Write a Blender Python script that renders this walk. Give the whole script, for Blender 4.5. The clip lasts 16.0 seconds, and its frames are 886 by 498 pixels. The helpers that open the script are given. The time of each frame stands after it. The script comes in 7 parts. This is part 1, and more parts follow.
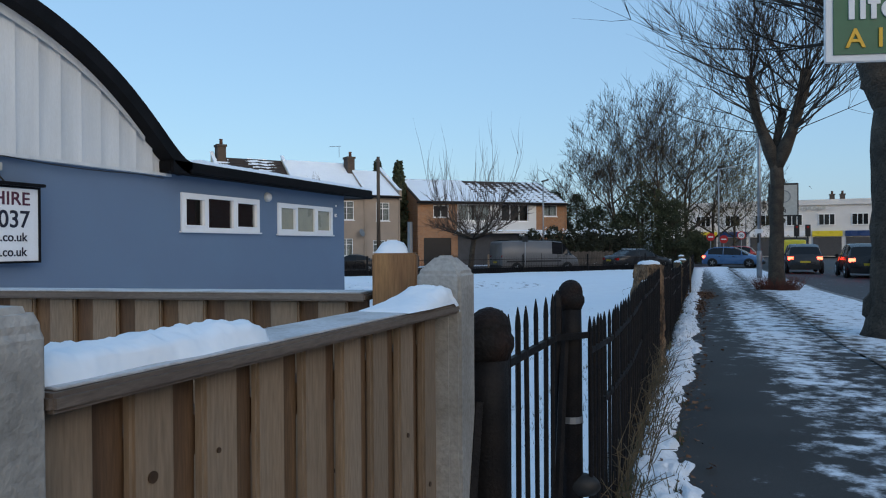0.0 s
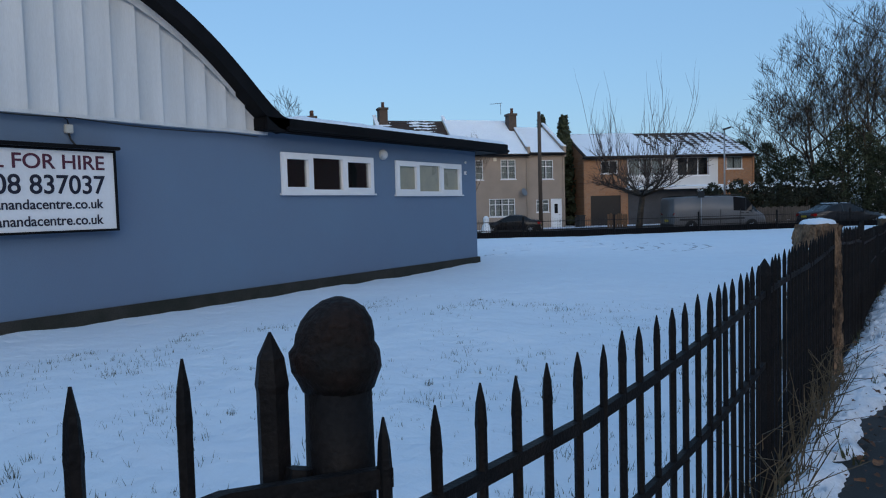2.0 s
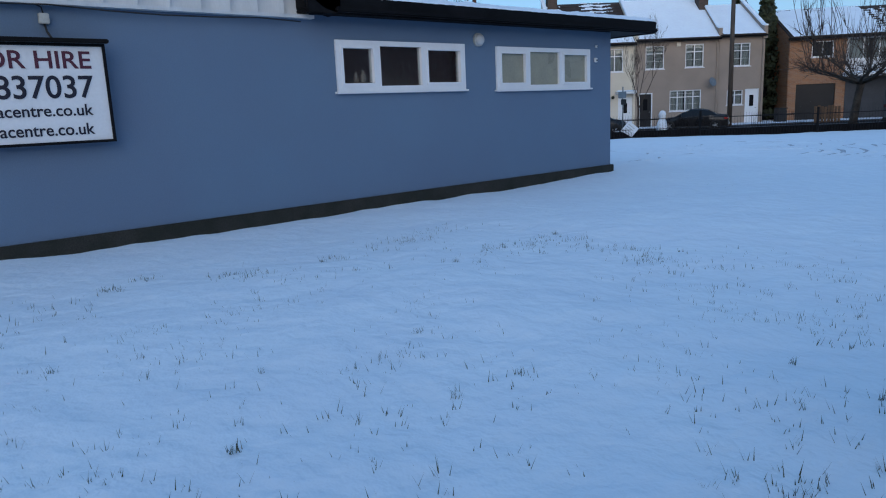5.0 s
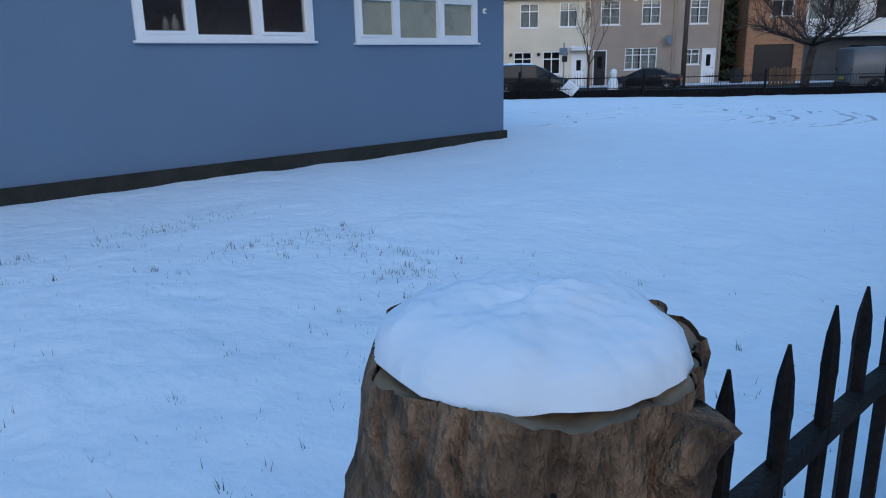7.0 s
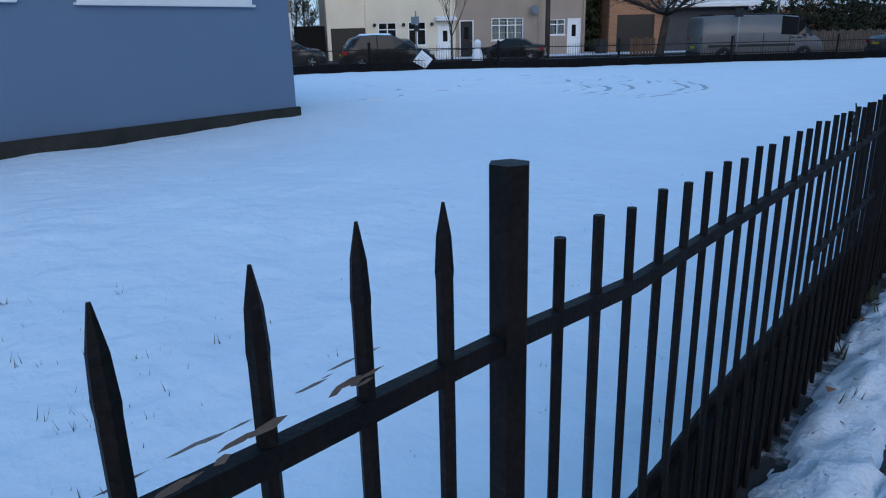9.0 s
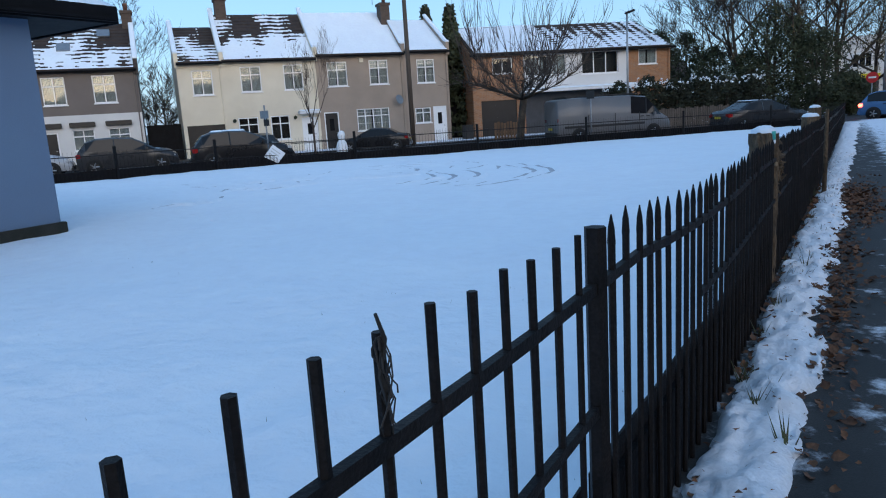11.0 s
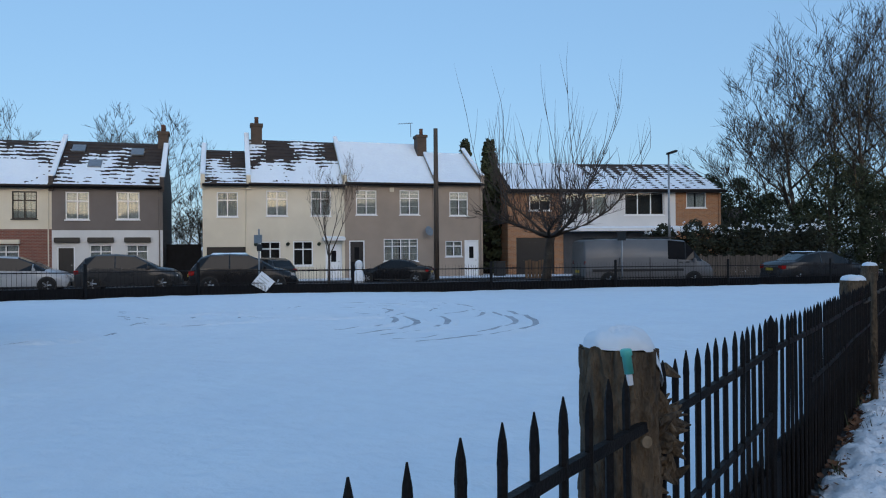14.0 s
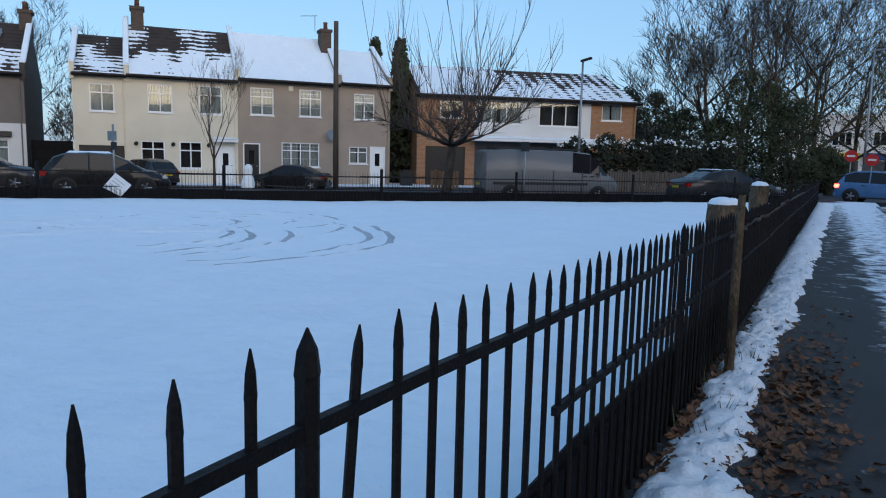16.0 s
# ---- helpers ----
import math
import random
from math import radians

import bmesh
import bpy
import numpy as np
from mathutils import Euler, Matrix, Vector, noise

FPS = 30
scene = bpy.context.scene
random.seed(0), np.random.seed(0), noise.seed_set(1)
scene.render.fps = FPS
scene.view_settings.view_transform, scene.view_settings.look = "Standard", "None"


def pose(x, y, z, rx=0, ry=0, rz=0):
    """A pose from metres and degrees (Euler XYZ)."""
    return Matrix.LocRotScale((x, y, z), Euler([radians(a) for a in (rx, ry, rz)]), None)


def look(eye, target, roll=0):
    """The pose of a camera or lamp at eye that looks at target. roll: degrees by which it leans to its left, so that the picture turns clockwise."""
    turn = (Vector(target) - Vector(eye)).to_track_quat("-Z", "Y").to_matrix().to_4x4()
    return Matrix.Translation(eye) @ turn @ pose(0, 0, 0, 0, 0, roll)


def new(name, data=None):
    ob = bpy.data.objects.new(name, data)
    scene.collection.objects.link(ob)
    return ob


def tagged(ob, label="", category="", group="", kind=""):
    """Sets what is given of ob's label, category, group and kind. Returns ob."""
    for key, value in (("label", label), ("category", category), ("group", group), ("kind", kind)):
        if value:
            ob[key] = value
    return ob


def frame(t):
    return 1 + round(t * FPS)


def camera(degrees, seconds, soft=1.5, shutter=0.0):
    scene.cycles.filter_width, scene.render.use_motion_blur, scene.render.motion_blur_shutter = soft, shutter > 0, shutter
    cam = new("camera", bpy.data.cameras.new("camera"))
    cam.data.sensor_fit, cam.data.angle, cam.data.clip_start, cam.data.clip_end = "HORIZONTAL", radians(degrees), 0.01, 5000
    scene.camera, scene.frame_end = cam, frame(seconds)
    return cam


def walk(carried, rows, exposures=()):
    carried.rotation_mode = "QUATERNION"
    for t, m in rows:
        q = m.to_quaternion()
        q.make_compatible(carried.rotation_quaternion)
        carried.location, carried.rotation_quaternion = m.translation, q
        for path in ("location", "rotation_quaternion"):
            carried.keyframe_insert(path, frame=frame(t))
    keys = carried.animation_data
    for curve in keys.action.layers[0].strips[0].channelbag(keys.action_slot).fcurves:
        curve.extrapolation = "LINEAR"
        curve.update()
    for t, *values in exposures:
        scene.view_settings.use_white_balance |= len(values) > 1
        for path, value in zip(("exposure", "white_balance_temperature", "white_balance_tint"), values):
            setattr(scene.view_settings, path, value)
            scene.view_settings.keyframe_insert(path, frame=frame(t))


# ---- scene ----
cam = camera(64.3, 16.0, 1.1)
PATH = [
    (0, (-0.280, 1.264, 1.408), (-0.964, 3.144, 1.396), -0.4),
    (0.5, (-0.294, 1.751, 1.389), (-1.090, 3.585, 1.352), 0.1),
    (1, (-0.251, 2.323, 1.387), (-1.163, 4.102, 1.321), 0.1),
    (1.5, (-0.228, 2.821, 1.380), (-1.218, 4.557, 1.301), -0.7),
    (2, (-0.156, 3.348, 1.374), (-1.283, 4.996, 1.258), -1.6),
    (2.5, (-0.268, 3.826, 1.395), (-1.572, 5.332, 1.223), -2.4),
    (3, (-0.393, 4.285, 1.396), (-1.847, 5.637, 1.159), -3.5),
    (3.5, (-0.535, 4.768, 1.345), (-2.035, 6.053, 1.032), -3.7),
    (3.7, (-0.572, 4.958, 1.341), (-2.057, 6.257, 1.012), -3.1),
    (6, (-0.502, 7.382, 1.437), (-2.004, 8.627, 0.996), -2.2),
    (6.5, (-0.479, 7.985, 1.409), (-1.950, 9.257, 0.945), -2.3),
    (7, (-0.455, 8.591, 1.395), (-1.885, 9.891, 0.879), -1.2),
    (7.5, (-0.420, 9.138, 1.346), (-1.771, 10.495, 0.769), 0.5),
    (8, (-0.297, 9.719, 1.312), (-1.545, 11.159, 0.705), 0.9),
    (10.3, (-0.247, 11.916, 1.184), (-1.409, 13.452, 0.645), -4.0),
    (10.5, (-0.241, 12.106, 1.175), (-1.362, 13.683, 0.669), -3.9),
    (11, (-0.232, 12.674, 1.220), (-1.229, 14.368, 0.849), -3.6),
    (11.5, (-0.234, 13.212, 1.211), (-1.112, 14.989, 0.948), -4.0),
    (12, (-0.227, 13.817, 1.186), (-0.998, 15.648, 0.956), -3.8),
    (12.5, (-0.205, 14.427, 1.162), (-0.884, 16.300, 0.990), -3.3),
    (13, (-0.159, 15.010, 1.204), (-0.839, 16.888, 1.095), -2.7),
    (13.5, (-0.137, 15.546, 1.162), (-1.074, 17.297, 0.927), -4.9),
    (14, (-0.137, 16.126, 1.207), (-1.277, 17.768, 1.212), -0.5),
    (14.5, (-0.183, 16.682, 1.195), (-1.421, 18.248, 1.076), -0.4),
    (15, (-0.150, 17.261, 1.192), (-1.333, 18.863, 1.008), 0.1),
    (15.5, (-0.122, 17.850, 1.167), (-1.190, 19.526, 0.938), 0.8),
    (16, (-0.073, 18.458, 1.163), (-1.030, 20.196, 0.913), 1.3),
]
walk(cam, [(t, look(e, g, r)) for t, e, g, r in PATH], [(0, 1.4, 7150, 10), (1, 1.32, 6900, 10), (2, 1.15, 6450, 10), (3, 1.12, 6050, 10), (6, 1.3, 6000, 10), (7, 1.4, 5950, 10), (8, 1.35, 5900, 10), (10.5, 1.6, 6300, 10), (12, 1.4, 6600, 10), (13, 1.4, 6700, 10), (13.5, 1.24, 6600, 10), (14, 1.26, 6650, 10), (14.5, 1.12, 6600, 10), (15.5, 1.22, 6550, 10), (16, 1.42, 6600, 10)])

# world and light
world = bpy.data.worlds.new("sky")
scene.world = world
world.use_nodes = True
wn = world.node_tree.nodes
sky = wn.new("ShaderNodeTexSky")
sky.sky_type = "NISHITA"
sky.sun_disc = False
SUN_EL, SUN_AZ = 7.0, 128.0   # degrees above the horizon, clockwise from +y
sky.sun_elevation, sky.sun_rotation = radians(SUN_EL), radians(SUN_AZ)
sky.air_density, sky.dust_density, sky.ozone_density = 1.0, 1.0, 2.5
wn["Background"].inputs[1].default_value = 0.14
# thin high cloud veils the clear sky evenly
veil = wn.new("ShaderNodeMix")
veil.data_type = "RGBA"
veil.inputs[0].default_value = 0.72
veil.inputs[7].default_value = (0.72, 1.36, 2.32, 1)
world.node_tree.links.new(sky.outputs[0], veil.inputs[6])
world.node_tree.links.new(veil.outputs[2], wn["Background"].inputs[0])
sun = new("sun", bpy.data.lights.new("sun", "SUN"))
sun.data.energy, sun.data.angle, sun.data.color = 0.72, radians(70), (1.0, 0.84, 0.68)
_a, _e = radians(SUN_AZ), radians(SUN_EL)
sun.matrix_basis = look((0, 0, 30), (-30 * math.sin(_a) * math.cos(_e), -30 * math.cos(_a) * math.cos(_e), 30 - 30 * math.sin(_e)))


# ---- materials ----
def mat(name, col, rough=0.8, var=0.15, scale=6.0, fine=60.0, bump=0.2, dist=0.01, metal=0.0, col2=None, stretch=(1, 1, 1), spec=0.4, blot=0.5, rand=0.0):
    """Principled surface with colour variation at two scales and fine relief; col2 is the colour of the blotches."""
    m = bpy.data.materials.new(name)
    m.use_nodes = True
    nt = m.node_tree
    N, L = nt.nodes, nt.links
    p = N["Principled BSDF"]
    tc = N.new("ShaderNodeTexCoord")
    mp = N.new("ShaderNodeMapping")
    mp.inputs["Scale"].default_value = stretch
    L.new(tc.outputs["Object"], mp.inputs[0])
    n1, n2 = N.new("ShaderNodeTexNoise"), N.new("ShaderNodeTexNoise")
    n1.inputs["Scale"].default_value, n1.inputs["Detail"].default_value = scale, 5
    n2.inputs["Scale"].default_value, n2.inputs["Detail"].default_value = fine, 4
    for n in (n1, n2):
        L.new(mp.outputs[0], n.inputs["Vector"])
    c2 = col2 or tuple(c * (1 - 2.2 * var) for c in col)
    r1 = N.new("ShaderNodeValToRGB")
    r1.color_ramp.elements[0].position, r1.color_ramp.elements[1].position = blot - 0.15, blot + 0.2
    r1.color_ramp.elements[0].color, r1.color_ramp.elements[1].color = (*c2, 1), (*col, 1)
    L.new(n1.outputs[0], r1.inputs[0])
    mx = N.new("ShaderNodeMix")
    mx.data_type, mx.blend_type = "RGBA", "MULTIPLY"
    mx.inputs[0].default_value = 1.0
    r2 = N.new("ShaderNodeMapRange")
    r2.inputs[1].default_value, r2.inputs[2].default_value = 0.3, 0.7
    r2.inputs[3].default_value, r2.inputs[4].default_value = 1 - var, 1 + var
    L.new(n2.outputs[0], r2.inputs[0])
    last = r2.outputs[0]
    if rand:
        oi = N.new("ShaderNodeObjectInfo")
        mr = N.new("ShaderNodeMapRange")
        mr.inputs[3].default_value, mr.inputs[4].default_value = 1 - rand, 1 + rand
        L.new(oi.outputs["Random"], mr.inputs[0])
        mm = N.new("ShaderNodeMath")
        mm.operation = "MULTIPLY"
        L.new(last, mm.inputs[0]), L.new(mr.outputs[0], mm.inputs[1])
        last = mm.outputs[0]
    L.new(r1.outputs[0], mx.inputs[6]), L.new(last, mx.inputs[7])
    L.new(mx.outputs[2], p.inputs["Base Color"])
    rr = N.new("ShaderNodeMapRange")
    rr.inputs[3].default_value, rr.inputs[4].default_value = max(rough - 0.12, 0.02), min(rough + 0.12, 1)
    L.new(n1.outputs[0], rr.inputs[0]), L.new(rr.outputs[0], p.inputs["Roughness"])
    p.inputs["Metallic"].default_value = metal
    p.inputs["Specular IOR Level"].default_value = spec
    if bump:
        b = N.new("ShaderNodeBump")
        b.inputs["Strength"].default_value, b.inputs["Distance"].default_value = bump, dist
        L.new(n2.outputs[0], b.inputs["Height"]), L.new(b.outputs[0], p.inputs["Normal"])
    return m


def glass_mat(name, tint=(0.75, 0.8, 0.82), gloss=0.12):
    m = bpy.data.materials.new(name)
    m.use_nodes = True
    N, L = m.node_tree.nodes, m.node_tree.links
    N.remove(N["Principled BSDF"])
    t, g, mx, fr = N.new("ShaderNodeBsdfTransparent"), N.new("ShaderNodeBsdfGlossy"), N.new("ShaderNodeMixShader"), N.new("ShaderNodeFresnel")
    t.inputs[0].default_value = (*tint, 1)
    g.inputs["Roughness"].default_value = 0.03
    ad = N.new("ShaderNodeMath")
    ad.operation, ad.inputs[1].default_value = "ADD", gloss
    L.new(fr.outputs[0], ad.inputs[0]), L.new(ad.outputs[0], mx.inputs[0])
    L.new(t.outputs[0], mx.inputs[1]), L.new(g.outputs[0], mx.inputs[2])
    L.new(mx.outputs[0], N["Material Output"].inputs[0])
    return m


def glow_mat(name, col, strength):
    m = bpy.data.materials.new(name)
    m.use_nodes = True
    p = m.node_tree.nodes["Principled BSDF"]
    p.inputs["Base Color"].default_value = (*col, 1)
    p.inputs["Emission Color"].default_value, p.inputs["Emission Strength"].default_value = (*col, 1), strength
    return m


def brick_mat(name, col, col2, mortar, w=0.225, h=0.075):
    m = mat(name, col, 0.85, 0.12, 3, 80, 0.3)
    N, L = m.node_tree.nodes, m.node_tree.links
    tc, mp, bt = N.new("ShaderNodeTexCoord"), N.new("ShaderNodeMapping"), N.new("ShaderNodeTexBrick")
    mp.inputs["Rotation"].default_value = (radians(90), 0, 0)
    L.new(tc.outputs["Object"], mp.inputs[0]), L.new(mp.outputs[0], bt.inputs[0])
    bt.inputs["Color1"].default_value, bt.inputs["Color2"].default_value, bt.inputs["Mortar"].default_value = (*col, 1), (*col2, 1), (*mortar, 1)
    bt.inputs["Scale"].default_value = 1
    bt.inputs["Brick Width"].default_value, bt.inputs["Row Height"].default_value, bt.inputs["Mortar Size"].default_value = w, h, 0.008
    mx = [n for n in N if n.type == "MIX"][0]
    L.new(bt.outputs[0], mx.inputs[6])
    return m


def ground_mat(name, bare, bare_fine, thr_fn):
    """Bare surface with lying snow whose patches follow two noises; thr_fn wires how much snow lies where."""
    m = mat(name, bare, 0.75, 0.22, 1.2, 140, 0.35, 0.006, spec=0.35)
    N, L = m.node_tree.nodes, m.node_tree.links
    p = N["Principled BSDF"]
    base = [n for n in N if n.type == "MIX"][0]
    tc = N.new("ShaderNodeTexCoord")
    mp = N.new("ShaderNodeMapping")
    mp.inputs["Scale"].default_value = (1.0, 1.0, 1.0)
    L.new(tc.outputs["Object"], mp.inputs[0])
    n = N.new("ShaderNodeTexNoise")
    n.inputs["Scale"].default_value, n.inputs["Detail"].default_value, n.inputs["Roughness"].default_value = 4.5, 9, 0.66
    L.new(mp.outputs[0], n.inputs["Vector"])
    amount = thr_fn(N, L, tc)
    ad = N.new("ShaderNodeMath")
    L.new(n.outputs[0], ad.inputs[0]), L.new(amount, ad.inputs[1])
    mr = N.new("ShaderNodeMapRange")
    mr.interpolation_type = "SMOOTHSTEP"
    mr.inputs[1].default_value, mr.inputs[2].default_value = 0.89, 1.1
    L.new(ad.outputs[0], mr.inputs[0])
    mx = N.new("ShaderNodeMix")
    mx.data_type = "RGBA"
    L.new(mr.outputs[0], mx.inputs[0]), L.new(base.outputs[2], mx.inputs[6])
    mx.inputs[7].default_value = (0.74, 0.78, 0.84, 1)
    L.new(mx.outputs[2], p.inputs["Base Color"])
    bp = [q for q in N if q.type == "BUMP"][0]
    hs = N.new("ShaderNodeMath")
    hs.operation, hs.inputs[1].default_value = "MULTIPLY", 2.0
    L.new(mr.outputs[0], hs.inputs[0])
    h2 = N.new("ShaderNodeMath")
    L.new(hs.outputs[0], h2.inputs[0]), L.new(bp.inputs["Height"].links[0].from_socket, h2.inputs[1])
    L.new(h2.outputs[0], bp.inputs["Height"])
    return m


def ramp_axis(N, L, tc, axis, pts):
    """A value that follows one axis through (place, value) points."""
    sp = N.new("ShaderNodeSeparateXYZ")
    L.new(tc.outputs["Object"], sp.inputs[0])
    lo, hi = pts[0][0], pts[-1][0]
    mr = N.new("ShaderNodeMapRange")
    mr.inputs[1].default_value, mr.inputs[2].default_value = lo, hi
    L.new(sp.outputs["XYZ".index(axis)], mr.inputs[0])
    cr = N.new("ShaderNodeFloatCurve")
    c = cr.mapping.curves[0]
    while len(c.points) < len(pts):
        c.points.new(0.5, 0.5)
    for q, (a, v) in zip(c.points, pts):
        q.location = ((a - lo) / (hi - lo), v)
        q.handle_type = "VECTOR"
    cr.mapping.update()
    L.new(mr.outputs[0], cr.inputs[1])
    return cr.outputs[0]


def pavement_amount(N, L, tc):
    ax = ramp_axis(N, L, tc, "X", [(-0.8, 0.34), (-0.2, 0.27), (0.2, 0.3), (0.45, 0.44), (0.9, 0.47), (1.3, 0.34), (1.6, 0.42), (3.4, 0.46)])
    ay = ramp_axis(N, L, tc, "Y", [(-40, 0.5), (2, 0.37), (8, 0.43), (12, 0.5), (16, 0.5), (19, 0.47), (22, 0.36), (26, 0.44), (32, 0.5), (45, 0.6), (60, 0.85)])
    ad = N.new("ShaderNodeMath")
    L.new(ax, ad.inputs[0]), L.new(ay, ad.inputs[1])
    sb = N.new("ShaderNodeMath")
    sb.operation, sb.inputs[1].default_value = "SUBTRACT", 0.42
    L.new(ad.outputs[0], sb.inputs[0])
    return sb.outputs[0]


def verge_amount(N, L, tc):
    ax = ramp_axis(N, L, tc, "X", [(1.2, 0.3), (1.5, 0.42), (2.0, 0.6), (3.4, 0.6)])
    return ax


def road_amount(N, L, tc):
    v = N.new("ShaderNodeValue")
    v.outputs[0].default_value = 0.3
    return v.outputs[0]


SNOW = mat("snow", (0.785, 0.855, 0.915), 0.7, 0.02, 1.3, 6, 0.7, 0.05, col2=(0.755, 0.82, 0.89), spec=0.3)
SNOWD = mat("trodden_snow", (0.8, 0.83, 0.88), 0.7, 0.06, 9, 60, 0.5, 0.015, col2=(0.7, 0.72, 0.76), spec=0.3, blot=0.42)
PAVE = ground_mat("pavement_asphalt", (0.046, 0.043, 0.041), 140, pavement_amount)
VERGE = ground_mat("verge_earth", (0.075, 0.058, 0.042), 90, verge_amount)
ROAD = ground_mat("road_asphalt", (0.06, 0.06, 0.064), 140, road_amount)
KERB = mat("kerb_stone", (0.3, 0.29, 0.28), 0.85, 0.15, 5, 90, 0.3, rand=0.12)
IRON = mat("black_iron_paint", (0.008, 0.008, 0.009), 0.6, 0.35, 14, 150, 0.5, 0.004, col2=(0.016, 0.013, 0.012), spec=0.15, blot=0.4)
RUST = mat("rusty_iron_cap", (0.012, 0.011, 0.011), 0.7, 0.4, 16, 120, 0.7, 0.008, col2=(0.025, 0.014, 0.011), blot=0.4, spec=0.15)
BLUEWALL = mat("blue_grey_render", (0.127, 0.194, 0.288), 0.85, 0.05, 0.6, 90, 0.3, 0.005, col2=(0.12, 0.172, 0.26))
CLAD = mat("white_cladding", (0.62, 0.65, 0.67), 0.6, 0.05, 1.1, 40, 0.1, col2=(0.52, 0.55, 0.57), stretch=(1, 3, 0.35))
BLACKW = mat("black_painted_timber", (0.008, 0.008, 0.010), 0.7, 0.3, 4, 60, 0.3, spec=0.15)
PLINTH = mat("mossy_concrete_plinth", (0.036, 0.034, 0.03), 0.9, 0.3, 3, 60, 0.4, col2=(0.016, 0.018, 0.013))
UPVC = mat("white_upvc", (0.78, 0.8, 0.82), 0.35, 0.02, 3, 30, 0)
# dark colour that stands in for shade inside rooms and under the porch
DARKROOM = mat("dark_interior_shade", (0.07, 0.072, 0.078), 0.9, 0.1, 2, 20, 0)
PALE = mat("blind_cloth", (0.68, 0.65, 0.5), 0.9, 0.08, 2, 30, 0.1)
CURTAIN = mat("net_curtain", (0.62, 0.66, 0.68), 0.9, 0.12, 2, 30, 0.2, stretch=(8, 8, 0.4))
GLASS = glass_mat("window_glass", gloss=0.015)
GLASSH = glass_mat("hall_window_glass", gloss=0.28)
# opaque pane colour standing in for drawn blinds behind clear glass
BLINDP = mat("opaque_pale_pane", (0.34, 0.33, 0.25), 0.3, 0.06, 3, 30, 0, col2=(0.27, 0.27, 0.22))
TINT = mat("car_glass", (0.012, 0.013, 0.015), 0.1, 0.05, 3, 30, 0, spec=0.3)
SIGNW = mat("sign_white", (0.74, 0.76, 0.78), 0.5, 0.03, 2, 30, 0.05)
INK = mat("sign_black_ink", (0.015, 0.015, 0.03), 0.5, 0.05, 4, 40, 0)
MAROON = mat("sign_maroon_ink", (0.085, 0.02, 0.04), 0.5, 0.05, 4, 40, 0)
PVC = mat("grey_plastic", (0.5, 0.51, 0.48), 0.5, 0.08, 8, 40, 0)
CABLE = mat("black_cable", (0.02, 0.02, 0.02), 0.6, 0.1, 8, 40, 0)
LAMPG = mat("opal_glass", (0.55, 0.57, 0.58), 0.25, 0.03, 4, 40, 0)
CONC = mat("concrete_post", (0.38, 0.375, 0.36), 0.85, 0.14, 7, 110, 0.5, 0.006, col2=(0.24, 0.235, 0.22))
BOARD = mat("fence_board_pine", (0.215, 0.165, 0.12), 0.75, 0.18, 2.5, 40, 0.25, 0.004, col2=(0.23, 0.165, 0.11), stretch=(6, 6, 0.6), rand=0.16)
BOARDD = mat("fence_board_brown", (0.17, 0.105, 0.058), 0.75, 0.2, 3, 50, 0.3, 0.004, col2=(0.10, 0.056, 0.032), stretch=(7, 7, 0.5), rand=0.16)
CAPW = mat("weathered_capping", (0.18, 0.15, 0.125), 0.7, 0.18, 3, 60, 0.3, 0.004, col2=(0.11, 0.085, 0.07), stretch=(1, 5, 5))
PALE = mat("pale_grey_skin", (0.5, 0.52, 0.55), 0.75, 0.12, 14, 130, 0.5, 0.004, col2=(0.3, 0.29, 0.28), spec=0.3, blot=0.35)
POSTW = mat("gate_post_timber", (0.29, 0.165, 0.075), 0.75, 0.2, 3, 50, 0.3, 0.004, col2=(0.17, 0.085, 0.04), stretch=(7, 7, 0.5))
KNOT = mat("wood_knot", (0.07, 0.04, 0.022), 0.7, 0.2, 20, 80, 0)
BARK = mat("stump_bark", (0.34, 0.215, 0.13), 0.95, 0.5, 11, 70, 1.0, 0.03, col2=(0.035, 0.022, 0.014), stretch=(1, 1, 0.55))
# dark brown bark; the narrow stump's shade is included in this colour
STEM = mat("dark_shaded_stem_bark", (0.17, 0.12, 0.075), 0.95, 0.35, 9, 60, 1.0, 0.03, col2=(0.05, 0.036, 0.024), stretch=(1, 1, 0.4))
CUTW = mat("sawn_wood", (0.3, 0.23, 0.15), 0.85, 0.2, 10, 60, 0.4, col2=(0.18, 0.13, 0.085))
TREEB = mat("street_tree_bark", (0.085, 0.07, 0.055), 0.95, 0.3, 4, 30, 1.0, 0.04, col2=(0.04, 0.033, 0.027))
TWIG = mat("bare_twigs", (0.034, 0.028, 0.024), 0.9, 0.2, 5, 30, 0)
TWIGL = mat("cherry_twigs", (0.075, 0.06, 0.052), 0.9, 0.2, 5, 30, 0)
LEAFD = mat("dark_evergreen", (0.045, 0.06, 0.028), 0.8, 0.35, 1.5, 20, 0, col2=(0.022, 0.03, 0.016))
LEAFO = mat("withered_leaves", (0.1, 0.075, 0.03), 0.8, 0.35, 1.5, 20, 0, col2=(0.045, 0.045, 0.02))
DRYL = mat("dry_brown_leaf", (0.19, 0.095, 0.05), 0.85, 0.3, 9, 60, 0.2, col2=(0.06, 0.03, 0.02), rand=0.3)
# pressed snow, darkened further to carry the shade inside the grooves
PRESSED_SHADE = mat("shaded_pressed_snow", (0.46, 0.5, 0.56), 0.6, 0.06, 3, 40, 0.5, 0.02, col2=(0.3, 0.33, 0.37), blot=0.5)
GRASS = mat("grass_blades", (0.06, 0.075, 0.03), 0.8, 0.3, 6, 30, 0, col2=(0.055, 0.055, 0.03))
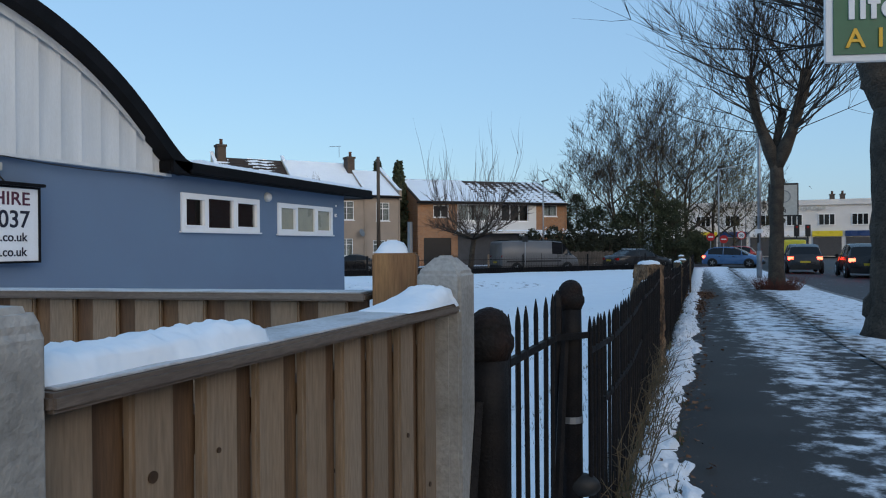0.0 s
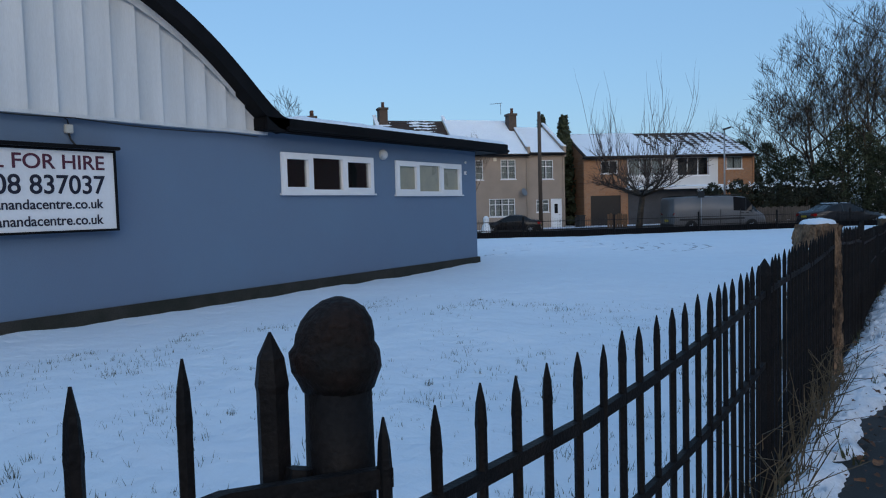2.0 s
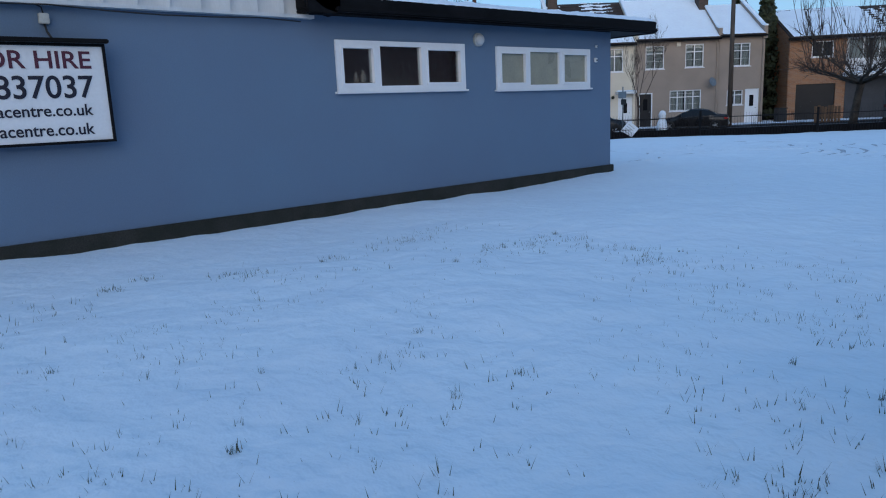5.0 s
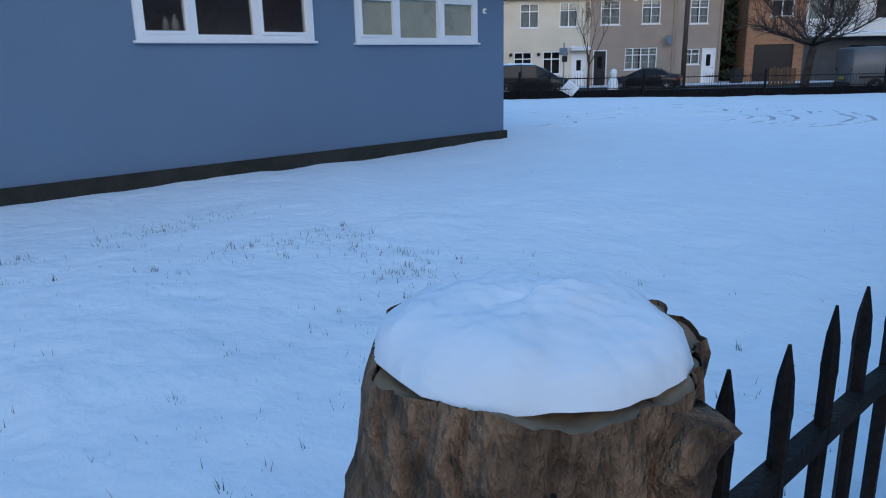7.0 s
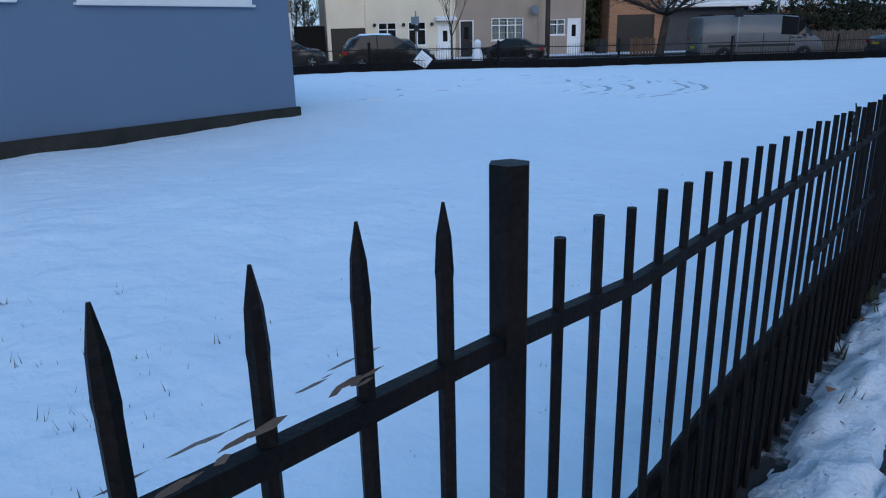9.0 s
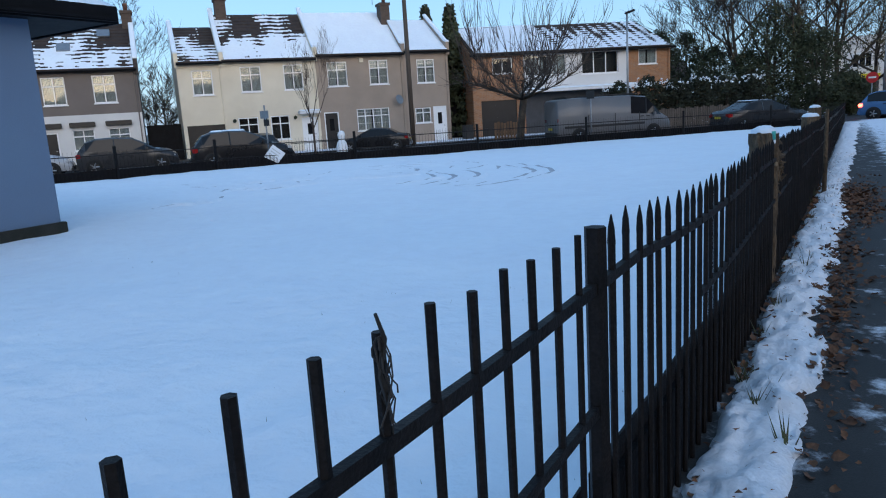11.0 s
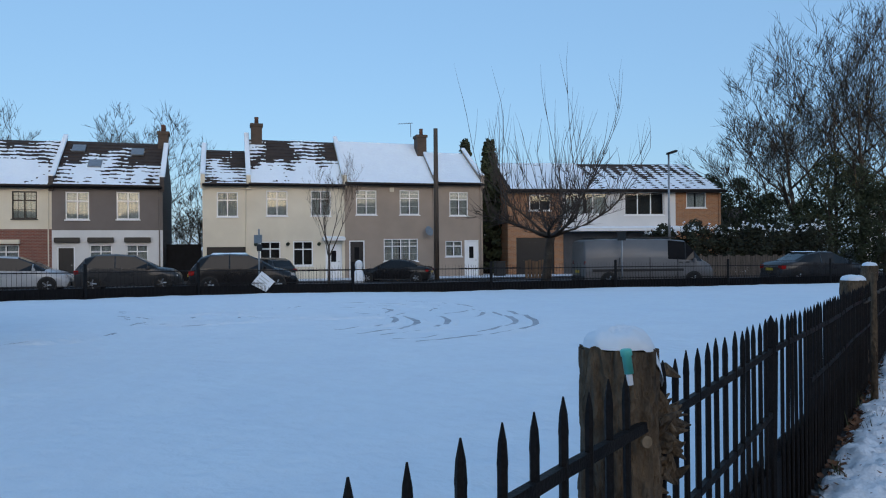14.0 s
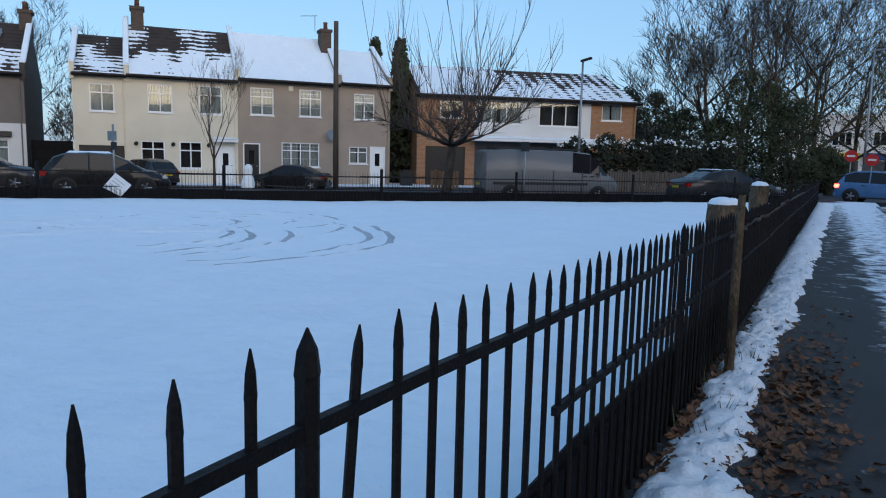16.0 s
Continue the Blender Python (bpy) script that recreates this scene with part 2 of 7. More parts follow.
WEED = mat("dry_weeds", (0.12, 0.09, 0.055), 0.9, 0.3, 6, 30, 0, col2=(0.06, 0.05, 0.03))
REDTW = mat("red_brown_shoots", (0.14, 0.045, 0.03), 0.9, 0.3, 6, 30, 0, col2=(0.07, 0.028, 0.02))
CREAM = mat("cream_render", (0.72, 0.655, 0.53), 0.9, 0.05, 0.7, 60, 0.2, col2=(0.64, 0.575, 0.46))
BEIGE = mat("beige_pebbledash", (0.36, 0.29, 0.235), 0.95, 0.1, 0.8, 120, 0.5, col2=(0.3, 0.245, 0.2))
GREYB = mat("grey_brown_render", (0.185, 0.16, 0.148), 0.95, 0.08, 0.8, 90, 0.3)
WHITER = mat("white_render", (0.66, 0.66, 0.66), 0.85, 0.04, 0.8, 60, 0.2)
BRICKO = brick_mat("orange_brick", (0.36, 0.165, 0.07), (0.27, 0.115, 0.05), (0.3, 0.25, 0.2))
BRICKR = brick_mat("red_brick", (0.22, 0.075, 0.05), (0.16, 0.06, 0.045), (0.25, 0.2, 0.17))
BRICKD = brick_mat("dark_stock_brick", (0.06, 0.045, 0.04), (0.04, 0.032, 0.03), (0.08, 0.07, 0.065))
TILE = mat("brown_roof_tiles", (0.05, 0.036, 0.03), 0.85, 0.2, 3, 50, 0.3)
CHIMB = brick_mat("chimney_brick", (0.085, 0.058, 0.045), (0.06, 0.045, 0.036), (0.08, 0.07, 0.062))
POT = mat("terracotta_pot", (0.13, 0.065, 0.048), 0.8, 0.15, 9, 50, 0.1)
BLACKD = mat("black_door_paint", (0.014, 0.015, 0.018), 0.35, 0.1, 3, 40, 0)
STEELG = mat("galvanised_steel", (0.3, 0.32, 0.34), 0.45, 0.1, 5, 40, 0.1, metal=0.7)
POLEW = mat("tarred_pole", (0.1, 0.08, 0.065), 0.9, 0.2, 3, 40, 0.4, stretch=(6, 6, 0.4))
TYRE = mat("tyre_rubber", (0.015, 0.015, 0.015), 0.85, 0.15, 8, 60, 0.2)
RIM = mat("alloy_rim", (0.45, 0.46, 0.48), 0.35, 0.08, 6, 40, 0, metal=0.8)
TRIM = mat("black_trim_plastic", (0.02, 0.02, 0.021), 0.6, 0.1, 6, 50, 0)
TAIL = mat("red_lamp_lens", (0.3, 0.012, 0.012), 0.2, 0.05, 6, 40, 0)
TAILON = glow_mat("lit_brake_lamp", (1.0, 0.05, 0.03), 6.0)
HEADL = mat("headlamp_glass", (0.5, 0.52, 0.55), 0.1, 0.05, 6, 40, 0, spec=0.8)
PLATEY = mat("yellow_number_plate", (0.6, 0.42, 0.04), 0.4, 0.05, 6, 40, 0)
SIGNG = mat("green_sign", (0.012, 0.12, 0.06), 0.4, 0.05, 3, 30, 0)
SIGNY = mat("sign_yellow_letters", (0.75, 0.42, 0.02), 0.4, 0.05, 3, 30, 0)
SIGNR = mat("sign_red", (0.5, 0.02, 0.02), 0.4, 0.05, 3, 30, 0)
TEAL = mat("teal_plastic", (0.1, 0.52, 0.45), 0.35, 0.05, 6, 40, 0)
YELV = mat("yellow_van_paint", (0.7, 0.55, 0.03), 0.3, 0.04, 2, 30, 0, spec=0.5)
HEDGEM = mat("hedge_leaves", (0.03, 0.038, 0.02), 0.85, 0.35, 2, 20, 0)
FENCEW = mat("weathered_fence_panel", (0.13, 0.11, 0.095), 0.9, 0.2, 3, 50, 0.2, stretch=(5, 5, 0.5))


def paint(name, col, rough=0.28):
    m = mat(name, col, rough, 0.04, 1.5, 40, 0, spec=0.35)
    m.node_tree.nodes["Principled BSDF"].inputs["Coat Weight"].default_value = 0.15
    return m


# ---- mesh helpers ----
def part(name, bm, material, parent=None, label="", smooth=False):
    """Links a bmesh as one mesh object, under a thing or a part."""
    me = bpy.data.meshes.new(name)
    bm.normal_update()
    bm.to_mesh(me)
    bm.free()
    for m in (material if isinstance(material, (list, tuple)) else [material]):
        me.materials.append(m)
    if smooth:
        me.polygons.foreach_set("use_smooth", [True] * len(me.polygons))
    ob = new(name, me)
    if parent is not None:
        ob.parent = parent
    if label:
        ob["label"] = label
    return ob


def thing(name, m=None, label="", category="", group="", kind=""):
    e = new(name)
    e.empty_display_size = 0.1
    if m is not None:
        e.matrix_basis = m
    return tagged(e, label, category, group, kind)


def B():
    return bmesh.new()


def box(bm, x0, x1, y0, y1, z0, z1, bevel=0.0, tilt=None):
    """Adds a box; tilt is a matrix applied to its points."""
    vs = [bm.verts.new(tilt @ Vector(c) if tilt else c) for c in ((x0, y0, z0), (x1, y0, z0), (x1, y1, z0), (x0, y1, z0), (x0, y0, z1), (x1, y0, z1), (x1, y1, z1), (x0, y1, z1))]
    fs = [bm.faces.new([vs[i] for i in q]) for q in ((0, 3, 2, 1), (4, 5, 6, 7), (0, 1, 5, 4), (1, 2, 6, 5), (2, 3, 7, 6), (3, 0, 4, 7))]
    if bevel:
        es = {e for f in fs for e in f.edges}
        bmesh.ops.bevel(bm, geom=list(es), offset=bevel, segments=2, affect="EDGES")
    return bm


def boxpart(name, dims, material, parent=None, bevel=0.0, label=""):
    return part(name, box(B(), *dims, bevel), material, parent, label)


def tube(bm, a, b, r0, r1, n=6, cap=True):
    a, b = Vector(a), Vector(b)
    d = (b - a)
    if d.length < 1e-6:
        return
    d.normalize()
    u = d.orthogonal().normalized()
    v = d.cross(u)
    ra = [bm.verts.new(a + (u * math.cos(t) + v * math.sin(t)) * r0) for t in (2 * math.pi * i / n for i in range(n))]
    rb = [bm.verts.new(b + (u * math.cos(t) + v * math.sin(t)) * r1) for t in (2 * math.pi * i / n for i in range(n))]
    for i in range(n):
        bm.faces.new((ra[i], ra[(i + 1) % n], rb[(i + 1) % n], rb[i]))
    if cap and n > 3:
        bm.faces.new(list(reversed(ra)))
        bm.faces.new(rb)


def chain(bm, pts, n=6):
    """A tapered tube through (point, radius) pairs, with shared rings."""
    rings = []
    for i, (p, r) in enumerate(pts):
        p = Vector(p)
        q0, q1 = Vector(pts[max(i - 1, 0)][0]), Vector(pts[min(i + 1, len(pts) - 1)][0])
        d = (q1 - q0).normalized()
        u = (Vector((1, 0, 0)) if abs(d.x) < 0.8 else Vector((0, 1, 0)))
        u = (u - d * u.dot(d)).normalized()
        v = d.cross(u)
        rings.append([bm.verts.new(p + (u * math.cos(t) + v * math.sin(t)) * r) for t in (2 * math.pi * k / n for k in range(n))])
    for a, b in zip(rings, rings[1:]):
        for k in range(n):
            bm.faces.new((a[k], a[(k + 1) % n], b[(k + 1) % n], b[k]))
    if n > 3:
        bm.faces.new(list(reversed(rings[0])))
        bm.faces.new(rings[-1])


def disc(bm, c, axis, r, n=16, thick=0.01):
    a = Vector(c)
    d = Vector(axis).normalized()
    tube(bm, a - d * thick / 2, a + d * thick / 2, r, r, n)


def text_part(name, body, width, height, m, material, parent, label=""):
    """Raised lettering, width by height metres, in the local x-z plane of m (x to the right, z up, facing -y)."""
    cu = bpy.data.curves.new(name, "FONT")
    cu.body, cu.size, cu.extrude, cu.offset = body, 1.0, 0.01, 0.012
    tmp = bpy.data.objects.new(name, cu)
    scene.collection.objects.link(tmp)
    me = bpy.data.meshes.new_from_object(tmp.evaluated_get(bpy.context.evaluated_depsgraph_get()))
    bpy.data.objects.remove(tmp)
    bpy.data.curves.remove(cu)
    co = np.array([v.co[:] for v in me.vertices])
    lo, hi = co.min(0), co.max(0)
    out = np.zeros_like(co)
    out[:, 0] = (co[:, 0] - lo[0]) / (hi[0] - lo[0]) * width
    out[:, 2] = (co[:, 1] - lo[1]) / (hi[1] - lo[1]) * height
    out[:, 1] = np.where(co[:, 2] > 0, -0.006, 0.0)
    for v, c in zip(me.vertices, out):
        v.co = m @ Vector(c)
    me.materials.clear()
    me.materials.append(material)
    ob = new(name, me)
    ob.parent = parent
    if label:
        ob["label"] = label
    return ob


def lerp_pts(pts, t):
    if t <= pts[0][0]:
        return pts[0][1]
    for (a, va), (b, vb) in zip(pts, pts[1:]):
        if t <= b:
            k = (t - a) / (b - a)
            k = k * k * (3 - 2 * k)
            return va + (vb - va) * k
    return pts[-1][1]


G_PTS = [(-20, 0.2), (6, 0.19), (9, 0.14), (12, 0.06), (18, 0.0), (28, -0.14), (40, -0.24), (54, -0.32), (90, -0.4)]


def ground_z(y):
    return lerp_pts(G_PTS, y)


def hall_dip(x, y):
    """How far the field falls away towards the hall's wall."""
    k = min(max((-4.5 - x) / 4.2, 0), 1)
    return -(k * k * (3 - 2 * k)) * lerp_pts([(4, 0.22), (9, 0.17), (13, 0.07), (18, 0.0)], y)


# line of the field's far boundary, and the fence along the pavement
EDGE0, EDGE1 = Vector((-19.6, 30.3)), Vector((-0.7, 53.1))
EDGE_D = (EDGE1 - EDGE0).normalized()
EDGE_N = Vector((-EDGE_D.y, EDGE_D.x))


def fence_x(y):
    return lerp_pts([(2.75, -0.714), (3.1, -0.80), (3.78, -0.78), (3.9, -0.77), (3.96, -0.673), (5.5, -0.645), (6.24, -0.655), (9.1, -0.672), (11.3, -0.66), (12.4, -0.675), (13.9, -0.672), (16, -0.656), (19.2, -0.667), (20, -0.647), (23, -0.65), (28, -0.66), (53, -0.66)], y)


# ---- ground ----
def beyond_edge(x, y):
    """Distance past the field's far boundary (positive on the street side)."""
    return (Vector((x, y)) - EDGE0).dot(EDGE_N)


RUTS = ((-10.1, 26.0, 4.3, -25, 115), (-10.1, 26.0, 3.92, -28, 112), (-10.0, 25.5, 2.9, -18, 60), (-10.2, 25.2, 2.6, -14, 65), (-10.4, 25.6, 2.1, -20, 95),
        (-11.0, 28.9, 2.4, -10, 110), (-11.4, 28.4, 2.0, 20, 140), (-12.6, 25.4, 1.6, -110, 30), (-12.9, 25.2, 2.1, -60, 40), (-11.2, 27.4, 1.5, -30, 120), (-9.9, 27.8, 2.2, 10, 130),
        (-11.4, 27.6, 1.9, -100, 20), (-12.3, 28.2, 2.2, -120, -10), (-14.6, 26.6, 1.8, -100, 40), (-15.2, 27.4, 2.4, -90, 30), (-12.8, 24.0, 1.9, -10, 55), (-13.9, 23.8, 1.9, -5, 50),
        (-11.9, 21.3, 1.5, -25, 45), (-12.6, 21.0, 2.3, -15, 35), (-13.2, 22.6, 1.6, 20, 110))


def field_z(x, y):
    z = ground_z(y) + hall_dip(x, y) + 0.04 * noise.noise((x * 0.35, y * 0.35, 0)) + 0.026 * noise.noise((x * 1.3, y * 1.3, 3)) + 0.016 * noise.noise((x * 3.1, y * 3.1, 7))
    if x > -6 and y < 15:
        z += 0.02 * noise.noise((x * 6, y * 6, 11)) + 0.012 * noise.noise((x * 13, y * 13, 2))
    return z


def rut_mesh(cx, cy, r, a0, a1, seed):
    """One curved tyre track: a pressed groove, its shade put into the colour, between two low ridges of pushed-up snow,
    fading out at its ends.
    """
    bm = B()
    n = int((a1 - a0) * r / 3)
    rows = []
    for i in range(n + 1):
        a = radians(a0 + (a1 - a0) * i / n)
        f = min(1, i / n * 4, (1 - i / n) * 4)
        q = r + 0.12 * noise.noise((a * 2, seed, 0))
        row = []
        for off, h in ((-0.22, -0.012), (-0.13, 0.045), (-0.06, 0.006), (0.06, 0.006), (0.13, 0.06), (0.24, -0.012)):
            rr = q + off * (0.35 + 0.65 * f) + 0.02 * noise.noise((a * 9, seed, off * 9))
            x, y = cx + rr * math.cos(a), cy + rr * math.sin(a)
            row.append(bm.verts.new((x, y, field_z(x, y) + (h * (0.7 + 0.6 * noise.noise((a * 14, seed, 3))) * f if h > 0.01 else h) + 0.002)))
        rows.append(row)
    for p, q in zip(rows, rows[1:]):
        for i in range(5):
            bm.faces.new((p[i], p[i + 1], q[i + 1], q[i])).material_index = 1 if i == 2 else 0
    return bm


def field_mesh():
    bm = B()
    xs = [-26 + 0.5 * i for i in range(20)] + [-16 + 0.07 * i for i in range(151)] + [-5.43 + 0.1 * i for i in range(48)]
    xs = [x for x in xs if x < -0.72] + [-0.72]
    ys = [-14 + 0.6 * i for i in range(29)] + [3.4 + 0.1 * i for i in range(116)] + [15.0 + 0.2 * i for i in range(42)] + [23.4 + 0.065 * i for i in range(122)] + [31.4 + 0.25 * i for i in range(8)] + [33.4 + 0.5 * i for i in range(45)]
    grid = []
    for y in ys:
        row = []
        for x in xs:
            z = field_z(x, y)
            row.append(bm.verts.new((x, y, z)))
        grid.append(row)
    for j in range(len(ys) - 1):
        for i in range(len(xs) - 1):
            if beyond_edge((xs[i] + xs[i + 1]) / 2, ys[j]) < 0.25:
                bm.faces.new((grid[j][i], grid[j][i + 1], grid[j + 1][i + 1], grid[j + 1][i]))
    bmesh.ops.delete(bm, geom=[v for v in bm.verts if not v.link_faces], context="VERTS")
    return bm


tagged(part("ground", field_mesh(), SNOW, smooth=True), "snow-covered grass field with tyre marks", "snow field", kind="structure")
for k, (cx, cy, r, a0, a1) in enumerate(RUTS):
    tagged(part("tyre_track", rut_mesh(cx, cy, r, a0, a1, 3.3 * k), [SNOW, PRESSED_SHADE], smooth=True), "curved tyre track pressed into the snow", "tyre track", kind="stuff")


def strip(x0, x1, y0, y1, dz, nx, ny, amp=0.0):
    bm = B()
    g = [[bm.verts.new((x0 + (x1 - x0) * i / nx, y0 + (y1 - y0) * j / ny, ground_z(y0 + (y1 - y0) * j / ny) + dz + amp * noise.noise(((x0 + (x1 - x0) * i / nx) * 1.5, (y0 + (y1 - y0) * j / ny) * 1.5, 1)))) for i in range(nx + 1)] for j in range(ny + 1)]
    for j in range(ny):
        for i in range(nx):
            bm.faces.new((g[j][i], g[j][i + 1], g[j + 1][i + 1], g[j + 1][i]))
    return bm


tagged(part("pavement", strip(-0.72, 1.62, -14, 56, 0.0, 11, 110, 0.012), PAVE, smooth=True), "dark asphalt footpath with patches of trodden icy snow", "pavement", kind="structure")
tagged(part("verge", strip(1.45, 3.3, -14, 52, 0.016, 12, 220, 0.022), VERGE, smooth=True), "earth verge along the road, half under snow", "verge", kind="structure")
tagged(part("road", strip(3.42, 13.5, -14, 140, -0.10, 4, 60), ROAD), "grey asphalt main road with salted snow", "road", kind="structure")
# land to the horizon, in one sheet just below the rest
far = B()
far_v = [far.verts.new((x, y, -0.62)) for x, y in ((-900, -900), (900, -900), (900, 1500), (-900, 1500))]
far.faces.new(far_v)
tagged(part("land", far, ROAD), "dark town ground reaching to the horizon", "ground", kind="structure")
# side street beyond the field, and snow at its mouth
SIDE = thing("side_street", Matrix.Translation((EDGE0.x, EDGE0.y, 0)) @ pose(0, 0, 0, 0, 0, math.degrees(math.atan2(EDGE_D.y, EDGE_D.x))), "side street of dark wet asphalt with parked cars", "road", kind="structure")
st = B()
for a0, a1, b0, b1, z in ((-40, 32, 0.3, 1.4, -0.27), (-40, 32, 1.52, 11.2, -0.32), (-40, 32, 11.3, 13.0, -0.29)):
    vs = [st.verts.new((a, b, z)) for a, b in ((a0, b0), (a1, b0), (a1, b1), (a0, b1))]
    st.faces.new(vs)
part("carriageway", st, ROAD, SIDE)
fg = B()
vs = [fg.verts.new((a, b, -0.31)) for a, b in ((-45, 13.0), (45, 13.0), (45, 40), (-45, 40))]
fg.faces.new(vs)
part("front_gardens", fg, VERGE, SIDE, "paved front gardens with thin snow")
jn = strip(-0.7, 3.3, 56, 70, -0.1, 4, 6)
tagged(part("junction", jn, ROAD), "asphalt junction mouth", "road", kind="structure")
# kerb stones
kerb = thing("kerb", None, "worn concrete kerb between verge and road", "kerb", kind="structure")
kb = box(B(), -0.06, 0.06, 0, 0.905, -0.13, 0.02, 0.012)
km = bpy.data.meshes.new("kerb_stone")
kb.to_mesh(km)
kb.free()
km.materials.append(KERB)
for i in range(70):
    k = new("kerb_stone", km)
    k.parent = kerb
    k.location = (3.36 + 0.004 * math.sin(i * 2.3), -10 + i * 0.915, ground_z(-10 + i * 0.915) + 0.005 * math.sin(i * 1.7))


def lumpy_strip(y0, y1, step, left_fn, right_fn, height, seed, nx=9):
    """A bank of lying snow with ragged edges along the fence."""
    bm = B()
    n = int((y1 - y0) / step)
    rows = []
    for j in range(n + 1):
        y = y0 + j * step
        xl = left_fn(y) + 0.03 * noise.noise((y * 3, seed, 0))
        xr = right_fn(y) + 0.13 * noise.noise((y * 0.9, seed, 5)) + 0.09 * noise.noise((y * 4, seed, 9))
        row = []
        for i in range(nx + 1):
            u = i / nx
            x = xl + (xr - xl) * u
            h = height * (math.sin(math.pi * min(max(u, 0.0), 1)) ** 0.5 if 0 < u < 1 else 0)
            gap = 0.75 * noise.noise((x * 9, y * 5, seed + 4)) + 0.6 * noise.noise((x * 17, y * 13, seed)) - 0.62 + 0.62 * u ** 2.5 + 0.55 * max(0.0, 1 - u / 0.22)
            keep = min(max(0.5 - gap * 5, 0), 1)
            z = ground_z(y) - 0.016 + h * keep * (0.75 + 0.5 * noise.noise((x * 4, y * 4, seed))) + keep * (0.03 * noise.noise((x * 11, y * 11, seed)) + 0.02 * noise.noise((x * 26, y * 26, seed)) + 0.008 * noise.noise((x * 60, y * 60, seed)) if 0 < u < 1 else 0)
            row.append(bm.verts.new((x, y, z)))
        rows.append(row)
    for a, b in zip(rows, rows[1:]):
        for i in range(nx):
            bm.faces.new((a[i], a[i + 1], b[i + 1], b[i]))
    return bm


bank = lumpy_strip(3.2, 52, 0.035, lambda y: fence_x(y) + 0.02, lambda y: lerp_pts([(3, -0.33), (7, -0.40), (9, -0.30), (12, -0.33), (14, -0.31), (17, -0.33), (20, -0.26), (23, -0.3), (30, -0.2), (52, -0.05)], y), 0.085, 2.0, 20)
tagged(part("snow_bank", bank, SNOWD, smooth=True), "lumpy bank of dirty snow along the foot of the railings", "snow", kind="stuff")

# ---- community hall ----
WX = -9.22   # face of the hall's long wall
HALL = thing("community_hall", None, "blue-grey rendered hall with a white curved gable and black eaves", "hall")


def wall_holes(bm, u0, u1, z0, z1, holes, depth, P):
    """A wall face with openings cut through and reveals of the given depth; P maps (u, w, z) to space, w into the wall."""
    us = sorted({u0, u1, *[h[0] for h in holes], *[h[1] for h in holes]})
    zs = sorted({z0, z1, *[h[2] for h in holes], *[h[3] for h in holes]})
    V = {}

    def v(u, w, z):
        k = (round(u, 4), round(w, 4), round(z, 4))
        if k not in V:
            V[k] = bm.verts.new(P(u, w, z))
        return V[k]
    for a, b in zip(us, us[1:]):
        for c, d in zip(zs, zs[1:]):
            if any(h[0] <= a and b <= h[1] and h[2] <= c and d <= h[3] for h in holes):
                continue
            bm.faces.new((v(a, 0, c), v(b, 0, c), v(b, 0, d), v(a, 0, d)))
            bm.faces.new((v(a, depth, d), v(b, depth, d), v(b, depth, c), v(a, depth, c)))
    for a, b, c, d in holes:
        for p, q in (((a, c), (b, c)), ((b, c), (b, d)), ((b, d), (a, d)), ((a, d), (a, c))):
            bm.faces.new((v(p[0], 0, p[1]), v(p[0], depth, p[1]), v(q[0], depth, q[1]), v(q[0], 0, q[1])))
    return bm


W1, W2 = (11.77, 14.2, 1.70, 2.405), (14.92, 17.42, 1.68, 2.385)
hw = wall_holes(B(), -5.2, 18.1, 0.1, 2.78, [W1, W2], 0.24, lambda u, w, z: (WX - w, u, z))
part("wall", hw, BLUEWALL, HALL)
sw = box(box(box(B(), -24, WX - 0.245, 17.86, 18.1, 0.1, 2.78), -24, WX - 0.245, -5.2, -4.96, 0.1, 2.78), -24.2, -24, -5.2, 18.1, 0.1, 2.78)
part("side_wall", sw, BLUEWALL, HALL)
part("floor_slab", box(B(), -24, WX - 0.3, -5, 17.8, 0.0, 0.1), DARKROOM, HALL)
part("inner_wall", box(B(), WX - 1.1, WX - 1.0, 11, 17.8, 0.1, 2.75), PALE, HALL)
pl_ = B()
box(pl_, WX - 0.05, WX + 0.05, -5.2, 18.16, -0.3, 0.16, 0.01)
box(pl_, -24, WX - 0.05, 18.1, 18.16, -0.3, 0.12)
part("plinth", pl_, PLINTH, HALL, "dark mossy concrete plinth")

YC, ZE, YE = 4.5, 2.66, 11.42


def arch(y):
    v = max(YE + 0.3 - (y if y >= YC else 2 * YC - y), 0)
    v = math.sqrt(v * v + 0.09) - 0.3
    return ZE + 2.75 * (1 - math.exp(-v / 1.85)) + 0.25 * math.exp(-v / 0.5)


ys = [2 * YC - YE - 0.28 + i * (2 * (YE - YC) + 0.56) / 96 for i in range(97)]
# roof over the arch, with its thick black verge
rf = B()
rows = []
for y in ys:
    e = 0.05
    t = Vector((0, e, arch(y + e) - arch(y))).normalized()
    nn = Vector((0, -t.z, t.y))
    base = Vector((0, y, arch(y)))
    lo, hi = base + nn * -0.21, base + nn * 0.01
    rows.append([rf.verts.new((x, q.y, q.z)) for q in (lo, hi) for x in (WX + 0.34, -24)])
for a, b in zip(rows, rows[1:]):
    for i, j in ((0, 1), (1, 3), (3, 2), (2, 0)):
        rf.faces.new((a[i], a[j], b[j], b[i]))
part("arched_roof", rf, BLACKW, HALL, "black felted curved roof edge")
tr_ = B()
rows = []
for y in ys[6:-6]:
    z = arch(y)
    rows.append([tr_.verts.new((WX + 0.1, y, z - d)) for d in (0.2, 0.36)])
for a, b in zip(rows, rows[1:]):
    tr_.faces.new((a[0], a[1], b[1], b[0]))
